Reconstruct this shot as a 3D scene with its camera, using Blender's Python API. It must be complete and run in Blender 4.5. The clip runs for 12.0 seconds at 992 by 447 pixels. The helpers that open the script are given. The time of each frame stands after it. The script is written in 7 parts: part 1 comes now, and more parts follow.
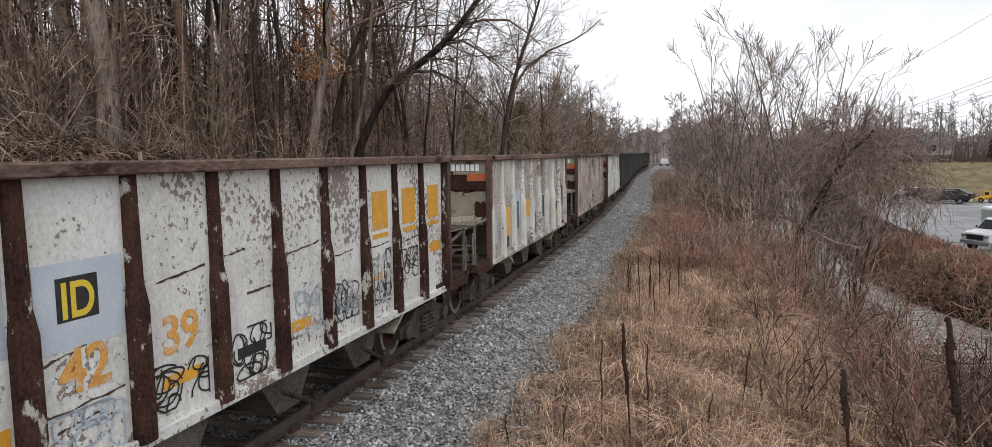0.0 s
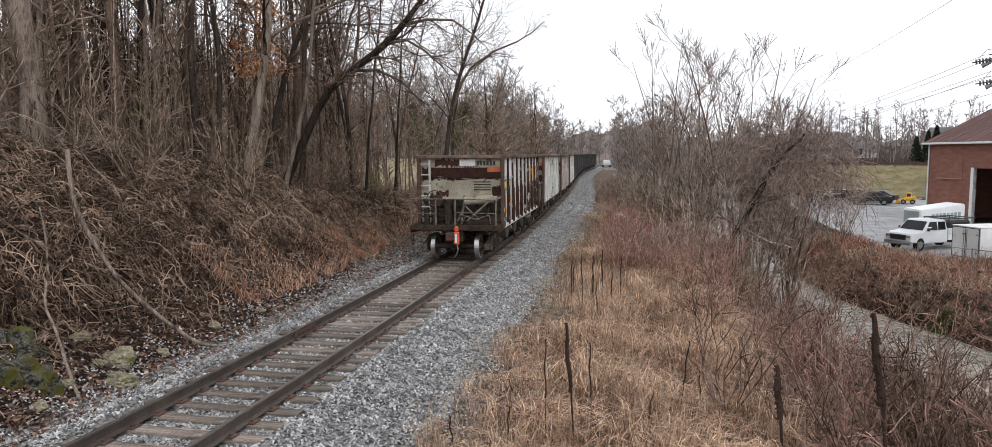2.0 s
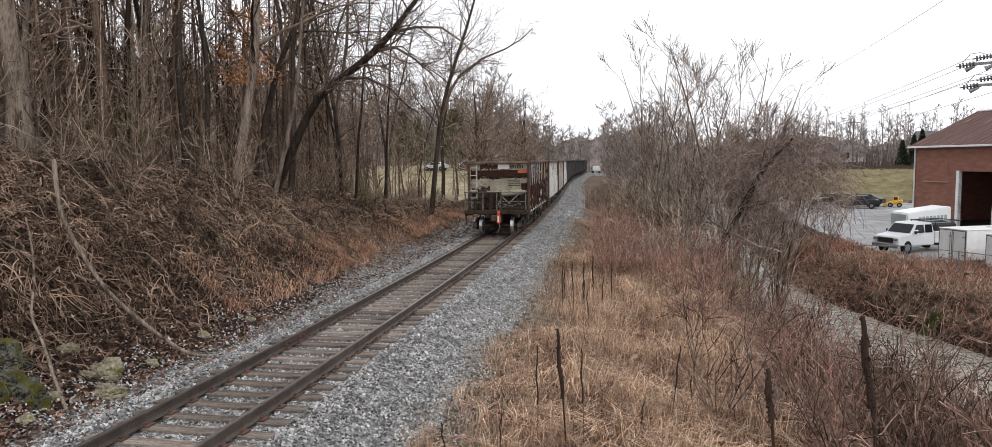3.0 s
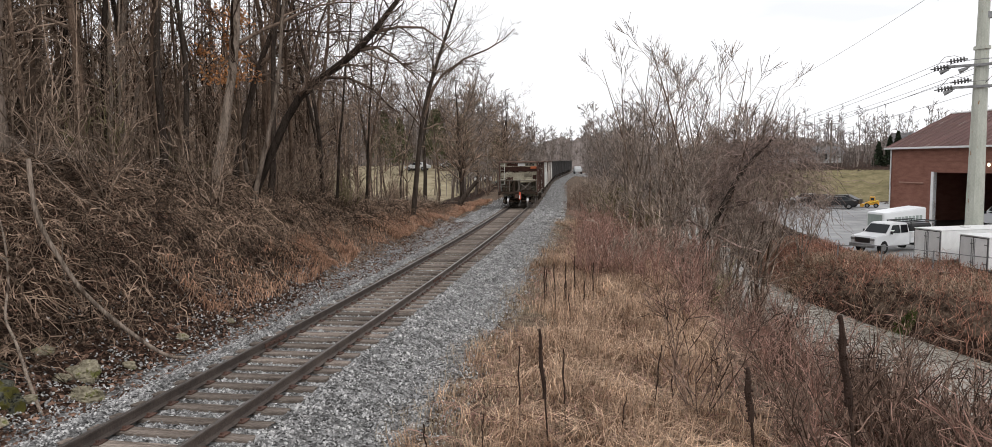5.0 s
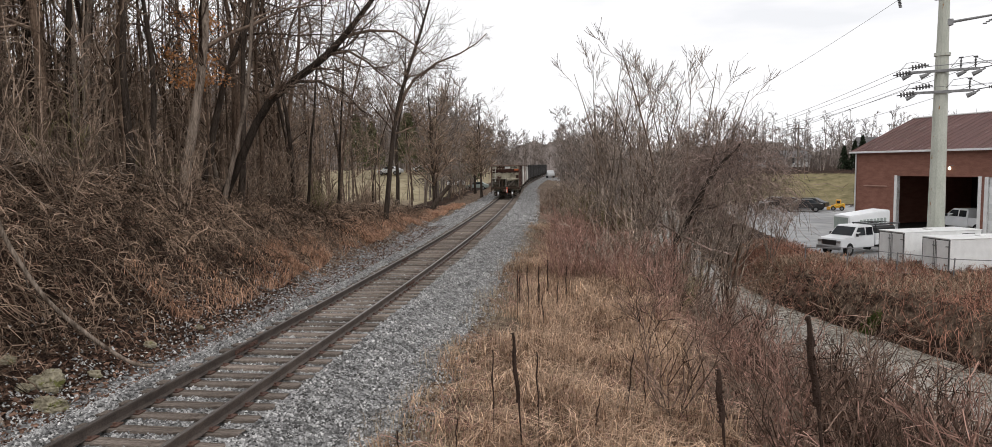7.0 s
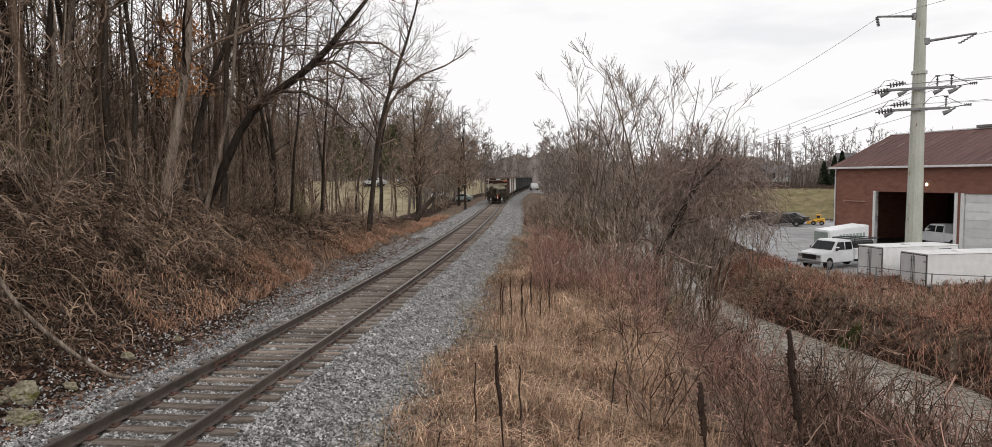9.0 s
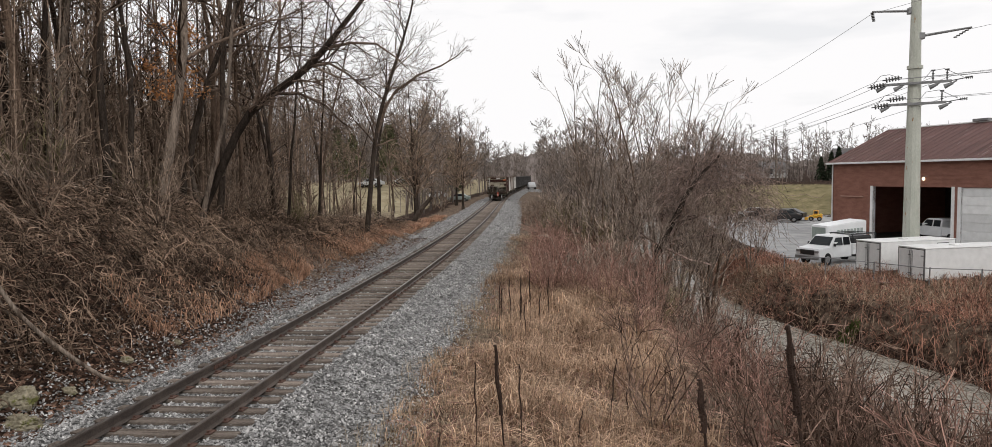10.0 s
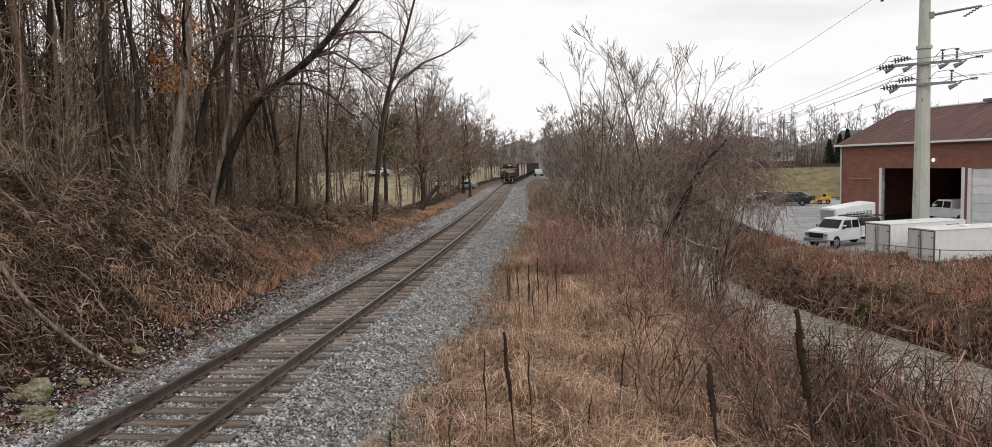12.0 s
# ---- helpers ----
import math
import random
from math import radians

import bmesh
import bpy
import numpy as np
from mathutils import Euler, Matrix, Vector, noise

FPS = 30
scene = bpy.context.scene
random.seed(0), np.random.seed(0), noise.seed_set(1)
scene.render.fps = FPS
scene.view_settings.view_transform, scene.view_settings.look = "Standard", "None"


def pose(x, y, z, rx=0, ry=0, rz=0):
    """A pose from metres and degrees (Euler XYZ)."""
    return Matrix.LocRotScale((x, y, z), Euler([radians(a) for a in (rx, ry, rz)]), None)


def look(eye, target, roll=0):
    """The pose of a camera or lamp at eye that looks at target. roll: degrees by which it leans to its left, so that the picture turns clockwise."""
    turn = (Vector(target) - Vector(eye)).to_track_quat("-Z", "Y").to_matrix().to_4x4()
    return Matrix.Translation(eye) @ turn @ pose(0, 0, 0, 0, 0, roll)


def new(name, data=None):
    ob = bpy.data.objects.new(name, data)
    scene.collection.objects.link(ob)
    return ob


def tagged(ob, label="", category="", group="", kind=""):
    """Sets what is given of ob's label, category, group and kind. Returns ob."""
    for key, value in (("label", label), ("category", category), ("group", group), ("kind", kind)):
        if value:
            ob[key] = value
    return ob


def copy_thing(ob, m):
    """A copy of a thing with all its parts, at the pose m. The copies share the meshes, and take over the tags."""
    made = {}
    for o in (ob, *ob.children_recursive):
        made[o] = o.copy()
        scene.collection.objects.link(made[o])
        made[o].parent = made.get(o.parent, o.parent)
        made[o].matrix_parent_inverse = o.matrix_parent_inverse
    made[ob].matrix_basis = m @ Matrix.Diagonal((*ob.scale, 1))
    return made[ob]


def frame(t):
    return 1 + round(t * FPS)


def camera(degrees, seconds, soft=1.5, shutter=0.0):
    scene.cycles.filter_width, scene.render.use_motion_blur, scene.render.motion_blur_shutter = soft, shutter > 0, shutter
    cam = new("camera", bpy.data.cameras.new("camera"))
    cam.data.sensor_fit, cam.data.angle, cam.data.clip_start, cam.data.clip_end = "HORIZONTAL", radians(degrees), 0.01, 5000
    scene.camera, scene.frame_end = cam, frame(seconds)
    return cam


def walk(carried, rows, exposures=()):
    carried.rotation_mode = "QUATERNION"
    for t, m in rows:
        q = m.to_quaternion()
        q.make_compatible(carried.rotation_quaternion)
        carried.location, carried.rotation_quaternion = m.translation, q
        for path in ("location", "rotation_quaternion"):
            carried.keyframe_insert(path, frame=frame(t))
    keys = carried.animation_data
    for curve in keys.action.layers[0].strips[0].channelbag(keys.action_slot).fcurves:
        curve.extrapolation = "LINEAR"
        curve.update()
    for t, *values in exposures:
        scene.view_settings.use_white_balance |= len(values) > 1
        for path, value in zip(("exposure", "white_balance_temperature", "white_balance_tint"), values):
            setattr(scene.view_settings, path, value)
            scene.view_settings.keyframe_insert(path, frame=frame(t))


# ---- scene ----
# ---- camera and its walk ----
cam = camera(69.98, 12.0, soft=0.6)
EYE = (6.28, 0.0, 3.524)
TURNS = [  # seconds, yaw, pitch, roll of a hand-held camera that stays on one spot
    (0.0, 17.58, -5.55, 0.75), (0.5, 16.84, -5.85, 0.83), (1.0, 16.27, -5.57, 0.67), (1.5, 14.77, -5.25, 0.38),
    (2.0, 13.11, -5.56, 0.34), (2.5, 12.8, -5.3, 0.48), (3.0, 12.29, -5.03, 0.77), (5.0, 10.84, -5.01, 0.67),
    (5.5, 9.94, -5.15, 0.93), (6.0, 9.28, -4.68, 1.07), (6.5, 9.87, -4.83, 0.26), (7.0, 8.65, -4.71, 0.72),
    (9.0, 7.36, -3.73, 0.22), (9.5, 6.61, -3.23, 0.53), (10.0, 7.16, -3.78, 0.88), (10.5, 6.7, -3.87, 1.19),
    (11.0, 7.13, -4.36, 1.51), (11.5, 7.24, -4.88, 1.09), (12.0, 7.68, -4.79, 1.7)]
walk(cam, [(t, pose(*EYE, 90 + p, r, w)) for t, w, p, r in TURNS],
     [(0.0, 0.10, 6250, 10), (1.5, 0.26, 6150, 10), (2.5, 0.30, 6250, 10), (5.5, 0.14, 6400, 10), (7.0, 0.08, 6450, 10), (9.5, 0.0, 6550, 10), (12.0, 0.0, 6550, 10)])

# ---- world and sun: a bright overcast winter day ----
SKY_STRENGTH = 0.64
world = bpy.data.worlds.new("overcast_sky")
scene.world = world
world.use_nodes = True
wn, wl = world.node_tree.nodes, world.node_tree.links
wn.clear()
w_out = wn.new("ShaderNodeOutputWorld")
w_bg = wn.new("ShaderNodeBackground")
w_sky = wn.new("ShaderNodeTexSky")
w_sky.sky_type, w_sky.sun_disc = "NISHITA", False
w_sky.sun_elevation, w_sky.sun_rotation = radians(38), radians(160)
w_sky.air_density, w_sky.dust_density = 1.0, 2.0
w_gain = wn.new("ShaderNodeVectorMath")
w_gain.operation = "SCALE"
w_gain.inputs["Scale"].default_value = 0.11
w_tc = wn.new("ShaderNodeTexCoord")
w_map = wn.new("ShaderNodeMapping")
w_map.inputs["Scale"].default_value = (1.6, 1.6, 7.0)
w_noise = wn.new("ShaderNodeTexNoise")
w_noise.inputs["Scale"].default_value, w_noise.inputs["Detail"].default_value = 2.2, 5.0
w_ramp = wn.new("ShaderNodeValToRGB")
w_ramp.color_ramp.elements[0].position, w_ramp.color_ramp.elements[0].color = 0.33, (0.84, 0.84, 0.84, 1)
w_ramp.color_ramp.elements[1].position, w_ramp.color_ramp.elements[1].color = 0.47, (1, 1, 1, 1)
w_mix = wn.new("ShaderNodeMix")
w_mix.data_type = "RGBA"
w_mix.inputs["B"].default_value = (1.54, 1.53, 1.55, 1)
wl.new(w_tc.outputs["Generated"], w_map.inputs["Vector"])
wl.new(w_map.outputs["Vector"], w_noise.inputs["Vector"])
wl.new(w_noise.outputs["Fac"], w_ramp.inputs["Fac"])
wl.new(w_sky.outputs["Color"], w_gain.inputs[0])
wl.new(w_gain.outputs["Vector"], w_mix.inputs["A"])
wl.new(w_ramp.outputs["Color"], w_mix.inputs["Factor"])
wl.new(w_mix.outputs["Result"], w_bg.inputs["Color"])
w_bg.inputs["Strength"].default_value = SKY_STRENGTH
wl.new(w_bg.outputs["Background"], w_out.inputs["Surface"])
sun_data = bpy.data.lights.new("sun", "SUN")
sun_data.energy, sun_data.angle, sun_data.color = 0.7, radians(25), (1.0, 0.97, 0.92)
sun = new("sun", sun_data)
sun.matrix_world = look((30, -60, 60), (0, 0, 0))

# ---- helpers ----
RNG = np.random.default_rng(7)


def track_x(y):
    """The track's centre line: a gentle bend to the left, straight again far off."""
    y = np.asarray(y, float)
    q = np.clip(y, -30, 150)
    return -0.001031 * q ** 2 + 3.88e-6 * q ** 3 - 0.0474 * (y - q) * (y > 150)


def track_turn(y):
    return math.degrees(math.atan(float(track_x(y + 0.5) - track_x(y - 0.5))))


def mesh_of(name, verts, faces, smooth=False):
    """A mesh from an (n, 3) array and an (m, k) array, or a list of such arrays, of faces."""
    me = bpy.data.meshes.new(name)
    verts = np.asarray(verts, np.float32)
    groups = faces if isinstance(faces, list) else [faces]
    groups = [np.asarray(g, np.int32) for g in groups if len(g)]
    me.vertices.add(len(verts))
    me.vertices.foreach_set("co", verts.ravel())
    idx = np.concatenate([g.ravel() for g in groups])
    counts = np.concatenate([np.full(len(g), g.shape[1], np.int32) for g in groups])
    me.loops.add(len(idx))
    me.loops.foreach_set("vertex_index", idx)
    me.polygons.add(len(counts))
    me.polygons.foreach_set("loop_start", np.concatenate([[0], np.cumsum(counts)[:-1]]).astype(np.int32))
    me.polygons.foreach_set("loop_total", counts)
    me.polygons.foreach_set("use_smooth", np.full(len(counts), smooth))
    me.update(calc_edges=True)
    me.validate()
    return me


def put(name, me, material, parent=None, label="", m=None):
    ob = new(name, me)
    if material is not None and not me.materials:
        me.materials.append(material)
    if parent is not None:
        ob.parent = parent
    if m is not None:
        ob.matrix_basis = m
    if label:
        ob["label"] = label
    return ob


def part(name, bm, material, parent=None, label="", m=None, smooth=False):
    me = bpy.data.meshes.new(name)
    bm.normal_update()
    bm.to_mesh(me)
    bm.free()
    if smooth:
        for p in me.polygons:
            p.use_smooth = True
    return put(name, me, material, parent, label, m)


def thing(name, label, category, group="", m=None):
    ob = tagged(new(name), label, category, group)
    if m is not None:
        ob.matrix_basis = m
    return ob


def box(bm, x0, x1, y0, y1, z0, z1, bevel=0.0, m=None):
    """A box, its edges taken off by bevel."""
    r = bmesh.ops.create_cube(bm, size=1.0)
    t = Matrix.Translation(((x0 + x1) / 2, (y0 + y1) / 2, (z0 + z1) / 2)) @ Matrix.Diagonal((abs(x1 - x0), abs(y1 - y0), abs(z1 - z0), 1))
    bmesh.ops.transform(bm, matrix=(m @ t) if m is not None else t, verts=r["verts"])
    if bevel:
        edges = list({e for v in r["verts"] for e in v.link_edges})
        bmesh.ops.bevel(bm, geom=edges, offset=bevel, segments=1, affect="EDGES")
    return bm


def rod(bm, a, b, r0, r1=None, sides=8):
    """A round bar from a to b."""
    a, b = Vector(a), Vector(b)
    r1 = r0 if r1 is None else r1
    q = bmesh.ops.create_cone(bm, cap_ends=True, segments=sides, radius1=r0, radius2=r1, depth=(b - a).length)
    m = Matrix.Translation((a + b) / 2) @ (b - a).to_track_quat("Z", "Y").to_matrix().to_4x4()
    bmesh.ops.transform(bm, matrix=m, verts=q["verts"])
    return bm


def bent(bm, points, r, sides=6):
    for a, b in zip(points, points[1:]):
        rod(bm, a, b, r, r, sides)
    return bm


def prism(bm, outline, x0, x1):
    """A solid with the outline [(y, z), ...] from x0 to x1."""
    va = [bm.verts.new((x0, y, z)) for y, z in outline]
    vb = [bm.verts.new((x1, y, z)) for y, z in outline]
    n = len(outline)
    fs = [bm.faces.new(va), bm.faces.new(vb[::-1])]
    for i in range(n):
        fs.append(bm.faces.new((va[i], vb[i], vb[(i + 1) % n], va[(i + 1) % n])))
    bmesh.ops.recalc_face_normals(bm, faces=fs)
    return bm


def strips(P, R):
    """The thinnest twigs and canes: narrow strips, each turned its own way."""
    n, k, _ = P.shape
    tan = P[:, -1] - P[:, 0]
    tan /= np.linalg.norm(tan, axis=1, keepdims=True) + 1e-9
    u = np.cross(tan, RNG.normal(0, 1, (n, 3)))
    u /= np.linalg.norm(u, axis=1, keepdims=True) + 1e-9
    w = u[:, None, :] * R[:, :, None] * 1.35
    V = np.stack([P - w, P + w], 2).reshape(-1, 3)
    idx = np.arange(n * k * 2).reshape(n, k, 2)
    F = np.stack([idx[:, :-1, 0], idx[:, :-1, 1], idx[:, 1:, 1], idx[:, 1:, 0]], -1).reshape(-1, 4)
    return V, F


def tubes(P, R, sides):
    """Tapered tubes along N polylines: P (N, k, 3), R (N, k). Gives vertices and quads."""
    P, R = np.asarray(P, float), np.asarray(R, float)
    n, k, _ = P.shape
    if sides == 2:
        return strips(P, R)
    tan = np.gradient(P, axis=1)
    tan /= np.linalg.norm(tan, axis=2, keepdims=True) + 1e-9
    ref = np.where(np.abs(tan[:, :1, 2:3]) > 0.8, np.array([1.0, 0, 0]), np.array([0, 0, 1.0]))
    u = np.cross(tan, np.broadcast_to(ref, tan.shape))
    u /= np.linalg.norm(u, axis=2, keepdims=True) + 1e-9
    v = np.cross(tan, u)
    a = np.arange(sides) * 2 * math.pi / sides
    ring = u[:, :, None, :] * np.cos(a)[:, None] + v[:, :, None, :] * np.sin(a)[:, None]
    V = P[:, :, None, :] + ring * R[:, :, None, None]
    idx = np.arange(n * k * sides).reshape(n, k, sides)
    nxt = np.roll(idx, -1, axis=2)
    F = np.stack([idx[:, :-1], nxt[:, :-1], nxt[:, 1:], idx[:, 1:]], -1).reshape(-1, 4)
    return V.reshape(-1, 3), F


def merged(pieces):
    """Several (vertices, faces) in one."""
    vs, fs, o = [], [], 0
    for v, f in pieces:
        vs.append(v)
        fs.append(np.asarray(f) + o)
        o += len(v)
    return np.concatenate(vs), fs


def noise2(x, y, scale, seed=0.0):
    """Smooth value noise on arrays, about -1 to 1."""
    x, y = np.asarray(x, float) / scale + seed * 17.3, np.asarray(y, float) / scale + seed * 9.1
    i, j = np.floor(x), np.floor(y)
    fx, fy = x - i, y - j
    fx, fy = fx * fx * (3 - 2 * fx), fy * fy * (3 - 2 * fy)

    def h(a, b):
        s = np.sin(a * 127.1 + b * 311.7 + seed) * 43758.5453
        return (s - np.floor(s)) * 2 - 1
    return (h(i, j) * (1 - fx) + h(i + 1, j) * fx) * (1 - fy) + (h(i, j + 1) * (1 - fx) + h(i + 1, j + 1) * fx) * fy


def step(a, b, x):
    t = np.clip((np.asarray(x, float) - a) / (b - a), 0, 1)
    return t * t * (3 - 2 * t)


# ---- materials ----
def material(name, dark, light, scale=3.0, rough=0.85, metal=0.0, bump=0.3, fine=40.0, spots=None, spot_scale=2.0, spot_at=0.6,
             stretch=(1, 1, 1), vary=0.15, coords="Object", islands=False):
    """Two tones mixed by coarse and fine noise, with patches of a third colour, relief, and a tone that varies from thing to thing."""
    mt = bpy.data.materials.new(name)
    mt.use_nodes = True
    n, l = mt.node_tree.nodes, mt.node_tree.links
    b = n["Principled BSDF"]
    tc, mp = n.new("ShaderNodeTexCoord"), n.new("ShaderNodeMapping")
    mp.inputs["Scale"].default_value = stretch
    l.new(tc.outputs[coords], mp.inputs["Vector"])

    def tex(s, detail):
        t = n.new("ShaderNodeTexNoise")
        t.inputs["Scale"].default_value, t.inputs["Detail"].default_value = s, detail
        l.new(mp.outputs["Vector"], t.inputs["Vector"])
        return t
    big, small = tex(scale, 6.0), tex(fine, 3.0)
    add = n.new("ShaderNodeMath")
    add.operation = "MULTIPLY_ADD"
    add.inputs[1].default_value, add.inputs[2].default_value = 0.5, 0.0
    l.new(small.outputs["Fac"], add.inputs[0])
    add2 = n.new("ShaderNodeMath")
    add2.operation = "MULTIPLY_ADD"
    add2.inputs[1].default_value = 0.5
    l.new(big.outputs["Fac"], add2.inputs[0])
    l.new(add.outputs[0], add2.inputs[2])
    ramp = n.new("ShaderNodeValToRGB")
    ramp.color_ramp.elements[0].position, ramp.color_ramp.elements[0].color = 0.38, (*dark, 1)
    ramp.color_ramp.elements[1].position, ramp.color_ramp.elements[1].color = 0.62, (*light, 1)
    l.new(add2.outputs[0], ramp.inputs["Fac"])
    col = ramp.outputs["Color"]
    if spots:
        st = tex(spot_scale, 8.0)
        st.inputs["Roughness"].default_value = 0.68
        sr = n.new("ShaderNodeValToRGB")
        sr.color_ramp.elements[0].position, sr.color_ramp.elements[1].position = spot_at - 0.02, spot_at + 0.03
        l.new(st.outputs["Fac"], sr.inputs["Fac"])
        sm = n.new("ShaderNodeMix")
        sm.data_type = "RGBA"
        sm.inputs["B"].default_value = (*spots, 1)
        l.new(sr.outputs["Color"], sm.inputs["Factor"])
        l.new(col, sm.inputs["A"])
        col = sm.outputs["Result"]
    if vary:
        hs = n.new("ShaderNodeHueSaturation")
        mr = n.new("ShaderNodeMapRange")
        mr.inputs["To Min"].default_value, mr.inputs["To Max"].default_value = 1 - vary, 1 + vary
        if islands:
            geo = n.new("ShaderNodeNewGeometry")
            l.new(geo.outputs["Random Per Island"], mr.inputs["Value"])
        else:
            oi = n.new("ShaderNodeObjectInfo")
            l.new(oi.outputs["Random"], mr.inputs["Value"])
        l.new(mr.outputs["Result"], hs.inputs["Value"])
        l.new(col, hs.inputs["Color"])
        col = hs.outputs["Color"]
    l.new(col, b.inputs["Base Color"])
    b.inputs["Roughness"].default_value, b.inputs["Metallic"].default_value = rough, metal
    if rough > 0.84:  # bark, litter, stone and dry stems are dull
        b.inputs["Specular IOR Level"].default_value = 0.08
    if bump:
        bp = n.new("ShaderNodeBump")
        bp.inputs["Strength"].default_value, bp.inputs["Distance"].default_value = bump, 0.02
        l.new(small.outputs["Fac"], bp.inputs["Height"])
        l.new(bp.outputs["Normal"], b.inputs["Normal"])
    return mt


def peeling_paint(name, dark, light, rust, stain):
    """White sheet paint: soft grime that runs down, then chips to rust, small and ragged, thicker in some places than in others."""
    mt = material(name, dark, light, 1.4, 0.62, 0, 0.12, 30, spots=rust, spot_scale=11.0, spot_at=0.645, stretch=(1, 1, 0.8), vary=0.08)
    n, l = mt.node_tree.nodes, mt.node_tree.links
    b = n["Principled BSDF"]
    col = b.inputs["Base Color"].links[0].from_socket
    tc, mp = n.new("ShaderNodeTexCoord"), n.new("ShaderNodeMapping")
    mp.inputs["Scale"].default_value = (3.0, 3.0, 0.35)
    run = n.new("ShaderNodeTexNoise")
    run.inputs["Scale"].default_value, run.inputs["Detail"].default_value, run.inputs["Roughness"].default_value = 2.2, 7, 0.7
    l.new(tc.outputs["Object"], mp.inputs["Vector"])
    l.new(mp.outputs["Vector"], run.inputs["Vector"])
    rm = n.new("ShaderNodeMapRange")
    rm.inputs["From Min"].default_value, rm.inputs["From Max"].default_value, rm.inputs["To Max"].default_value = 0.52, 0.76, 0.45
    l.new(run.outputs["Fac"], rm.inputs["Value"])
    mx = n.new("ShaderNodeMix")
    mx.data_type = "RGBA"
    mx.inputs["B"].default_value = (*stain, 1)
    l.new(rm.outputs["Result"], mx.inputs["Factor"])
    l.new(col, mx.inputs["A"])
    # crowds of small chips in some patches
    chips, crowd, both, cut = n.new("ShaderNodeTexNoise"), n.new("ShaderNodeTexNoise"), n.new("ShaderNodeMath"), n.new("ShaderNodeMapRange")
    chips.inputs["Scale"].default_value, chips.inputs["Detail"].default_value, chips.inputs["Roughness"].default_value = 15.0, 3, 0.6
    crowd.inputs["Scale"].default_value, crowd.inputs["Detail"].default_value = 0.75, 4
    l.new(tc.outputs["Object"], chips.inputs["Vector"])
    l.new(tc.outputs["Object"], crowd.inputs["Vector"])
    both.operation = "ADD"
    l.new(chips.outputs["Fac"], both.inputs[0])
    l.new(crowd.outputs["Fac"], both.inputs[1])
    cut.inputs["From Min"].default_value, cut.inputs["From Max"].default_value, cut.inputs["To Max"].default_value = 1.10, 1.14, 0.9
    l.new(both.outputs[0], cut.inputs["Value"])
    my = n.new("ShaderNodeMix")
    my.data_type = "RGBA"
    my.inputs["B"].default_value = (*[0.6 * a + 0.4 * c for a, c in zip(rust, stain)], 1)
    l.new(cut.outputs["Result"], my.inputs["Factor"])
    l.new(mx.outputs["Result"], my.inputs["A"])
    l.new(my.outputs["Result"], b.inputs["Base Color"])
    return mt


M_RAIL = material("rail_steel", (0.055, 0.042, 0.036), (0.12, 0.095, 0.08), 4, 0.6, 0.3, 0.2)
M_RAILTOP = material("worn_rail_top", (0.16, 0.14, 0.13), (0.26, 0.24, 0.22), 6, 0.38, 0.8, 0.05)
M_TIE = material("weathered_tie", (0.075, 0.058, 0.048), (0.34, 0.285, 0.243), 3, 0.92, 0, 0.6, 30, stretch=(0.6, 6, 6), vary=0.4)
M_STONE = material("ballast_stone", (0.15, 0.146, 0.142), (0.54, 0.53, 0.52), 3, 0.9, 0, 0.2, 30, vary=0.6, islands=True)
M_RUST = material("rusty_brown_steel", (0.050, 0.026, 0.020), (0.13, 0.07, 0.05), 5, 0.8, 0.1, 0.35, 45)
M_DARKRUST = material("dark_scaly_rust", (0.025, 0.014, 0.012), (0.075, 0.036, 0.027), 4, 0.85, 0, 0.5, 40, spots=(0.36, 0.33, 0.27), spot_scale=3.5, spot_at=0.64)
M_CARWHITE = peeling_paint("peeling_white_paint", (0.55, 0.55, 0.515), (0.76, 0.77, 0.735), (0.085, 0.045, 0.034), (0.36, 0.30, 0.25))
M_CARWHITE2 = peeling_paint("rust_streaked_white_paint", (0.26, 0.215, 0.18), (0.58, 0.54, 0.49), (0.085, 0.038, 0.026), (0.16, 0.07, 0.045))
M_CARDARK = material("black_hopper_paint", (0.018, 0.017, 0.017), (0.05, 0.045, 0.042), 2, 0.6, 0, 0.2, 30)
M_SHEET2 = peeling_paint("rusty_stained_sheet", (0.26, 0.225, 0.19), (0.60, 0.56, 0.50), (0.085, 0.04, 0.028), (0.19, 0.095, 0.062))
M_ENDSHEET = material("dirty_cream_end_sheet", (0.20, 0.175, 0.125), (0.43, 0.395, 0.30), 1.6, 0.75, 0, 0.2, 24, spots=(0.060, 0.036, 0.026),
                      spot_scale=2.6, spot_at=0.60)
M_TRUCK = material("dusty_cast_steel", (0.045, 0.037, 0.030), (0.15, 0.125, 0.10), 5, 0.85, 0.1, 0.3, 40)
M_IRON = material("grimy_iron", (0.018, 0.013, 0.010), (0.078, 0.056, 0.042), 6, 0.85, 0.0, 0.3, 40)
M_WHEEL = material("polished_wheel_tread", (0.45, 0.44, 0.43), (0.62, 0.61, 0.6), 4, 0.3, 0.9, 0.05)
M_YELLOW = material("orange_yellow_paint", (0.62, 0.30, 0.025), (0.78, 0.40, 0.04), 5, 0.6, 0, 0.1, 40, spots=(0.5, 0.47, 0.42), spot_scale=6, spot_at=0.62)
M_LEMON = material("yellow_letter_paint", (0.72, 0.52, 0.04), (0.82, 0.62, 0.06), 5, 0.6, 0, 0.1)
M_BLACKPAINT = material("black_paint", (0.015, 0.015, 0.015), (0.035, 0.033, 0.03), 5, 0.6, 0, 0.1)
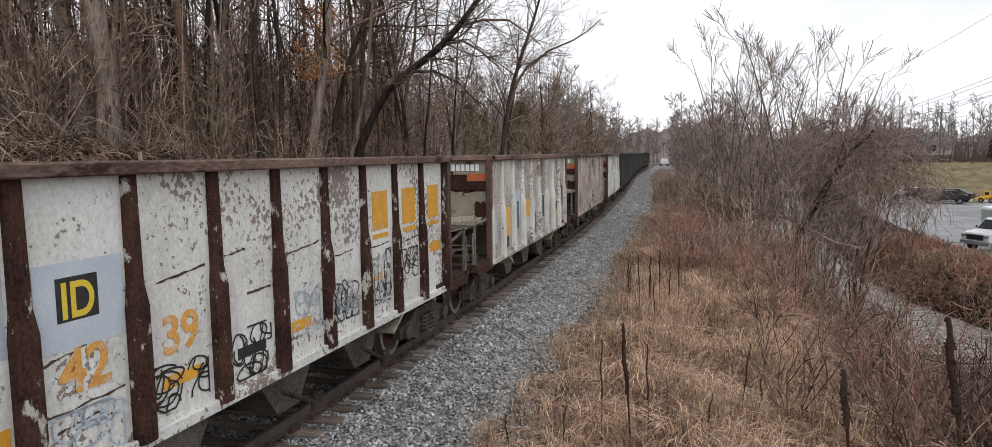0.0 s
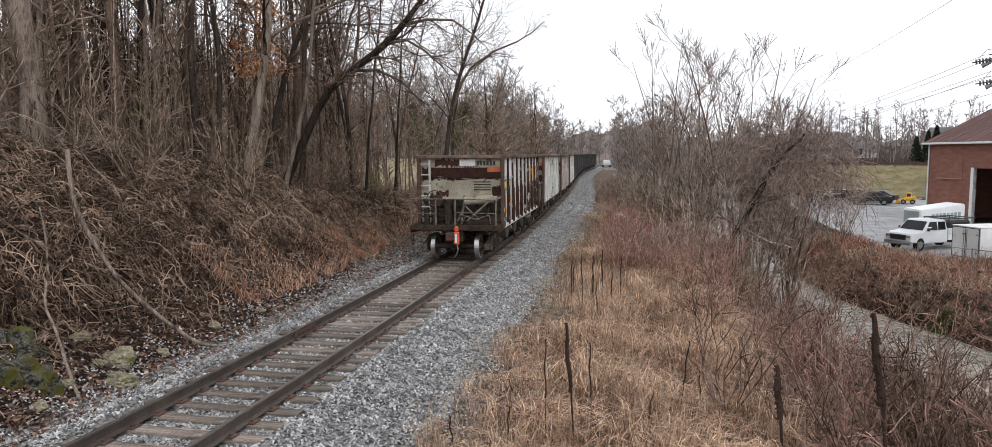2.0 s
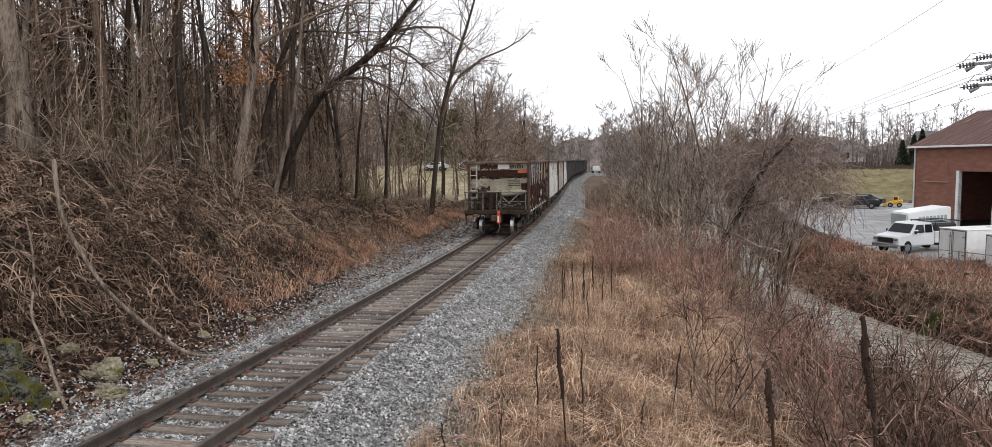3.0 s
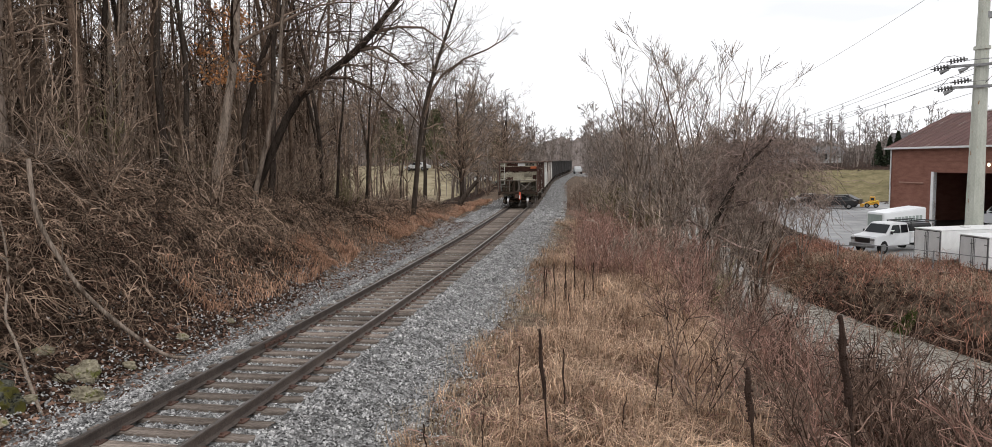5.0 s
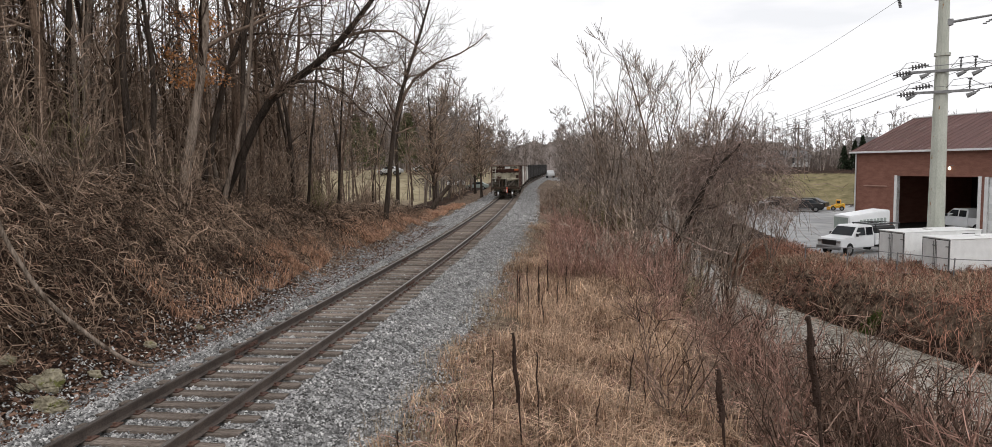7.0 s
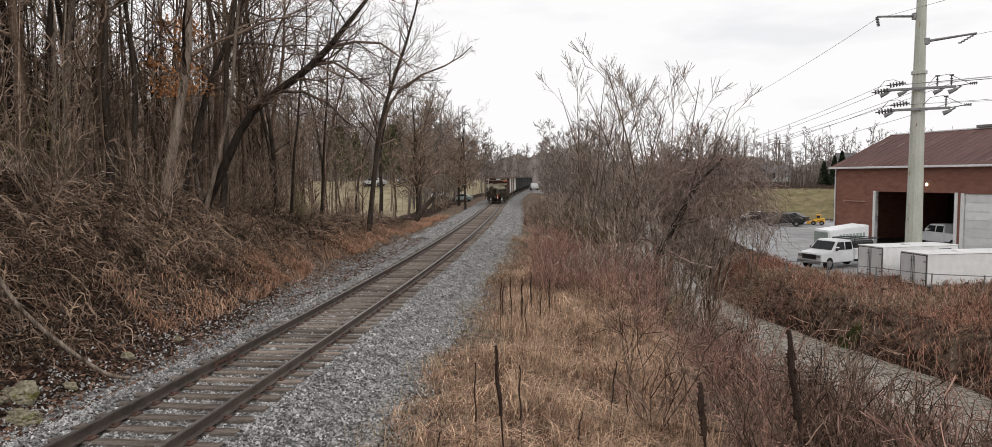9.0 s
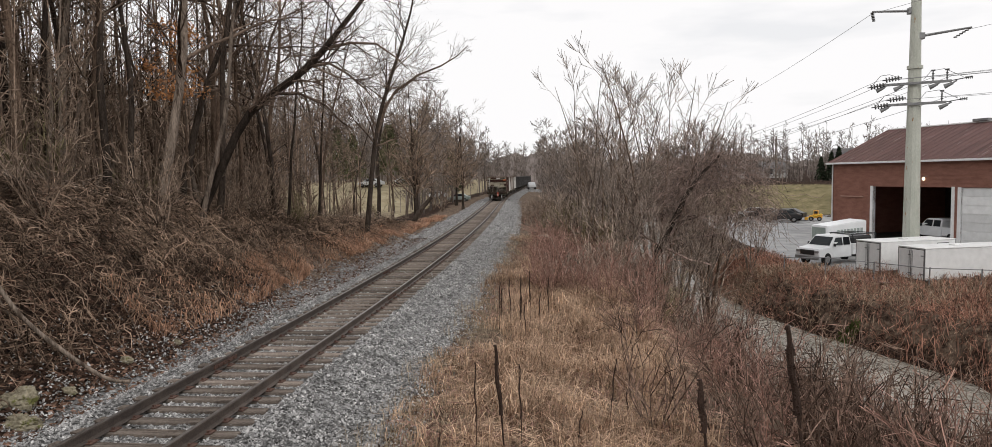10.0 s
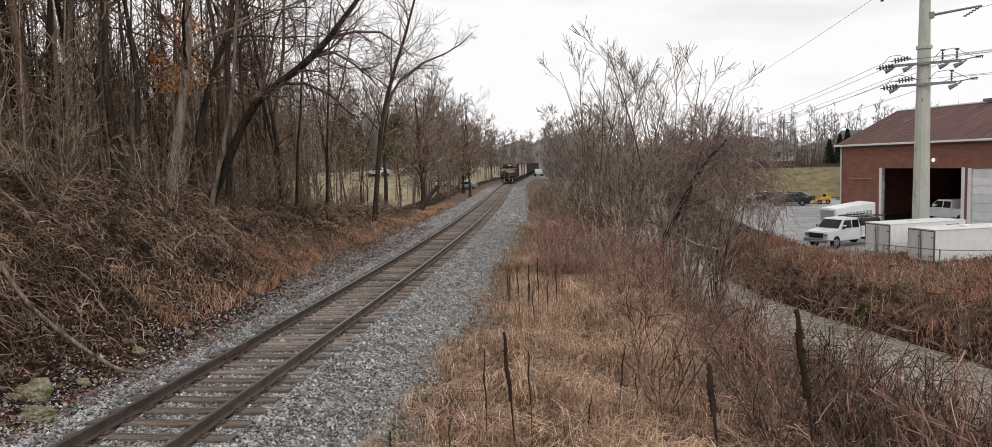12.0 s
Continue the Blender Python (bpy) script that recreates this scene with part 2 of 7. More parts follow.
M_BLUEPAINT = material("faded_blue_paint", (0.42, 0.47, 0.53), (0.50, 0.545, 0.59), 4, 0.65, 0, 0.1)
M_TEAL = material("teal_band_paint", (0.04, 0.10, 0.15), (0.10, 0.17, 0.22), 4, 0.65, 0, 0.1)
M_ORANGE = material("orange_red_panel", (0.36, 0.08, 0.025), (0.5, 0.13, 0.04), 5, 0.65, 0, 0.1)
M_FLARE = material("orange_marker_housing", (0.62, 0.09, 0.04), (0.75, 0.14, 0.07), 8, 0.5, 0, 0.05)
M_PALE = material("white_paint", (0.66, 0.66, 0.65), (0.80, 0.80, 0.79), 2, 0.45, 0, 0.03)
M_BARK = material("grey_brown_bark", (0.054, 0.036, 0.026), (0.205, 0.145, 0.106), 2.5, 0.95, 0, 0.8, 18, stretch=(3, 3, 0.5), vary=0.4)
M_PALEBARK = material("pale_grey_bark", (0.085, 0.066, 0.052), (0.31, 0.248, 0.20), 2.0, 0.95, 0, 0.8, 14, spots=(0.07, 0.05, 0.038), spot_scale=1.6, spot_at=0.6, stretch=(3, 3, 0.5), vary=0.3)
M_DARKBARK = material("dark_wet_bark", (0.020, 0.015, 0.012), (0.085, 0.066, 0.053), 2.5, 0.9, 0, 0.8, 18, stretch=(3, 3, 0.5), vary=0.3)
M_TWIG = material("bare_twigs", (0.095, 0.066, 0.049), (0.36, 0.27, 0.205), 1, 0.95, 0, 0, 8, vary=0.6, islands=True)
M_BRAMBLE = material("dry_bramble_canes", (0.042, 0.029, 0.021), (0.37, 0.263, 0.193), 0.8, 0.95, 0, 0, 5, vary=0.9, islands=True)
M_BANKTWIG = material("grey_brown_bank_twigs", (0.15, 0.115, 0.092), (0.46, 0.365, 0.295), 1, 0.95, 0, 0, 8, vary=0.65, islands=True)
M_CROWNTWIG = material("dark_crown_twigs", (0.062, 0.045, 0.035), (0.215, 0.158, 0.122), 1, 0.95, 0, 0, 8, vary=0.5, islands=True)
M_BANKCROWN = material("grey_brown_crown_twigs", (0.105, 0.083, 0.069), (0.41, 0.33, 0.275), 1, 0.95, 0, 0, 8, vary=0.6, islands=True)
M_VINE = material("purple_brown_vines", (0.105, 0.077, 0.066), (0.37, 0.275, 0.235), 1, 0.95, 0, 0, 8, vary=0.6, islands=True)
M_SLOPETWIG = material("dark_brown_shrub_twigs", (0.055, 0.037, 0.029), (0.30, 0.205, 0.158), 1, 0.95, 0, 0, 8, vary=0.7, islands=True)
M_PINE = material("olive_pine_needles", (0.055, 0.060, 0.030), (0.135, 0.130, 0.072), 1, 0.95, 0, 0, 6, vary=0.4, islands=True)
M_RAILING = material("dirty_painted_railing", (0.055, 0.045, 0.036), (0.24, 0.21, 0.175), 6, 0.8, 0, 0.1, 40)
M_REDTWIG = material("red_brown_twigs", (0.20, 0.112, 0.090), (0.48, 0.305, 0.245), 1, 0.95, 0, 0, 8, vary=0.55, islands=True)
M_DRYGRASS = material("dry_tan_grass", (0.20, 0.118, 0.076), (0.68, 0.485, 0.34), 0.6, 0.95, 0, 0, 4, vary=0.6, islands=True)
M_STRAW = material("pale_straw_grass", (0.21, 0.165, 0.115), (0.52, 0.42, 0.30), 0.6, 0.95, 0, 0, 4, vary=0.55, islands=True)
M_LEAF = material("russet_dead_leaves", (0.38, 0.165, 0.065), (0.64, 0.33, 0.15), 2, 0.9, 0, 0, 8, vary=0.4, islands=True)
M_STALK = material("dark_seed_stalk", (0.035, 0.023, 0.018), (0.075, 0.05, 0.04), 6, 0.95, 0, 0.8, 60)
M_TANROCK = material("tan_sandstone", (0.15, 0.13, 0.09), (0.38, 0.34, 0.25), 4, 0.95, 0, 1.0, 18, spots=(0.16, 0.16, 0.06), spot_scale=5, spot_at=0.58)
M_ROCK = material("mossy_grey_rock", (0.10, 0.105, 0.10), (0.27, 0.27, 0.25), 1.5, 0.9, 0, 0.8, 9, spots=(0.10, 0.115, 0.04), spot_scale=1.4, spot_at=0.56)
M_CEDAR = material("dark_evergreen", (0.018, 0.026, 0.016), (0.045, 0.055, 0.033), 2, 0.95, 0, 0, 8, vary=0.3, islands=True)
M_BRICK = material("red_brown_cladding", (0.20, 0.094, 0.070), (0.30, 0.150, 0.114), 1.2, 0.85, 0, 0.15, 14, stretch=(1, 1, 3))
M_ROOF = material("faded_red_metal_roof", (0.145, 0.074, 0.066), (0.24, 0.13, 0.115), 0.5, 0.6, 0.0, 0.1, 10, stretch=(3, 0.4, 1), spots=(0.42, 0.33, 0.31), spot_scale=0.8, spot_at=0.64)
# the shade inside the workshop is put into this colour
M_ROOMSHADE = material("interior_shade_tone", (0.05, 0.048, 0.045), (0.09, 0.085, 0.08), 1, 0.9, 0, 0.1)
M_STEELPOLE = material("weathered_galvanised_pole", (0.35, 0.365, 0.31), (0.50, 0.505, 0.445), 0.8, 0.6, 0.1, 0.1, 12, spots=(0.27, 0.15, 0.06), spot_scale=1.3, spot_at=0.645, stretch=(2.5, 2.5, 0.8))
M_GREY = material("grey_metal_fitting", (0.16, 0.16, 0.16), (0.28, 0.28, 0.28), 5, 0.5, 0.4, 0.1)
M_DARKFITTING = material("dark_insulator_glaze", (0.035, 0.033, 0.033), (0.09, 0.085, 0.082), 5, 0.45, 0, 0.1)
M_RUBBER = material("black_rubber", (0.015, 0.015, 0.015), (0.03, 0.03, 0.03), 8, 0.85, 0, 0.2)
M_CARPAINT = material("white_car_paint", (0.70, 0.71, 0.72), (0.78, 0.79, 0.80), 1, 0.3, 0, 0)
M_BLACKCAR = material("black_car_paint", (0.012, 0.013, 0.014), (0.025, 0.025, 0.026), 1, 0.3, 0, 0)
M_GREENGLASS = material("green_grey_panel", (0.26, 0.31, 0.29), (0.36, 0.41, 0.38), 2, 0.4, 0, 0)
M_FARHOUSE = material("pale_siding", (0.40, 0.39, 0.38), (0.55, 0.54, 0.52), 1, 0.8, 0, 0.05)
M_FARROOF = material("grey_shingles", (0.09, 0.085, 0.085), (0.16, 0.15, 0.15), 2, 0.9, 0, 0.2)


def glass_material():
    mt = bpy.data.materials.new("dark_window_glass")
    mt.use_nodes = True
    b = mt.node_tree.nodes["Principled BSDF"]
    b.inputs["Base Color"].default_value = (0.02, 0.025, 0.03, 1)
    b.inputs["Roughness"].default_value = 0.06
    return mt


M_GLASS = glass_material()


def lamp_material():
    mt = bpy.data.materials.new("lit_lamp_glass")
    mt.use_nodes = True
    b = mt.node_tree.nodes["Principled BSDF"]
    b.inputs["Base Color"].default_value = (0.8, 0.75, 0.65, 1)
    b.inputs["Emission Color"].default_value, b.inputs["Emission Strength"].default_value = (1.0, 0.86, 0.6, 1), 1.6
    return mt


M_LAMP = lamp_material()


def water_material():
    mt = material("muddy_stream_water", (0.23, 0.207, 0.172), (0.42, 0.385, 0.33), 0.5, 0.10, 0, 0, 3, vary=0)
    n, l = mt.node_tree.nodes, mt.node_tree.links
    tc, mp = n.new("ShaderNodeTexCoord"), n.new("ShaderNodeMapping")
    mp.inputs["Scale"].default_value, mp.inputs["Rotation"].default_value = (2.2, 0.9, 1), (0, 0, 0.5)
    w = n.new("ShaderNodeTexNoise")
    w.inputs["Scale"].default_value, w.inputs["Detail"].default_value = 2.6, 5
    bp = n.new("ShaderNodeBump")
    bp.inputs["Strength"].default_value, bp.inputs["Distance"].default_value = 1.0, 0.16
    l.new(tc.outputs["Object"], mp.inputs["Vector"])
    l.new(mp.outputs["Vector"], w.inputs["Vector"])
    l.new(w.outputs["Fac"], bp.inputs["Height"])
    l.new(bp.outputs["Normal"], n["Principled BSDF"].inputs["Normal"])
    return mt


M_WATER = water_material()


def ground_material():
    """Leaf litter, with gravel, dry turf and the yard's paving where the zone weights say so, their borders broken up by noise."""
    mt = bpy.data.materials.new("ground_cover")
    mt.use_nodes = True
    n, l = mt.node_tree.nodes, mt.node_tree.links
    b = n["Principled BSDF"]
    tc = n.new("ShaderNodeTexCoord")

    def tex(s, d=6.0, r=0.6):
        t = n.new("ShaderNodeTexNoise")
        t.inputs["Scale"].default_value, t.inputs["Detail"].default_value, t.inputs["Roughness"].default_value = s, d, r
        l.new(tc.outputs["Object"], t.inputs["Vector"])
        return t

    def ramp(src, *stops):
        r = n.new("ShaderNodeValToRGB")
        while len(r.color_ramp.elements) < len(stops):
            r.color_ramp.elements.new(0.5)
        for e, (p, c) in zip(r.color_ramp.elements, stops):
            e.position, e.color = p, (*c, 1)
        l.new(src, r.inputs["Fac"])
        return r.outputs["Color"]

    def mix(f, a, c):
        m = n.new("ShaderNodeMix")
        m.data_type = "RGBA"
        l.new(f, m.inputs["Factor"])
        l.new(a, m.inputs["A"])
        l.new(c, m.inputs["B"])
        return m.outputs["Result"]
    litter_noise, patch, edge = tex(9.0, 8.0, 0.7), tex(0.5), tex(2.0, 8.0, 0.7)
    litter = ramp(litter_noise.outputs["Fac"], (0.38, (0.009, 0.006, 0.005)), (0.52, (0.035, 0.021, 0.015)), (0.68, (0.17, 0.10, 0.066)))
    vor = n.new("ShaderNodeTexVoronoi")
    vor.inputs["Scale"].default_value = 17.0
    l.new(tc.outputs["Object"], vor.inputs["Vector"])
    sep = n.new("ShaderNodeSeparateColor")
    l.new(vor.outputs["Color"], sep.inputs["Color"])
    gravel = ramp(sep.outputs["Red"], (0.0, (0.055, 0.053, 0.051)), (0.5, (0.19, 0.186, 0.182)), (1.0, (0.42, 0.415, 0.41)))
    turf = ramp(tex(5.0, 8.0, 0.7).outputs["Fac"], (0.3, (0.045, 0.031, 0.023)), (0.5, (0.14, 0.10, 0.074)), (0.7, (0.31, 0.24, 0.18)))
    lawn = ramp(tex(0.8, 8.0, 0.7).outputs["Fac"], (0.3, (0.115, 0.10, 0.052)), (0.5, (0.19, 0.162, 0.088)), (0.7, (0.30, 0.245, 0.145)))
    yard = ramp(patch.outputs["Fac"], (0.3, (0.25, 0.25, 0.255)), (0.5, (0.34, 0.34, 0.34)), (0.7, (0.43, 0.43, 0.425)))
    zone = n.new("ShaderNodeVertexColor")
    zone.layer_name = "zone"
    zs = n.new("ShaderNodeSeparateColor")
    l.new(zone.outputs["Color"], zs.inputs["Color"])
    lawn_zone = n.new("ShaderNodeVertexColor")
    lawn_zone.layer_name = "lawn"
    ls = n.new("ShaderNodeSeparateColor")
    l.new(lawn_zone.outputs["Color"], ls.inputs["Color"])

    def ragged(src):
        a = n.new("ShaderNodeMath")
        a.operation = "ADD"
        l.new(src, a.inputs[0])
        l.new(edge.outputs["Fac"], a.inputs[1])
        r = n.new("ShaderNodeMapRange")
        r.inputs["From Min"].default_value, r.inputs["From Max"].default_value = 0.93, 1.07
        l.new(a.outputs[0], r.inputs["Value"])
        return r.outputs["Result"]
    straw = ramp(tex(0.6, 8.0, 0.7).outputs["Fac"], (0.3, (0.20, 0.165, 0.10)), (0.5, (0.34, 0.285, 0.185)), (0.7, (0.47, 0.41, 0.29)))
    col = mix(ragged(ls.outputs["Red"]), litter, lawn)
    col = mix(ragged(ls.outputs["Green"]), col, straw)
    col = mix(ragged(zs.outputs["Green"]), col, turf)
    col = mix(ragged(zs.outputs["Blue"]), col, yard)
    col = mix(ragged(zs.outputs["Red"]), col, gravel)
    l.new(col, b.inputs["Base Color"])
    b.inputs["Roughness"].default_value, b.inputs["Specular IOR Level"].default_value = 0.95, 0.08
    bp = n.new("ShaderNodeBump")
    bp.inputs["Strength"].default_value, bp.inputs["Distance"].default_value = 0.9, 0.05
    l.new(litter_noise.outputs["Fac"], bp.inputs["Height"])
    l.new(bp.outputs["Normal"], b.inputs["Normal"])
    return mt


M_GROUND = ground_material()

# ---- ground ----
WATER_Z, YARD_Z = -4.2, -2.3


def creek(y):
    """Centre and half width of the stream."""
    c = np.interp(y, [-20, 5, 14, 21, 28, 34, 40, 48, 65, 120, 400], [32.8, 25.8, 20.5, 17.0, 15.8, 14.3, 13.1, 12.6, 12.5, 16, 40])
    w = np.interp(y, [-20, 14, 21, 28, 34, 40, 48, 120], [4.2, 3.8, 3.6, 3.7, 2.8, 2.1, 1.7, 1.5])
    return c, w


def bank_height(y):
    return np.interp(y, [-10, 8, 12, 17, 22, 30, 40, 50, 65, 400], [5.6, 4.7, 4.1, 3.3, 2.6, 1.6, 0.55, 0.0, -0.7, -0.7])


def ground_z(x, y):
    x, y = np.asarray(x, float), np.asarray(y, float)
    u = x - track_x(y)
    rough = noise2(x, y, 1.3, 1) * 0.10 + noise2(x, y, 0.45, 2) * 0.05
    # bed of the track
    bed = -0.235 + 0.02 * step(1.1, 1.4, np.abs(u)) - 0.275 * step(1.5, 2.5, np.abs(u))
    # cutting side
    toe = 2.9 + 0.9 * step(12, 30, y)
    h = bank_height(y)
    run = np.maximum(2.0, np.abs(h) * 1.15 + 1.5)
    left = -0.49 + (h + 0.49) * step(toe - 0.5, toe + run, -u) ** 0.8
    left = left + 0.05 * np.maximum(-u - toe - run, 0) * step(60, 20, y) + rough * step(2.6, 4.0, -u) * 2.2
    left = left + 3.3 * step(94, 130, y) * step(-10, -17, u)
    # creek side
    c, w = creek(y)
    top = c - w - 3.4
    berm = np.interp(u, [2.4, 3.3, 5.5, 60], [-0.49, -0.52, -0.75, -1.2]) + (0.13 * noise2(x, y, 1.7, 3) + 0.09 * noise2(x, y, 0.8, 33)) * step(3.2, 4.4, u)
    fall = step(0, 1, (x - np.minimum(top, track_x(y) + 7.5)) / np.maximum(c - w + 0.3 - np.minimum(top, track_x(y) + 7.5), 1.5))
    near = berm + (WATER_Z - 0.35 - berm) * fall
    far = WATER_Z - 0.35 + (YARD_Z - 0.15 - WATER_Z + 0.35) * step(-0.3, 2.3, x - (c + w))
    far = far + 0.15 * step(36, 41, y) * step(2.0, 4.0, x - (c + w))
    rise = step(93, 112, y + 0.35 * (x - 40)) * 4.3 * step(18, 30, x) + 0.018 * np.maximum(y - 112, 0) * step(16, 40, x)
    far = far + np.minimum(rise, 16)
    right = np.where(x > c, far, near) + rough * step(3.0, 4.5, u) * (0.3 + 0.7 * step(40, 34, y))
    z = np.where(u < -2.0, left, np.where(u > 2.0, right, bed))
    z = np.where(np.abs(u) <= 2.0, bed, np.where(u < 0, np.where(u > -2.6, np.minimum(left, bed), left), np.where(u < 2.6, bed, right)))
    return z


def build_ground():
    xs = np.concatenate([[-2500, -900, -400, -200], np.arange(-120, -40, 6.0), np.arange(-40, -14, 1.5), np.arange(-14, 14, 0.22), np.arange(14, 32, 0.5),
                         np.arange(32, 130, 4.0), [160, 220, 400, 900, 2500]])
    ys = np.concatenate([[-400, -120, -40, -15], np.arange(-6, 4, 1.0), np.arange(4, 34, 0.24), np.arange(34, 70, 0.7), np.arange(70, 180, 2.5), [190, 220, 260, 320, 450, 800, 1500, 3000]])
    X, Y = np.meshgrid(xs, ys)
    Z = ground_z(X, Y)
    V = np.stack([X, Y, Z], -1).reshape(-1, 3)
    idx = np.arange(len(V)).reshape(X.shape)
    F = np.stack([idx[:-1, :-1], idx[:-1, 1:], idx[1:, 1:], idx[1:, :-1]], -1).reshape(-1, 4)
    me = mesh_of("ground", V, F, True)
    x, y = V[:, 0], V[:, 1]
    u = x - track_x(y)
    c, w = creek(y)
    toe = 2.9 + 0.9 * step(12, 30, y)
    gravel = (0.52 + 0.48 * step(-toe, -1.8, u)) * step(-toe - 0.5, -toe + 0.4, u) * step(3.55, 3.0, u)
    turf = np.maximum(step(3.0, 3.5, u) * step(c - w + 0.2, c - w - 0.8, x) * 0.75,
                      step(-8.5, -5.5, u) * step(-2.7, -3.2, u) * step(17, 26, y) * 0.75)
    turf = np.maximum(turf, step(c + w, c + w + 0.8, x) * step(c + w + 22, c + w + 16, x) * step(10, 14, y) * step(60, 52, y) * 0.5)
    yard = step(c + w + 4, c + w + 6, x) * step(37.5, 40.5, y) * step(96, 92, y + 0.35 * (x - 40)) * step(16, 20, x)
    lawn = np.maximum(step(94, 97, y + 0.35 * (x - 40)) * step(112, 106, y + 0.35 * (x - 40)) * step(18, 26, x), 0)
    field = step(56, 64, y) * step(-8.5, -11, u)
    for name, cols in (("zone", (gravel, turf, yard)), ("lawn", (lawn, field, lawn * 0))):
        a = me.color_attributes.new(name, "FLOAT_COLOR", "POINT")
        a.data.foreach_set("color", np.stack([*cols, np.ones(len(x))], -1).astype(np.float32).ravel())
    ob = put("ground", me, M_GROUND)
    tagged(ob, "rough ground of leaf litter, ballast gravel and dry turf", "ground", kind="structure")
    # the stream
    yy = np.concatenate([np.arange(-20, 60, 1.0), np.arange(60, 200, 8.0)])
    cc, ww = creek(yy)
    t = np.linspace(-1.25, 1.25, 9)
    V = np.stack([cc[:, None] + (ww[:, None] + 0.6) * t, np.repeat(yy[:, None], 9, 1), np.full((len(yy), 9), WATER_Z)], -1).reshape(-1, 3)
    idx = np.arange(len(V)).reshape(len(yy), 9)
    F = np.stack([idx[:-1, :-1], idx[:-1, 1:], idx[1:, 1:], idx[1:, :-1]], -1).reshape(-1, 4)
    tagged(put("water", mesh_of("water", V, F, True), M_WATER), "shallow muddy brown stream with small ripples", "stream", kind="structure")


build_ground()

# ---- railway track ----
TIE_STEP = 0.52


def rail_mesh(off):
    """The rail's section swept along the line."""
    sec = np.array([(-0.075, -0.172), (0.075, -0.172), (0.075, -0.160), (0.012, -0.140), (0.010, -0.048), (0.036, -0.038), (0.036, -0.006),
                    (0.028, 0.0), (-0.028, 0.0), (-0.036, -0.006), (-0.036, -0.038), (-0.010, -0.048), (-0.012, -0.140), (-0.075, -0.160)])
    ys = np.concatenate([np.arange(-12, 60, 1.0), np.arange(60, 320, 4.0)])
    cx = track_x(ys) + off
    V = np.stack([cx[:, None] + sec[:, 0], np.repeat(ys[:, None], len(sec), 1), np.repeat(sec[None, :, 1], len(ys), 0)], -1).reshape(-1, 3)
    n = len(sec)
    idx = np.arange(len(V)).reshape(len(ys), n)
    nx = np.roll(idx, -1, 1)
    F = np.stack([idx[:-1], nx[:-1], nx[1:], idx[1:]], -1).reshape(-1, 4)
    me = mesh_of("rail", V, F)
    me.materials.append(M_RAIL)
    me.materials.append(M_RAILTOP)
    me.polygons.foreach_set("material_index", np.tile((np.arange(n) == 7).astype(np.int32), len(ys) - 1))
    return me


def build_track():
    track = tagged(new("track"), "rusty steel rails on weathered wooden ties", "railway track", kind="structure")
    for off in (-0.755, 0.755):
        put("rail", rail_mesh(off), None, track, "rusty steel rail with a worn top")
    ties = []
    for k in range(4):
        bm = bmesh.new()
        box(bm, -1.28, 1.28, -0.11, 0.11, -0.34, -0.172, 0.012)
        for v in bm.verts:
            v.co.x += random.uniform(-0.03, 0.03)
            v.co.z += random.uniform(-0.006, 0.0)
        me = bpy.data.meshes.new("tie")
        bm.to_mesh(me)
        bm.free()
        me.materials.append(M_TIE)
        ties.append(me)
    plates = bmesh.new()
    for i in range(300):
        y = -6 + i * TIE_STEP
        a = track_turn(y) * -1
        x = float(track_x(y))
        put("tie", ties[i % 4], None, track, m=pose(x + random.uniform(-0.05, 0.05), y + random.uniform(-0.03, 0.03), random.uniform(-0.012, 0), 0, 0, a + random.uniform(-1.5, 1.5)))
        if y < 45:
            for off in (-0.755, 0.755):
                box(plates, x + off - 0.16, x + off + 0.16, y - 0.09, y + 0.09, -0.175, -0.158)
                for s in (-0.1, 0.1):
                    box(plates, x + off + s - 0.018, x + off + s + 0.018, y - 0.05, y - 0.015, -0.165, -0.125)
    p = part("tie_plate", plates, M_RUST, track, "rusty tie plates and spikes")
    p["kind"] = "stuff"
    # ties farther along
    far = bmesh.new()
    y = -6 + 300 * TIE_STEP
    while y < 240:
        x = float(track_x(y))
        box(far, x - 1.28, x + 1.28, y - 0.11, y + 0.11, -0.30, -0.172)
        y += TIE_STEP
    part("far_ties", far, M_TIE, track)["kind"] = "stuff"
    bars = bmesh.new()
    for y, off in ((13.2, -0.755), (21.0, 0.755), (26.5, -0.755), (39, 0.755)):
        x = float(track_x(y)) + off
        for s in (-0.03, 0.03):
            box(bars, x + s - 0.012, x + s + 0.012, y - 0.45, y + 0.45, -0.135, -0.05, 0.004)
            for k in (-0.3, -0.1, 0.1, 0.3):
                box(bars, x + s * 1.9 - 0.015, x + s * 1.9 + 0.015, y + k - 0.018, y + k + 0.018, -0.11, -0.075)
    part("joint_bar", bars, M_RUST, track, "bolted joint bars")


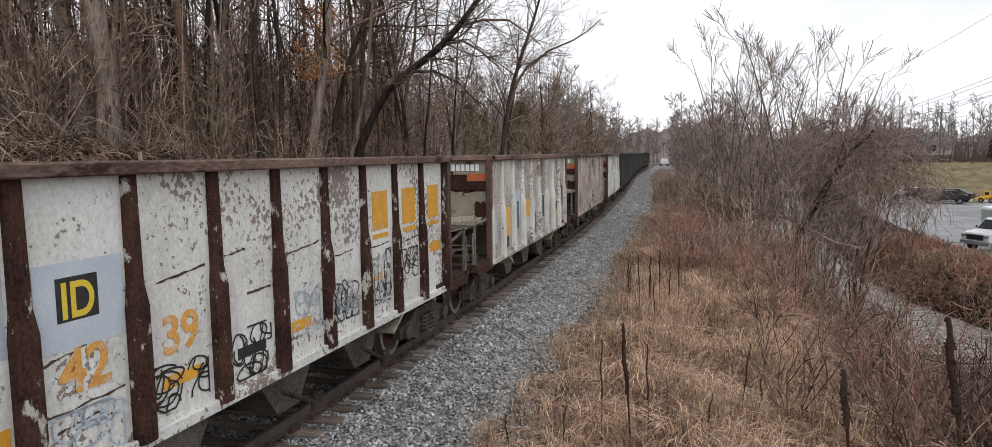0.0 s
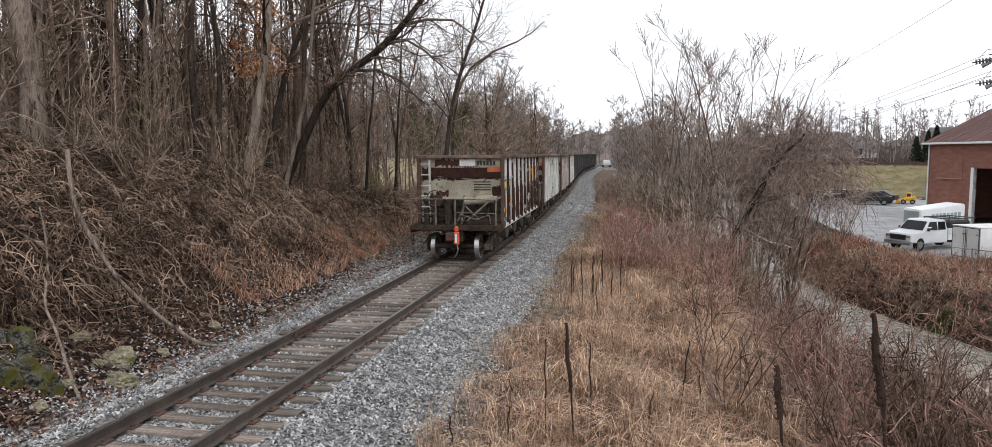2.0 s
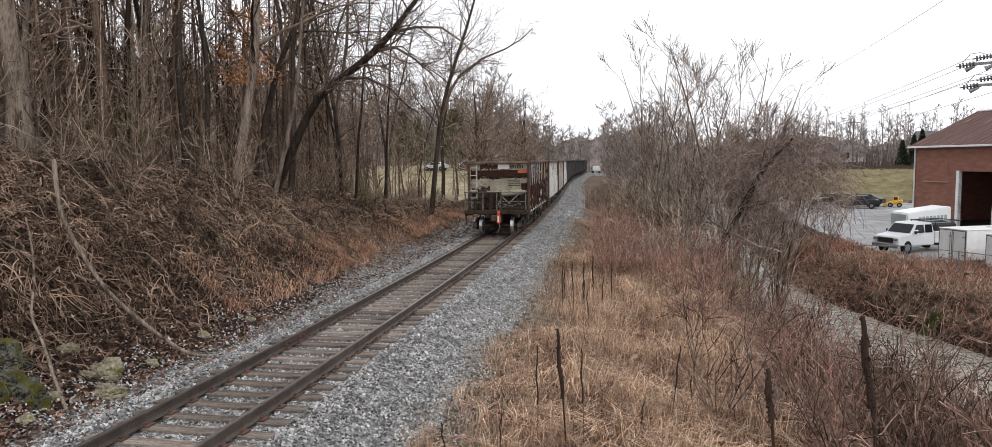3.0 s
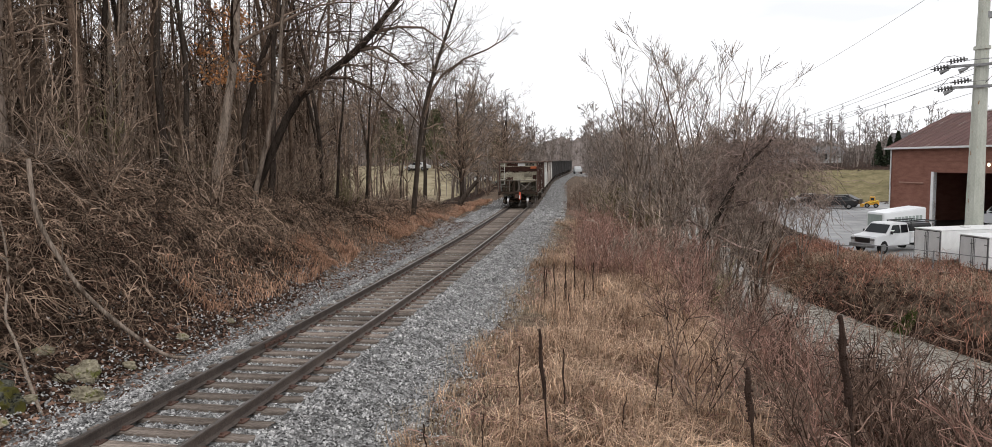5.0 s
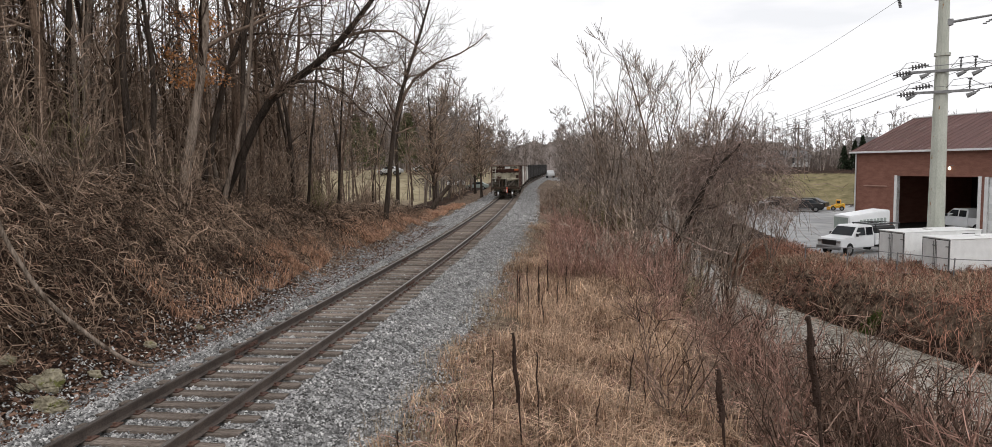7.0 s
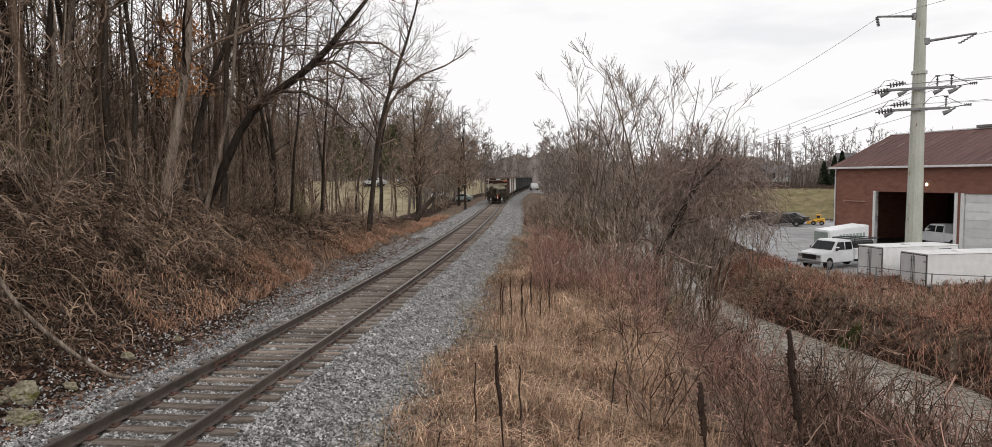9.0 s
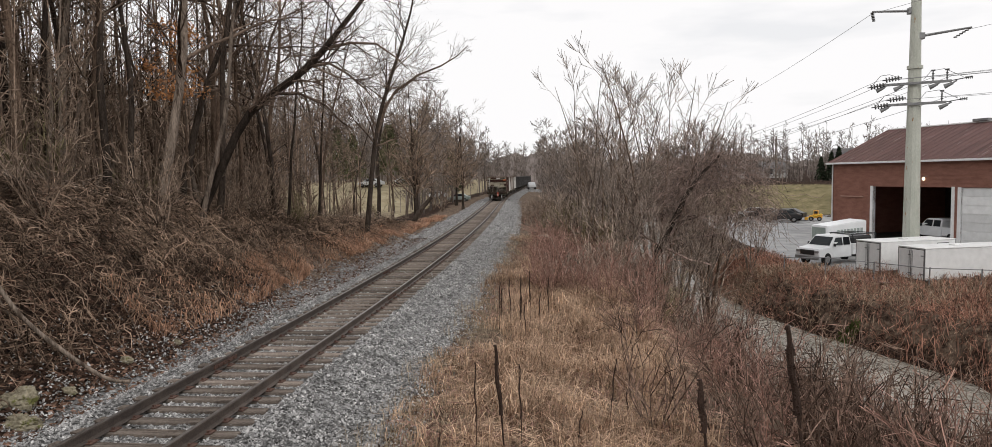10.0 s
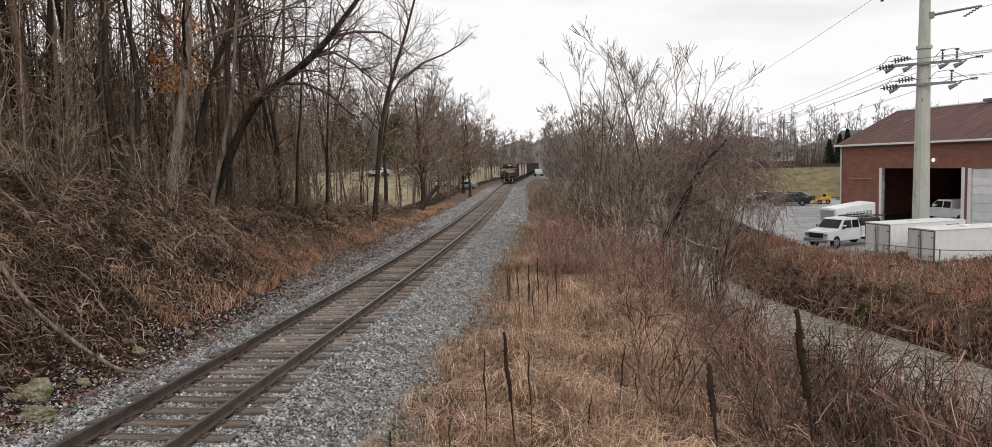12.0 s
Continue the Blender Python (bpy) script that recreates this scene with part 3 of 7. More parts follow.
def scatter_stones(n, region, size, name, label, mat=None):
    """Broken stones, each a crooked eight-sided lump."""
    pts = region(n)
    n = len(pts)
    base = np.array([(1, 0, 0), (-1, 0, 0), (0, 1, 0), (0, -1, 0), (0, 0, 1), (0, 0, -1)], float)
    tri = np.array([(0, 2, 4), (2, 1, 4), (1, 3, 4), (3, 0, 4)])
    s = RNG.uniform(0.6, 1.4, (n, 6, 1)) * size * RNG.uniform(0.6, 1.3, (n, 1, 1)) * np.array([1, 1, 0.75])
    a = RNG.uniform(0, math.tau, n)
    v = base[None] * s + RNG.normal(0, 0.12 * size, (n, 6, 3))
    tilt = RNG.normal(0, 0.5, (n, 2))
    v[:, :, 2] += v[:, :, 0] * tilt[:, :1] + v[:, :, 1] * tilt[:, 1:]
    x = v[:, :, 0] * np.cos(a)[:, None] - v[:, :, 1] * np.sin(a)[:, None]
    y = v[:, :, 0] * np.sin(a)[:, None] + v[:, :, 1] * np.cos(a)[:, None]
    V = np.stack([x, y, v[:, :, 2]], -1) + pts[:, None]
    F = (tri[None] + 6 * np.arange(n)[:, None, None]).reshape(-1, 3)
    ob = put(name, mesh_of(name, V.reshape(-1, 3), F), mat or M_STONE)
    return tagged(ob, label, "gravel", kind="stuff")


def ballast_region(n):
    y = 5 + 45 * RNG.uniform(0, 1, n) ** 1.7
    u = RNG.uniform(-4.4, 3.8, n)
    keep = (np.abs(np.abs(u) - 0.755) > 0.10)
    inside = np.abs(u) < 1.28
    ph = ((y + 6) / TIE_STEP + 0.5) % 1.0
    on_tie = inside & (np.abs(ph - 0.5) < 0.24) & (RNG.uniform(0, 1, n) > 0.04)
    keep &= ~on_tie
    keep &= RNG.uniform(0, 1, n) < np.where(u < -1.4, np.interp(u + 0.9 * step(12, 30, y) + 0.5 * noise2(u, y, 1.1, 35), [-3.6, -2.6, -1.5], [0.10, 0.6, 0.9]), np.interp(u + 0.45 * noise2(u, y, 0.9, 31), [2.6, 3.8], [1, 0.14]))
    u, y = u[keep], y[keep]
    x = u + track_x(y)
    z = ground_z(x, y) + np.where(np.abs(u) < 1.3, RNG.uniform(-0.012, 0.018, len(u)), RNG.uniform(-0.005, 0.04, len(u)))
    return np.stack([x, y, z], -1)


def far_ballast_region(n):
    y = 46 + 70 * RNG.uniform(0, 1, n) ** 1.4
    u = RNG.uniform(-3.6, 3.7, n)
    u = u[np.abs(u) > 1.3]
    y = y[:len(u)]
    x = u + track_x(y)
    return np.stack([x, y, ground_z(x, y) + RNG.uniform(-0.01, 0.03, len(u))], -1)


build_track()

# ---- the coal train ----
CAR_PITCH, BODY, RIB, HALF = 12.65, 9.75, 1.07, 1.56
RIM, SILL = 3.51, 1.02
CAR_WHITE, CAR_DARK = "white", "dark"


M_CHUTE = material("dark_grey_chute", (0.035, 0.03, 0.026), (0.14, 0.125, 0.105), 2, 0.8, 0, 0.2, 26)
M_POST = material("rusty_post_with_paint_scraps", (0.026, 0.014, 0.011), (0.085, 0.043, 0.033), 4, 0.85, 0, 0.4, 40, spots=(0.50, 0.48, 0.43), spot_scale=5.5, spot_at=0.595, stretch=(1, 1, 0.6))
M_RIM = material("faded_brown_rim", (0.085, 0.056, 0.045), (0.235, 0.165, 0.135), 2.5, 0.85, 0, 0.3, 35, spots=(0.05, 0.027, 0.02), spot_scale=3, spot_at=0.62, stretch=(1, 0.3, 1))
M_LADDER = material("chipped_white_ladder", (0.30, 0.29, 0.25), (0.58, 0.57, 0.52), 5, 0.8, 0, 0.1, 40, spots=(0.07, 0.035, 0.025), spot_scale=4, spot_at=0.6)
M_OLDYELLOW = material("peeled_yellow_numerals", (0.50, 0.24, 0.05), (0.72, 0.38, 0.09), 5, 0.7, 0, 0.1, 40, spots=(0.50, 0.47, 0.42), spot_scale=8, spot_at=0.56)


def ring(bm, r_out, r_in, x0, x1, z, y, seg=28):
    """A hollow cylinder about the x axis."""
    vs = []
    for x, r in ((x0, r_out), (x1, r_out), (x1, r_in), (x0, r_in)):
        vs.append([bm.verts.new((x, y + r * math.cos(a), z + r * math.sin(a))) for a in (i * math.tau / seg for i in range(seg))])
    fs = []
    for k in range(4):
        a, b = vs[k], vs[(k + 1) % 4]
        for i in range(seg):
            j = (i + 1) % seg
            fs.append(bm.faces.new((a[i], a[j], b[j], b[i])))
    bmesh.ops.recalc_face_normals(bm, faces=fs)


def truck(parent, y0):
    """A two-axle bogie under the car's end: wheels, axles, side frames with springs."""
    for s in (-1, 1):
        bm = bmesh.new()
        x0, x1 = (1.0, 1.13) if s > 0 else (-1.13, -1.0)
        out = [(-1.15, 0.52), (-0.72, 0.60), (-0.40, 0.74), (0.40, 0.74), (0.72, 0.60), (1.15, 0.52), (1.15, 0.34), (0.70, 0.30), (0.36, 0.16), (-0.36, 0.16), (-0.70, 0.30), (-1.15, 0.34)]
        prism(bm, [(y0 + a, b) for a, b in out], x0, x1)
        frame_ob = part("side_frame", bm, M_TRUCK, parent, "grimy cast side frame")
        bm = bmesh.new()
        for dy in (-0.17, 0.0, 0.17):
            for k in range(5):
                zz = 0.24 + k * 0.075
                rod(bm, (s * 1.16, y0 + dy, zz), (s * 1.16, y0 + dy, zz + 0.045), 0.085, sides=10)
        part("spring", bm, M_TRUCK, frame_ob, "coil springs")
        for dy in (-0.89, 0.89):
            bm = bmesh.new()
            rod(bm, (s * 1.02, y0 + dy, 0.42), (s * 1.2, y0 + dy, 0.42), 0.13, sides=12)
            part("bearing_cap", bm, M_TRUCK, frame_ob)
    for dy in (-0.89, 0.89):
        bm = bmesh.new()
        rod(bm, (-1.1, y0 + dy, 0.42), (1.1, y0 + dy, 0.42), 0.08, sides=10)
        axle = part("axle", bm, M_IRON, parent)
        for s in (-1, 1):
            bm = bmesh.new()
            a, b = sorted((s * 0.70, s * 0.83))
            ring(bm, 0.42, 0.34, a, b, 0.42, y0 + dy)
            f0, f1 = sorted((s * 0.68, s * 0.70))
            ring(bm, 0.445, 0.34, f0, f1, 0.42, y0 + dy)
            part("tread", bm, M_WHEEL, axle, "bright worn steel tread")
            bm = bmesh.new()
            rod(bm, (s * 0.74, y0 + dy, 0.42), (s * 0.79, y0 + dy, 0.42), 0.345, sides=24)
            rod(bm, (s * 0.70, y0 + dy, 0.42), (s * 0.86, y0 + dy, 0.42), 0.14, sides=14)
            part("wheel_plate", bm, M_RUST, axle)
    bm = bmesh.new()
    box(bm, -1.05, 1.05, y0 - 0.2, y0 + 0.2, 0.42, 0.68, 0.03)
    part("bolster", bm, M_IRON, parent)


def lettering(text, parent, size, depth, mat, m, name="lettering"):
    """Raised letters as a mesh."""
    cu = bpy.data.curves.new(name, "FONT")
    cu.body, cu.size, cu.extrude, cu.align_x = text, size, depth, "CENTER"
    cu.offset = size * 0.02
    tmp = bpy.data.objects.new(name, cu)
    scene.collection.objects.link(tmp)
    me = bpy.data.meshes.new_from_object(tmp.evaluated_get(bpy.context.evaluated_depsgraph_get()))
    bpy.data.objects.remove(tmp)
    bpy.data.curves.remove(cu)
    me.materials.clear()
    return put(name, me, mat, parent, m=m)


def scrawl(bm, y0, y1, z0, z1, x, n, w, rng):
    """Looping spray-paint strokes on a side sheet."""
    pts, k = [], 14
    for i in range(n):
        cy, cz = rng.uniform(y0, y1), rng.uniform(z0, z1)
        ry, rz = (y1 - y0) * rng.uniform(0.1, 0.28), (z1 - z0) * rng.uniform(0.15, 0.45)
        a0, sweep = rng.uniform(0, 6.28), rng.uniform(2.5, 6.5)
        last = None
        for j in range(k + 1):
            a = a0 + sweep * j / k
            p = (min(max(cy + ry * math.cos(a) + 0.10 * ry * math.sin(3 * a), y0), y1), min(max(cz + rz * math.sin(a), z0), z1))
            if last and math.hypot(p[0] - last[0], p[1] - last[1]) > 1e-3:
                d = Vector((p[0] - last[0], p[1] - last[1]))
                q = Vector((-d.y, d.x)).normalized() * w / 2
                e = d.normalized() * w * 0.3
                v = [bm.verts.new((x, last[0] - e.x + q.x, last[1] - e.y + q.y)), bm.verts.new((x, last[0] - e.x - q.x, last[1] - e.y - q.y)),
                     bm.verts.new((x, p[0] + e.x - q.x, p[1] + e.y - q.y)), bm.verts.new((x, p[0] + e.x + q.x, p[1] + e.y + q.y))]
                bm.faces.new(v)
                bmesh.ops.recalc_face_normals(bm, faces=[v[0].link_faces[0]])
            last = p


def ragged(bm, x0, x1, z0, z1, y, rng, n=16, bite=0.06):
    """A thin upright patch with torn upper and lower edges."""
    lo, hi = [], []
    for i in range(n + 1):
        x = x0 + (x1 - x0) * i / n
        lo.append(bm.verts.new((x, y, z0 + rng.uniform(0, bite))))
        hi.append(bm.verts.new((x, y, z1 - rng.uniform(0, bite))))
    for i in range(n):
        bm.faces.new((lo[i], lo[i + 1], hi[i + 1], hi[i]))


def hopper_car(style, label, detailed, marks=0):
    """An open-top coal hopper; its origin is on the rail top below the rear end sheet, its front towards +y."""
    rng = random.Random(40 + marks)
    car = thing("hopper_car", label, "railroad car", "cars of the coal train")
    paint = {CAR_WHITE: M_CARWHITE if marks == 1 else M_SHEET2, CAR_DARK: M_CARDARK}[style]
    trim = M_RUST if style == CAR_WHITE else M_CARDARK
    end = M_ENDSHEET if style == CAR_WHITE else M_CARDARK
    t = 0.03
    for s in (-1, 1):
        bm = bmesh.new()
        box(bm, s * (HALF - 0.11), s * (HALF - 0.11 - t), 0.02, BODY - 0.02, SILL + 0.04, RIM - 0.05)
        part("side_sheet", bm, paint, car, "peeling white side sheet" if style == CAR_WHITE else "")
        for k in range(10):
            y = k * RIB + 0.06
            bm = bmesh.new()
            wd = 0.10 if k not in (0, 9) else 0.11
            # pressed post: deeper at the bottom half, tapering to the rim
            x_in = s * (HALF - 0.115)
            zs = [SILL + 0.02, SILL + 0.25, 2.25, 2.45, RIM - 0.11]
            dep = [0.115, 0.115, 0.105, 0.07, 0.055]
            wds = [wd, wd, wd, wd * 0.78, wd * 0.75]
            rows = []
            for z, d, h in zip(zs, dep, wds):
                rows.append([bm.verts.new((x_in + s * a, y + b, z)) for a, b in ((0, -h), (d * 0.8, -h), (d, -h * 0.55), (d, h * 0.55), (d * 0.8, h), (0, h))])
            fs = []
            for r0, r1 in zip(rows, rows[1:]):
                for i in range(5):
                    fs.append(bm.faces.new((r0[i], r0[i + 1], r1[i + 1], r1[i])))
            fs += [bm.faces.new(rows[0]), bm.faces.new(rows[-1])]
            bmesh.ops.recalc_face_normals(bm, faces=fs)
            part("side_post", bm, (M_POST if marks == 1 else M_CARWHITE2 if marks == 3 else M_CARWHITE) if style == CAR_WHITE else trim, car, "rusty pressed steel post" if style == CAR_WHITE else "")
        bm = bmesh.new()
        box(bm, s * (HALF - 0.13), s * (HALF + 0.03), -0.10, BODY + 0.10, RIM - 0.115, RIM, 0.015)
        part("top_rim", bm, M_RIM if style == CAR_WHITE else trim, car, "faded brown top rim" if style == CAR_WHITE else "")
        bm = bmesh.new()
        box(bm, s * (HALF - 0.16), s * (HALF - 0.05), -0.05, BODY + 0.05, SILL - 0.05, SILL + 0.07, 0.01)
        part("side_sill", bm, paint if style == CAR_WHITE else trim, car, "long side sill")
        for ya, yb in ((-1.10, 0.1), (BODY - 0.1, BODY + 1.10)):
            bm = bmesh.new()
            box(bm, s * (HALF - 0.2), s * (HALF - 0.04), ya, yb, SILL - 0.10, SILL + 0.08, 0.01)
            part("platform_beam", bm, M_DARKRUST if style == CAR_WHITE else trim, car)
    for e, s in ((0.0, 1), (BODY, -1)):
        back = lambda y: e + s * y
        bm = bmesh.new()
        # vertical upper sheet, then the slope sheet running in under the load
        box(bm, -HALF + 0.12, HALF - 0.12, min(back(0.04), back(0.08)), max(back(0.04), back(0.08)), 2.05, RIM - 0.05)
        sheet = part("end_sheet", bm, end, car, "dirty cream end sheet" if style == CAR_WHITE else "")
        bm = bmesh.new()
        ol = [(back(0.04), 2.05), (back(2.3), 0.75), (back(2.3), 0.70), (back(0.02), 2.0)]
        prism(bm, ol, -HALF + 0.12, HALF - 0.12)
        part("slope_sheet", bm, end, car)
        bm = bmesh.new()
        box(bm, -HALF - 0.03, HALF + 0.03, min(back(-0.1), back(0.1)), max(back(-0.1), back(0.1)), RIM - 0.112, RIM + 0.003, 0.015)
        part("end_rim", bm, M_RIM if style == CAR_WHITE else trim, car)
        bm = bmesh.new()
        y0, y1 = sorted((back(0.02), back(0.045)))
        box(bm, -HALF + 0.35, HALF - 0.14, y0 - 0.03, y1, 2.72, 3.08, 0.01)
        part("end_stiffener", bm, M_DARKRUST if style == CAR_WHITE else trim, car, "dark rusty stiffener across the end")
        if style == CAR_WHITE:
            bm = bmesh.new()
            ragged(bm, -HALF + 0.62, -0.02, 3.06, 3.44, back(0.034), rng, 22, 0.14)
            part("peeled_band", bm, M_DARKRUST, sheet, "dark peeled paint")
            for x0, x1, z0, z1 in ((-HALF + 0.16, -HALF + 0.62, 2.6, 3.12), (-0.9, -0.45, 2.04, 2.32), (-0.2, 1.3, 2.62, 2.76), (-1.0, -0.2, 2.60, 2.76), (1.1, 1.4, 2.04, 2.5), (0.0, 0.6, 3.05, 3.16), (-1.35, -1.0, 2.04, 2.22)):
                bm = bmesh.new()
                ragged(bm, x0, x1, z0, z1, back(0.036), rng, 12, 0.10)
                part("rust_patch", bm, M_DARKRUST, sheet, "peeled rusty patch")
        for x0, x1 in ((-HALF + 0.02, -HALF + 0.14), (HALF - 0.14, HALF - 0.02)):
            bm = bmesh.new()
            ya, yb = sorted((back(-0.14), back(0.03)))
            box(bm, x0, x1, ya, yb, SILL - 0.05, RIM - 0.11, 0.015)
            part("corner_post", bm, trim, car)
        bm = bmesh.new()
        ya, yb = sorted((back(-1.14), back(0.5)))
        box(bm, -HALF + 0.08, HALF - 0.08, ya, yb, 1.08, 1.16, 0.01)
        ya, yb = sorted((back(-1.18), back(-1.04)))
        box(bm, -HALF + 0.04, HALF - 0.04, ya, yb, 1.0, 1.17, 0.015)
        for xx in (-1.2, -0.6, 0.6, 1.2):
            box(bm, xx - 0.05, xx + 0.05, min(back(-1.03), back(0.0)), max(back(-1.03), back(0.0)), 0.96, 1.08)
        part("end_platform", bm, M_IRON, car, "grimy end platform")
        bm = bmesh.new()
        ya, yb = sorted((back(-1.12), back(4.9)))
        box(bm, -0.3, 0.3, ya, yb, 0.62, 1.06, 0.02)
        part("centre_sill", bm, M_IRON, car)
        bm = bmesh.new()
        ya = back(-1.18)
        rod(bm, (0, ya, 0.83), (0, back(-1.52), 0.83), 0.09, sides=8)
        yb0, yb1 = sorted((back(-1.68), back(-1.44)))
        box(bm, -0.15, 0.15, yb0, yb1, 0.70, 0.98, 0.04)
        part("coupler", bm, M_RUST, car)
        if detailed or e == 0.0:
            # railing
            bm = bmesh.new()
            yr = back(-1.12)
            for x in (-HALF + 0.08, -0.62, 0.05, HALF - 0.12):
                box(bm, x - 0.026, x + 0.026, min(yr, back(-1.08)), max(yr, back(-1.08)), 1.12, 2.06)
            rod(bm, (-HALF + 0.02, yr, 2.05), (0.7, yr, 2.05), 0.022)
            rod(bm, (0.7, yr, 2.05), (HALF - 0.1, yr, 2.02), 0.022)
            rod(bm, (-HALF + 0.05, yr, 1.58), (-0.62, yr, 1.56), 0.016)
            rod(bm, (0.05, yr, 1.60), (HALF - 0.12, yr, 1.58), 0.016)
            for xx in (-HALF + 0.1, HALF - 0.12):
                bent(bm, [(xx, yr, 1.2), (xx, back(-1.24), 1.2), (xx, back(-1.24), 1.85), (xx, yr, 1.85)], 0.016)
                bent(bm, [(xx, yr, 2.04), (xx, back(-0.1), 2.06)], 0.018)
            part("railing", bm, M_RAILING if style == CAR_WHITE else M_IRON, car, "bent steel hand railing")
            # ladder
            bm = bmesh.new()
            yl = back(-0.09)
            for x in (-HALF + 0.08, -HALF + 0.46):
                box(bm, x - 0.035, x + 0.035, min(yl, back(-0.06)), max(yl, back(-0.06)), 1.15, RIM - 0.15)
            for k in range(6):
                rod(bm, (-HALF + 0.08, yl, 1.35 + 0.37 * k), (-HALF + 0.46, yl, 1.35 + 0.37 * k), 0.02)
            part("ladder", bm, M_LADDER if style == CAR_WHITE else M_IRON, car, "dirty painted ladder")
            # brake gear
            bm = bmesh.new()
            for k in range(20):
                a, b = k * math.tau / 20, (k + 1) * math.tau / 20
                rod(bm, (-0.75 + 0.27 * math.cos(a), back(-0.75), 2.05 + 0.27 * math.sin(a)), (-0.75 + 0.27 * math.cos(b), back(-0.75), 2.05 + 0.27 * math.sin(b)), 0.016, sides=5)
            for k in range(4):
                a = k * math.tau / 4 + 0.3
                rod(bm, (-0.75, back(-0.72), 2.05), (-0.75 + 0.26 * math.cos(a), back(-0.75), 2.05 + 0.26 * math.sin(a)), 0.012, sides=5)
            part("brake_wheel", bm, M_RUST, car, "round hand brake wheel")
            bm = bmesh.new()
            ya, yb = sorted((back(-0.70), back(-0.40)))
            box(bm, -0.95, -0.55, ya, yb, 1.75, 2.15, 0.03)
            box(bm, -0.85, -0.70, ya, yb, 1.15, 1.75, 0.02)
            box(bm, -0.40, -0.24, ya, yb, 1.15, 2.0, 0.02)
            part("brake_housing", bm, M_IRON, car)
            bm = bmesh.new()
            rod(bm, (0.15, back(-0.05), 1.92), (1.15, back(-0.05), 2.0), 0.15, sides=14)
            rod(bm, (1.1, back(-0.05), 2.0), (1.3, back(-0.05), 2.02), 0.09, sides=12)
            part("brake_cylinder", bm, M_ENDSHEET if style == CAR_WHITE else M_IRON, car, "brake cylinder on the end platform")
            bm = bmesh.new()
            for a, b in (((-0.1, -0.3, 1.15), (0.30, 0.10, 2.15)), ((0.08, -0.3, 1.15), (0.12, 0.05, 2.1)), ((0.25, -0.5, 1.2), (1.05, -0.1, 1.95)), ((0.9, -0.6, 1.15), (0.2, -0.2, 1.75))):
                rod(bm, (a[0], back(a[1]), a[2]), (b[0], back(b[1]), b[2]), 0.04, sides=6)
            bent(bm, [(0.2, back(-0.8), 1.2), (0.35, back(-0.8), 1.45), (0.7, back(-0.8), 1.35), (1.15, back(-0.8), 1.5), (1.2, back(-0.8), 1.2)], 0.02)
            part("brake_rigging", bm, M_RAILING if style == CAR_WHITE else M_IRON, car)
            bm = bmesh.new()
            for a, b, r in (((-1.1, -0.5, 1.15), (-1.1, -0.5, 1.7), 0.10), ((-0.55, -0.1, 1.2), (-0.5, 0.6, 1.75), 0.06), ((0.55, -0.2, 1.15), (0.5, 0.3, 1.9), 0.05), ((0.9, -0.2, 1.15), (1.0, 0.2, 1.9), 0.05),
                            ((-0.2, -0.6, 1.25), (1.2, -0.6, 1.25), 0.03), ((0.1, -0.7, 1.45), (1.1, -0.55, 1.42), 0.03), ((-1.3, -0.4, 1.4), (-0.2, -0.4, 1.38), 0.03), ((-1.3, -0.5, 1.62), (-0.6, -0.5, 1.6), 0.025)):
                pipe = bmesh.new()
                rod(pipe, (a[0], back(a[1]), a[2]), (b[0], back(b[1]), b[2]), r, r, 7)
                part("pipe", pipe, M_IRON, car, "rusty pipe or lever")
            box(bm, 0.35, 1.3, min(back(-0.75), back(-0.35)), max(back(-0.75), back(-0.35)), 1.15, 1.3, 0.02)
            part("tool_box", bm, M_IRON, car, "low rusty box on the platform")
            # step at the corner
            for xx in (-HALF + 0.1, HALF - 0.1):
                bm = bmesh.new()
                bent(bm, [(xx, back(-1.12), 0.95), (xx, back(-1.12), 0.5), (xx, back(-0.9), 0.5), (xx, back(-0.9), 0.95)], 0.018)
                part("stirrup_step", bm, M_IRON, car)
        if style == CAR_WHITE:
            bm = bmesh.new()
            ya, yb = sorted((back(0.005), back(-0.012)))
            box(bm, HALF - 0.62, HALF - 0.16, ya, yb, 2.93, 3.10)
            part("reflector_panel", bm, M_ORANGE, sheet, "orange-red panel")
            bm = bmesh.new()
            ya, yb = sorted((back(0.03), back(0.036)))
            box(bm, -0.05, 0.50, ya, yb, 3.14, 3.36)
            part("number_board", bm, M_PALE if marks == 1 else M_BLACKPAINT, sheet, "painted board")
            bm = bmesh.new()
            for i in range(6):
                box(bm, 0.56 + i * 0.115, 0.64 + i * 0.115, min(back(0.02), back(0.034)), max(back(0.02), back(0.034)), 3.16, 3.31)
            part("stencil_bars", bm, M_BLACKPAINT if marks == 1 else M_PALE, sheet)
            if marks == 1:
                bm = bmesh.new()
                for i in range(4):
                    box(bm, 0.45, 1.05, min(back(0.02), back(0.036)), max(back(0.02), back(0.036)), 2.30 + i * 0.09, 2.33 + i * 0.09)
                part("stencil_bars", bm, M_IRON, sheet)
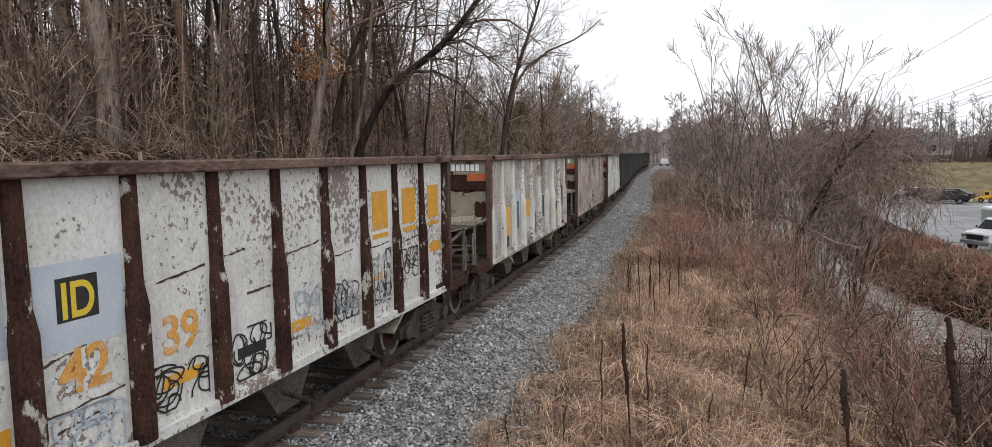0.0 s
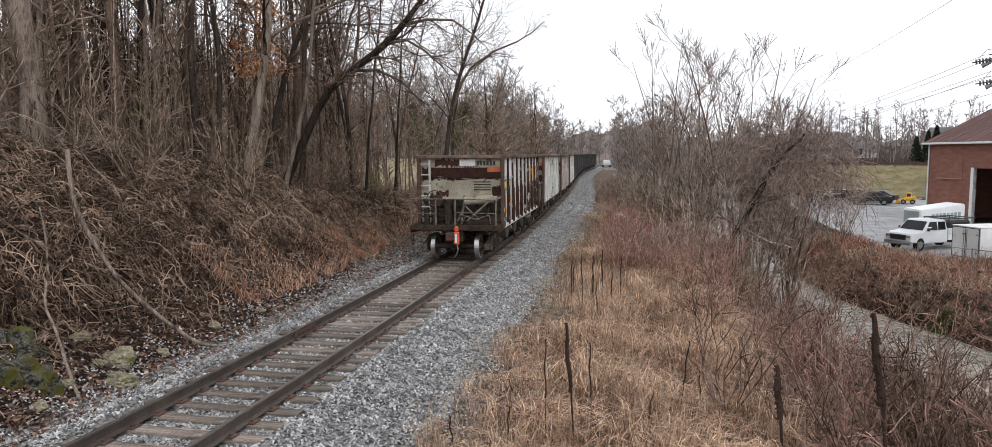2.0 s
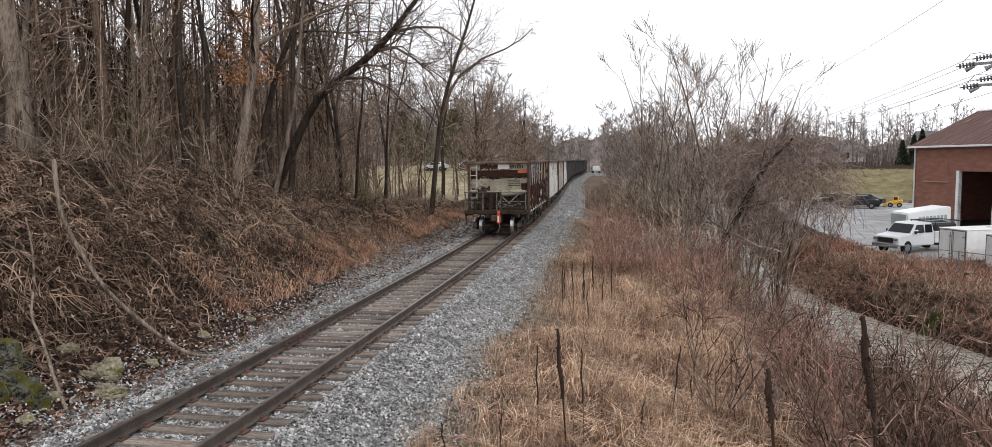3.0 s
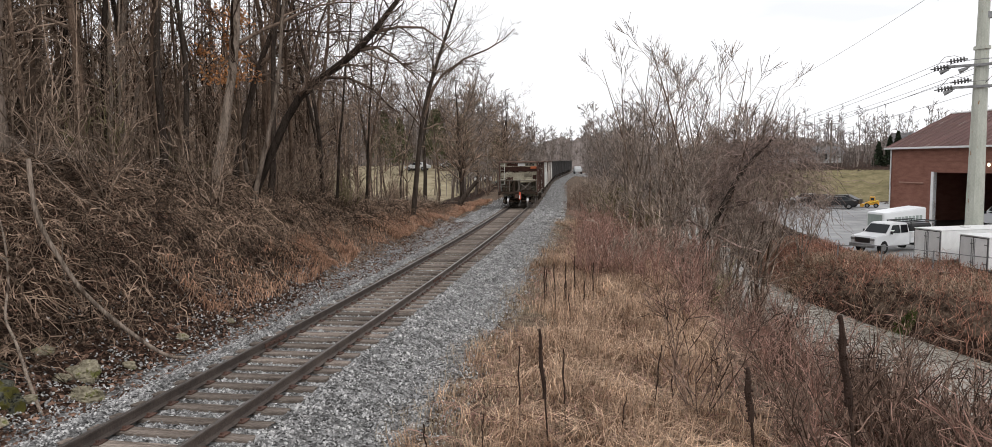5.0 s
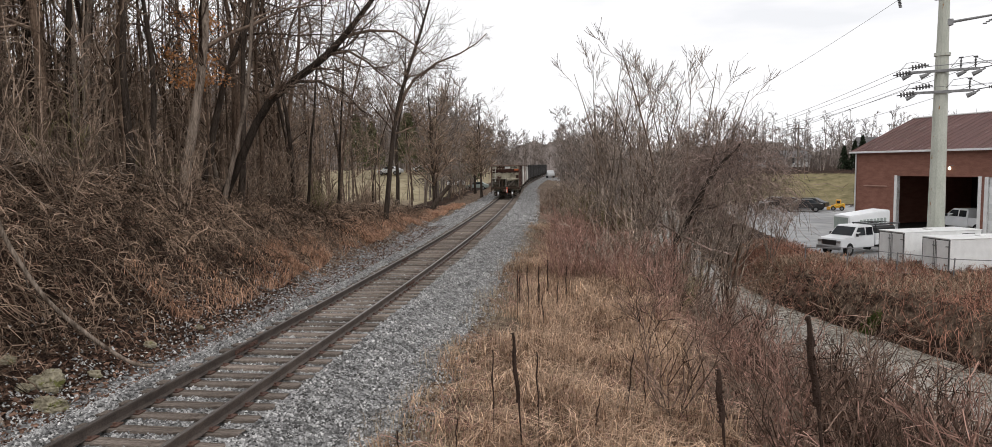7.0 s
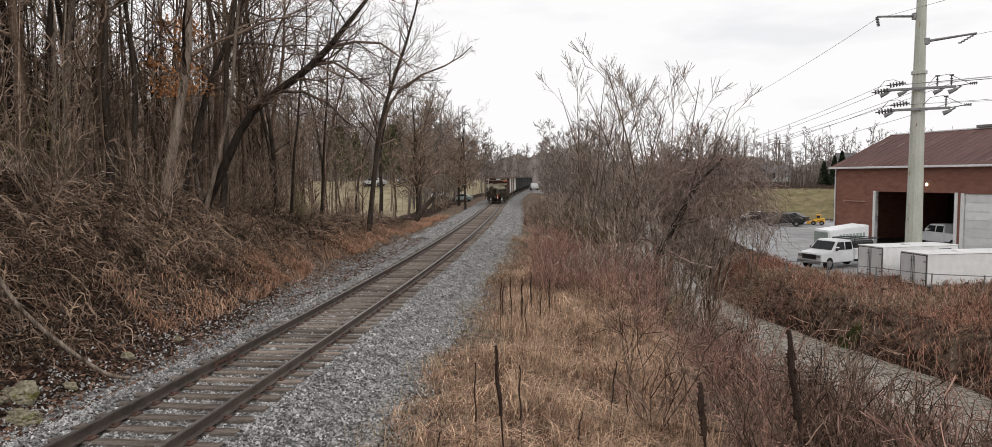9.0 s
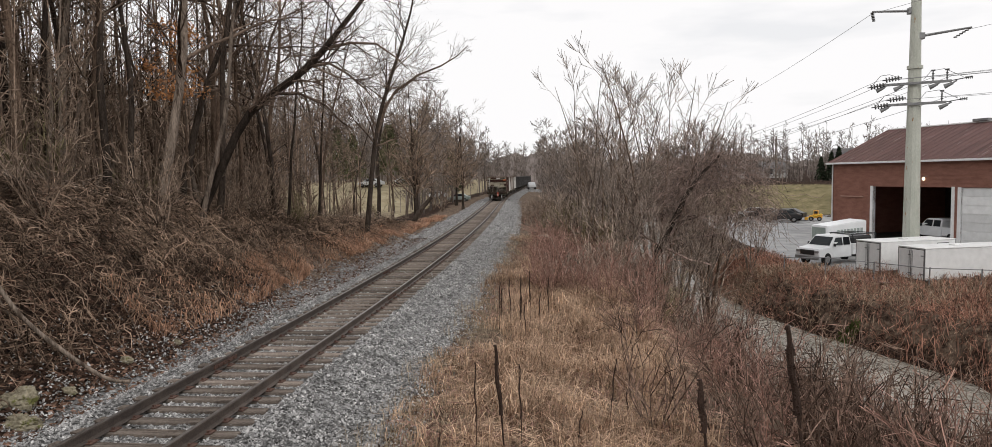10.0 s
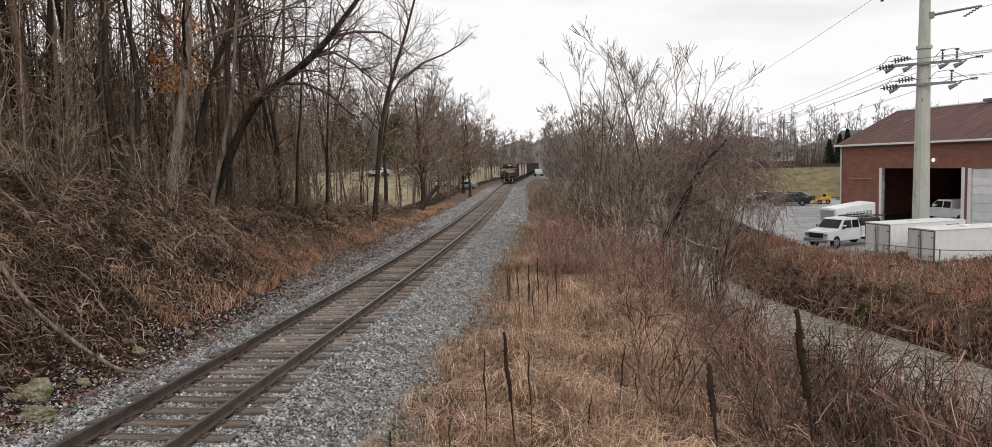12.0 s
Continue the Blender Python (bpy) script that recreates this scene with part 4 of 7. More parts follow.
    # hopper outlets
    for yc in (2.9, 4.9, 6.9):
        bm = bmesh.new()
        ol = [(yc - 0.72, SILL), (yc + 0.72, SILL), (yc + 0.26, 0.34), (yc - 0.22, 0.34)]
        prism(bm, ol, -HALF + 0.42, HALF - 0.42)
        outlet = part("outlet_chute", bm, M_CHUTE if style == CAR_WHITE else M_CARDARK, car)
        if detailed:
            bm = bmesh.new()
            for xx in (-HALF + 0.15, HALF - 0.15):
                rod(bm, (xx, yc - 0.5, 0.75), (xx, yc + 0.25, 0.36), 0.03)
                box(bm, xx - 0.04, xx + 0.04, yc + 0.15, yc + 0.35, 0.28, 0.5, 0.01)
            part("door_latch", bm, M_IRON, outlet)["kind"] = "stuff"
    bm = bmesh.new()
    box(bm, -HALF + 0.15, HALF - 0.15, 0.1, BODY - 0.1, 2.1, 2.14)
    part("floor_sheet", bm, M_IRON, car)
    truck(car, 0.26)
    truck(car, BODY - 0.26)
    xs = HALF - 0.108
    if marks == 1:
        side = [o for o in car.children if o.name.startswith("side_sheet")][1]

        def letters(text, k, z, size, mat):
            return lettering(text, side, size, 0.004, mat, Matrix.Translation((xs + 0.004, k * RIB + 0.6, z)) @ Matrix(((0, 0, 1, 0), (1, 0, 0, 0), (0, 1, 0, 0), (0, 0, 0, 1))))

        def patch(k, dy0, dy1, z0, z1, mat, name="paint_patch", lift=0.0):
            b = bmesh.new()
            box(b, xs, xs + 0.003 + lift, k * RIB + dy0, k * RIB + dy1, z0, z1)
            return part(name, b, mat, side)
        patch(0, 0.18, 1.02, 2.12, 2.78, M_BLUEPAINT)
        patch(1, 0.18, 1.02, 2.05, 2.74, M_BLUEPAINT)
        patch(0, 0.24, 0.94, 2.26, 2.64, M_BLACKPAINT, lift=0.002)
        patch(1, 0.37, 0.76, 2.27, 2.62, M_BLACKPAINT, lift=0.002)
        letters("MM", 0, 2.31, 0.40, M_LEMON)
        badge = letters("ID", 1, 2.30, 0.40, M_LEMON)
        badge.matrix_basis = badge.matrix_basis @ Matrix.Diagonal((0.82, 1, 1, 1))
        badge.location.y -= 0.035
        letters("29", 0, 1.70, 0.52, M_OLDYELLOW)
        letters("42", 1, 1.70, 0.50, M_OLDYELLOW)
        letters("39", 2, 1.73, 0.50, M_OLDYELLOW)
        patch(0, 0.45, 1.0, 1.42, 1.62, M_YELLOW)
        patch(2, 0.35, 0.85, 1.40, 1.52, M_YELLOW)
        patch(4, 0.30, 0.72, 1.42, 1.55, M_YELLOW)
        patch(6, 0.30, 0.75, 1.66, 1.78, M_YELLOW)
        patch(8, 0.45, 0.95, 1.80, 1.98, M_YELLOW)
        patch(0, 0.15, 1.05, 1.14, 1.30, M_TEAL)
        patch(3, 0.35, 0.85, 1.38, 1.50, M_BLACKPAINT)
        patch(5, 0.25, 0.80, 1.40, 1.52, M_TEAL)
        # long scrapes down to the rust
        for k, y0, y1, z0, z1 in ((1, 0.2, 0.62, 1.97, 2.05), (1, 0.2, 0.98, 1.56, 1.60), (1, 0.3, 0.7, 1.42, 1.47), (2, 0.32, 0.98, 2.40, 2.48), (3, 0.2, 0.55, 2.52, 2.55), (3, 0.55, 0.98, 2.06, 2.08),
                                  (4, 0.22, 0.98, 2.38, 2.46), (5, 0.3, 0.8, 2.20, 2.23), (2, 0.2, 0.5, 1.30, 1.33), (6, 0.25, 0.9, 2.17, 2.20), (7, 0.3, 0.98, 2.12, 2.17), (0, 0.2, 0.95, 2.02, 2.08)):
            b = bmesh.new()
            n = 9
            lo, hi = [], []
            for q in range(n + 1):
                yy, zz = k * RIB + y0 + (y1 - y0) * q / n, z0 + (z1 - z0) * q / n + rng.uniform(-0.008, 0.008)
                w = rng.uniform(0.003, 0.016)
                lo.append(b.verts.new((xs + 0.003, yy, zz - w)))
                hi.append(b.verts.new((xs + 0.003, yy, zz + w)))
            for q in range(n):
                b.faces.new((lo[q], lo[q + 1], hi[q + 1], hi[q]))
            part("scrape", b, M_RUST, side, "rusty scrape")
        # the railroad's mark, as plain blocks of its colour
        for k in (6, 7, 8):
            b = bmesh.new()
            box(b, xs, xs + 0.004, k * RIB + 0.36, k * RIB + 0.88, 2.42, 3.0, 0.0)
            box(b, xs, xs + 0.004, k * RIB + 0.36, k * RIB + 0.88, 2.29, 2.36, 0.0)
            part("emblem_block", b, M_YELLOW, side, "orange-yellow painted block")
        for k, mat, z0, z1 in ((1, M_BLUEPAINT, 1.1, 1.55), (2, M_BLACKPAINT, 1.2, 1.65), (3, M_BLACKPAINT, 1.15, 1.7), (5, M_BLACKPAINT, 1.3, 1.9), (6, M_BLACKPAINT, 1.3, 2.1),
                               (7, M_BLACKPAINT, 1.5, 2.0), (4, M_BLUEPAINT, 1.35, 1.9), (6, M_PALE, 1.3, 2.0), (5, M_PALE, 1.3, 1.8)):
            b = bmesh.new()
            scrawl(b, k * RIB + 0.2, k * RIB + 0.95, z0, z1, xs + 0.006, 12, 0.020 if mat is not M_PALE else 0.05, rng)
            part("spray_scrawl", b, mat, side)["kind"] = "stuff"
    elif style == CAR_WHITE:
        side = [o for o in car.children if o.name.startswith("side_sheet")][1]
        for k in range(9):
            for mat in rng.sample([M_ORANGE, M_YELLOW, M_BLACKPAINT, M_BLUEPAINT, M_TEAL, M_RUST], 2):
                b = bmesh.new()
                z0 = rng.uniform(1.15, 2.0)
                box(b, xs, xs + rng.uniform(0.003, 0.006), k * RIB + rng.uniform(0.18, 0.35), k * RIB + rng.uniform(0.6, 0.95), z0, z0 + rng.uniform(0.15, 0.8))
                part("paint_patch", b, mat, side)
    return car


TRAIN = [hopper_car(CAR_WHITE, "rust-streaked white open-top coal hopper car, last of the train", True, 1)]
SECOND = hopper_car(CAR_WHITE, "weathered white coal hopper car covered in spray paint", False, 2)
THIRD = hopper_car(CAR_WHITE, "weathered white coal hopper car with rusty posts", False, 3)
TRAIN += [SECOND, THIRD, copy_thing(SECOND, pose(0, 0, 0))]
DARK = hopper_car(CAR_DARK, "black coal hopper car", False)
TRAIN.append(DARK)
while len(TRAIN) < 13:
    TRAIN.append(copy_thing(DARK, pose(0, 0, 0)))


def marker_light():
    """The end-of-train marker on the last coupler, with its air hose."""
    ob = thing("train_marker", "orange end-of-train marker hung on the last coupler", "marker light")
    bm = bmesh.new()
    box(bm, -0.09, 0.09, -0.08, 0.06, 0.0, 0.42, 0.03)
    box(bm, -0.065, 0.065, -0.06, 0.05, 0.42, 0.60, 0.03)
    part("housing", bm, M_FLARE, ob)
    bm = bmesh.new()
    box(bm, -0.04, 0.03, -0.092, -0.079, 0.06, 0.36, 0.0)
    part("reflective_strip", bm, M_PALE, ob)
    bm = bmesh.new()
    bent(bm, [(0.02, 0, 0.0), (0.05, -0.02, -0.18), (-0.02, 0.0, -0.36), (-0.12, 0.05, -0.45)], 0.025)
    part("air_hose", bm, M_GREY, ob)
    return ob


MARKER = marker_light()


def build_motions_rows(rear, t):
    """Pose of a car whose rear end sheet is at the distance rear along the line."""
    mid = rear + BODY / 2
    x = float(track_x(mid))
    a = -track_turn(mid)
    back = pose(x, mid, 0, 0, 0, a) @ pose(0, -BODY / 2, 0)
    return t, back

# ---- trees ----
def sprout(P, R, n, t0, t1, angle, length, k, up, wobble, rng, thin=0.55, tip=0.25, jitter=0.3):
    """n side branches on each of the polylines P with radii R. Gives their polylines and radii."""
    N, kk, _ = P.shape
    t = rng.uniform(t0, t1, (N, n)) * (kk - 1)
    i = np.minimum(t.astype(int), kk - 2)
    f = (t - i)[..., None]
    rows = np.arange(N)[:, None]
    base = P[rows, i] * (1 - f) + P[rows, i + 1] * f
    rad = R[rows, i] * (1 - f[..., 0]) + R[rows, i + 1] * f[..., 0]
    tan = P[rows, i + 1] - P[rows, i]
    tan /= np.linalg.norm(tan, axis=-1, keepdims=True) + 1e-9
    side = rng.normal(0, 1, tan.shape)
    side -= (side * tan).sum(-1, keepdims=True) * tan
    side /= np.linalg.norm(side, axis=-1, keepdims=True) + 1e-9
    a = np.radians(angle) * rng.uniform(1 - jitter, 1 + jitter, (N, n, 1))
    d = tan * np.cos(a) + side * np.sin(a)
    L = length * rng.uniform(0.55, 1.15, (N, n)) * (1.15 - 0.55 * t / (kk - 1))
    base, d, L, rad = base.reshape(-1, 3), d.reshape(-1, 3), L.reshape(-1), rad.reshape(-1)
    M = len(base)
    out = np.empty((M, k, 3))
    out[:, 0] = base
    cur = d
    for j in range(1, k):
        cur = cur + rng.normal(0, wobble, (M, 3)) + np.array([0, 0, up])
        cur /= np.linalg.norm(cur, axis=1, keepdims=True)
        out[:, j] = out[:, j - 1] + cur * (L / (k - 1))[:, None]
    r0 = np.minimum(rad * thin, L * 0.03 + 0.004)
    r = r0[:, None] * np.linspace(1, tip, k)
    return out, np.maximum(r, 0.0035)


def stem(height, radius, lean, k, wobble, rng, base=(0, 0, -0.3), tip=0.12):
    P = np.empty((1, k, 3))
    P[0, 0] = base
    cur = np.array([lean[0], lean[1], 1.0])
    for j in range(1, k):
        cur = cur / np.linalg.norm(cur)
        P[0, j] = P[0, j - 1] + cur * height / (k - 1)
        cur = cur + rng.normal(0, wobble, 3) * [1, 1, 0.3]
    taper = 1 - (1 - tip) * np.linspace(0, 1, k) ** 0.85
    R = radius * taper[None]
    R[0, 0] *= 1.35
    return P, R


def tree_meshes(seed, height, radius, lean=(0, 0), start=0.35, limbs=12, spread=0.33, twigs=5, angle=50, up=0.06, wobble=0.05, stems=1, splay=0.0, end=0.97, fine=1.0, crook=0.17, least=0.0035, tip=0.21):
    """The trunk's mesh and the crown's."""
    rng = np.random.default_rng(seed)
    trunk, crown = [], []
    for s in range(stems):
        a = math.tau * (s + rng.uniform(-0.2, 0.2)) / stems
        ln = (lean[0] + splay * math.cos(a), lean[1] + splay * math.sin(a))
        h = height * (1 if s == 0 else rng.uniform(0.7, 1.0))
        P, R = stem(h, radius * (1 if stems == 1 else rng.uniform(0.55, 0.9)), ln, 13, wobble, rng)
        trunk.append(tubes(P, R, 8))
        P1, R1 = sprout(P, R, limbs, start, end, angle, h * spread, 8, up, crook, rng, 0.6, 0.25)
        P2, R2 = sprout(P1, R1, 5, 0.2, 1.0, 42 if crook > 0.1 else 30, h * spread * 0.42, 5, up, crook * 1.25, rng, 0.6, 0.35)
        P3, R3 = sprout(P2, R2, twigs, 0.15, 1.0, 40 if crook > 0.1 else 27, h * spread * tip, 4, up, min(crook, 0.16), rng, 0.65, 0.5)
        crown += [tubes(P1, np.maximum(R1, least * 1.4), 5), tubes(P2, np.maximum(R2, least), 3), tubes(P3, np.maximum(R3 * fine, least), 2)]
    v, f = merged(trunk)
    tm = mesh_of("trunk", v, f, True)
    v, f = merged(crown)
    return tm, mesh_of("crown", v, f, True)


def tree(meshes, bark, twig, label, category="tree", group="", m=None, name="tree"):
    ob = thing(name, label, category, group, m)
    put("trunk", meshes[0], bark, ob)
    put("crown", meshes[1], twig, ob, "bare twigs")
    return ob


def copy_scaled(ob, m, s):
    c = copy_thing(ob, m)
    c.scale = (s, s, s)
    return c


def spot(x, y, rz, sink=0.05, tx=0.0, ty=0.0):
    return pose(x, y, float(ground_z(x, y)) - sink, tx, ty, rz)


def build_forest():
    """The wood on the cutting's crest and beyond it."""
    tall = []
    for i, (h, r, st, li) in enumerate(((17, 0.20, 0.45, 13), (15, 0.15, 0.35, 13), (19, 0.26, 0.5, 14), (14, 0.12, 0.3, 12), (16, 0.17, 0.55, 12))):
        me = tree_meshes(100 + i, h, r, (RNG.normal(0, 0.03), RNG.normal(0, 0.03)), st, li, 0.28, 4, 58, fine=1.2)
        for bark, lab in ((M_BARK, "tall bare woodland tree with grey-brown bark"), (M_PALEBARK, "tall bare woodland tree with pale bark"), (M_DARKBARK, "tall bare woodland tree with dark bark")):
            tm = me[0].copy()
            tall.append((tm, me[1], bark, lab))
    thin = []
    for i in range(5):
        me = tree_meshes(140 + i, 10 + i, 0.055 + 0.012 * i, (RNG.normal(0, 0.05), RNG.normal(0, 0.05)), 0.25, 9, 0.16, 3, 42)
        for bark, lab in ((M_BARK, "slender bare sapling in the wood"), (M_PALEBARK, "slender pale-barked sapling in the wood")):
            thin.append((me[0].copy(), me[1], bark, lab))
    protos = {}

    def grow(key, spec, x, y):
        m = spot(x, y, RNG.uniform(0, 360), 0.1, RNG.normal(0, 2.0), RNG.normal(0, 2.0))
        s = RNG.uniform(0.85, 1.2)
        if key not in protos:
            protos[key] = tree((spec[0], spec[1]), spec[2], M_TWIG, spec[3], "tree", "trees of the wood", m)
            protos[key].scale = (s, s, s)
        else:
            copy_scaled(protos[key], m, s)
    done = []
    tries = 0
    while len(done) < 200 and tries < 6000:
        tries += 1
        y = 9 + 80 * RNG.uniform(0, 1) ** 1.25
        x = float(track_x(y)) - 8.0 - 36 * RNG.uniform(0, 1) ** 1.35
        edge = 7.5 if y < 35 else 8.5
        if x > float(track_x(y)) - edge or (y > 46 and x > float(track_x(y)) - 32 and RNG.uniform() < 0.85):
            continue
        if any((x - a) ** 2 + (y - b) ** 2 < 1.3 for a, b in done):
            continue
        done.append((x, y))
        if RNG.uniform() < 0.42:
            k = int(RNG.integers(len(tall)))
            grow(("t", k), tall[k], x, y)
        else:
            k = int(RNG.integers(len(thin)))
            grow(("s", k), thin[k], x, y)


def build_edge_trees():
    """The trunks that stand along the crest of the bank."""
    for i, (x, y, r, lean, bark, start) in enumerate((
            (-11.2, 20, 0.20, 0.05, M_BARK, 0.3), (-11.8, 22, 0.13, 0.06, M_DARKBARK, 0.4), (-9.7, 22, 0.15, 0.06, M_DARKBARK, 0.35), (-9.5, 23, 0.13, 0.03, M_DARKBARK, 0.4),
            (-8.1, 22.5, 0.20, 0.15, M_PALEBARK, 0.18), (-9.4, 26, 0.18, 0.05, M_DARKBARK, 0.35), (-7.3, 23.5, 0.10, 0.26, M_PALEBARK, 0.4), (-7.4, 25, 0.13, 0.15, M_DARKBARK, 0.3),
            (-7.7, 27, 0.10, 0.19, M_BARK, 0.35), (-7.5, 30, 0.12, 0.03, M_DARKBARK, 0.3), (-7.3, 31, 0.08, 0.10, M_DARKBARK, 0.3), (-7.8, 36, 0.08, 0.09, M_DARKBARK, 0.3),
            (-16.2, 25, 0.18, 0.06, M_DARKBARK, 0.4), (-14.0, 26, 0.17, 0.04, M_DARKBARK, 0.4), (-9.2, 28, 0.15, 0.05, M_BARK, 0.35), (-8.5, 32, 0.13, 0.02, M_DARKBARK, 0.3),
            (-12.6, 24, 0.10, 0.02, M_PALEBARK, 0.4), (-10.4, 29, 0.12, -0.08, M_PALEBARK, 0.35))):
        me = tree_meshes(200 + i, 15 + (i * 7 % 5), r, (lean, 0.0), start, 13, 0.27, 5, 60, 0.05, 0.06, fine=1.1, crook=0.2, least=0.006)
        words = {M_BARK.name: "grey-brown bark", M_PALEBARK.name: "pale grey bark", M_DARKBARK.name: "dark bark"}[bark.name]
        tree(me, bark, M_CROWNTWIG if i % 3 else M_TWIG, "tall bare tree with %s on the crest" % words, "tree", "trees of the wood", spot(x, y, 0, 0.1))


def stand_of_stems(name, label, x, y, h, r, rng, mat, limbs=9, twigs=3, thick=0.010):
    """Many slender bare trees joined into one piece of woodland."""
    n = len(x)
    k = 6
    q = np.linspace(0, 1, k)
    lean = rng.normal(0, 0.05, (n, 2))
    P = np.stack([x[:, None] + lean[:, :1] * h[:, None] * q, y[:, None] + lean[:, 1:] * h[:, None] * q, (ground_z(x, y) - 0.2)[:, None] + h[:, None] * q], -1)
    P[:, 1:] += np.cumsum(rng.normal(0, 0.07, (n, k - 1, 3)), 1)
    R = r[:, None] * np.linspace(1.1, 0.25, k)
    bits = [tubes(P, R, 4)]
    L = float(np.mean(h)) * 0.20
    P1, R1 = sprout(P, R, limbs, 0.2, 1.0, 48, L, 5, 0.07, 0.13, rng, 0.6, 0.3)
    P2, R2 = sprout(P1, R1, twigs, 0.2, 1.0, 42, L * 0.45, 3, 0.05, 0.15, rng, 0.7, 0.5)
    bits += [tubes(P1, np.maximum(R1, thick), 2), tubes(P2, np.maximum(R2, thick * 0.75), 2)]
    v, f = merged(bits)
    tagged(put(name, mesh_of(name, v, f, True), mat), label, "woodland", kind="stuff")


def build_woodland():
    rng = np.random.default_rng(77)
    n = 930
    y = 10 + 95 * rng.uniform(0, 1, n) ** 1.1
    x = track_x(y) - 10 - 53 * rng.uniform(0, 1, n) ** 1.1
    keep = ~((y > 44) & (x > track_x(y) - 27 - 0.25 * (y - 44)))
    x, y = x[keep], y[keep]
    h = rng.uniform(9, 17, len(x))
    stand_of_stems("woodland", "dense stand of slender bare trees behind the bank", x, y, h, rng.uniform(0.04, 0.13, len(x)), rng, M_STEMS)
    n = 640
    y = rng.uniform(100, 185, n)
    x = track_x(y) - 12 - 105 * rng.uniform(0, 1, n)
    keep = (y > 130) | (x < -48)
    x, y = x[keep], y[keep]
    stand_of_stems("field_woods", "dense bare woods beyond the field", x, y, rng.uniform(13, 22, len(x)), rng.uniform(0.06, 0.15, len(x)), rng, M_HAZETWIG, 16, 5, 0.04)
    # scattered trees between the bank and the field
    n = 20
    y = rng.uniform(42, 100, n)
    x = track_x(y) - 9 - 28 * rng.uniform(0, 1, n)
    stand_of_stems("field_edge_trees", "slender bare trees at the edge of the field", x, y, rng.uniform(6, 14, n), rng.uniform(0.04, 0.11, n), rng, M_STEMS, 12, 5, 0.014)
    # low understory of shoots and boughs
    n = 520
    y = 9 + 60 * rng.uniform(0, 1, n) ** 1.2
    x = track_x(y) - 7.6 - 26 * rng.uniform(0, 1, n)
    keep = (y < 42) | (x < track_x(y) - 24)
    x, y, n = x[keep], y[keep], int(keep.sum())
    h = rng.uniform(2.5, 6.5, n)
    stand_of_stems("understory", "grey-brown understory of bare shoots in the wood", x, y, h, rng.uniform(0.012, 0.035, n), rng, M_TWIG, 10, 4)
    n = 300
    y = 11 + 45 * rng.uniform(0, 1, n) ** 1.2
    x = track_x(y) - 9 - 30 * rng.uniform(0, 1, n)
    stand_of_stems("boughs", "twiggy middle storey of bare trees in the wood", x, y, rng.uniform(8, 13, n), rng.uniform(0.03, 0.07, n), rng, M_TWIG, 16, 5, 0.012)
    # woods that close the view along the line and on the hill
    n = 560
    y = rng.uniform(128, 300, n)
    x = track_x(y) + rng.uniform(-75, 30, n)
    keep = np.abs(x - track_x(y)) > np.where(y < 230, 6.5, 0)
    x, y = x[keep], y[keep]
    stand_of_stems("far_woods", "bare woods in the distance, haze put into their colour", x, y, rng.uniform(10.5, 17, len(x)), rng.uniform(0.06, 0.13, len(x)), rng, M_HAZETWIG, 18, 6, 0.042)
    n = 230
    y = rng.uniform(60, 130, n)
    x = track_x(y) + np.where(rng.uniform(0, 1, n) < 0.7, rng.uniform(7, 13, n), -rng.uniform(7.5, 12, n))
    keep = (x > track_x(y)) | (y > 84)
    x, y = x[keep], y[keep]
    stand_of_stems("lineside_woods", "bare lineside trees and scrub farther along", x, y, rng.uniform(4, 10, len(x)), rng.uniform(0.04, 0.10, len(x)), rng, M_HAZETWIG, 13, 5, 0.022)
    # wooded ridge that closes the view, a sheet with haze in its colour
    xs, zs = np.linspace(-260, 150, 411), np.linspace(0, 1, 4)
    top = 11.5 + 3.0 * noise2(xs, xs * 0 + 3, 22, 90) + 1.6 * noise2(xs, xs * 0, 4.5, 91) + rng.uniform(0, 1.3, len(xs))
    V = np.stack([np.repeat(xs[:, None], 4, 1), 335 + 25 * zs[None] + 0 * xs[:, None], -4 + (top[:, None] + 4) * zs[None]], -1).reshape(-1, 3)
    i = np.arange(410)[:, None, None] * 4 + np.arange(3)[None, :, None]
    F = (i + np.array([0, 4, 5, 1])[None, None]).reshape(-1, 4)
    tagged(put("backdrop", mesh_of("backdrop", V, F), M_HAZERIDGE), "distant wooded ridge, haze put into its colour", "hill", kind="structure")
    n = 420
    x = rng.uniform(17, 80, n)
    y = rng.uniform(108, 146, n) - 0.35 * (x - 40) * (x > 24)
    stand_of_stems("hill_scrub", "bare scrub between the houses on the hill", x, y, rng.uniform(1.5, 5.5, n), rng.uniform(0.02, 0.06, n), rng, M_HAZETWIG, 12, 5, 0.022)
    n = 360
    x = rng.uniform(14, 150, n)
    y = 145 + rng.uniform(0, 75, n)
    stand_of_stems("hill_woods", "bare trees on the hill beyond the yard", x, y, rng.uniform(6, 12, n), rng.uniform(0.05, 0.13, n), rng, M_HAZETWIG, 12, 4, 0.035)


M_STEMS = material("grey_brown_stems", (0.036, 0.025, 0.018), (0.23, 0.165, 0.122), 0.5, 0.95, 0, 0.3, 4, stretch=(1, 1, 0.3), vary=0.75, islands=True)
# distance haze is mixed into these two colours: paler and greyer
M_HAZERIDGE = material("haze_paled_ridge_wood", (0.12, 0.10, 0.092), (0.25, 0.213, 0.195), 0.25, 1.0, 0, 0, 1.2, stretch=(1, 1, 0.45))
M_HAZETWIG = material("haze_paled_twigs", (0.125, 0.103, 0.091), (0.29, 0.245, 0.217), 0.3, 0.95, 0, 0, 3, vary=0.5, islands=True)


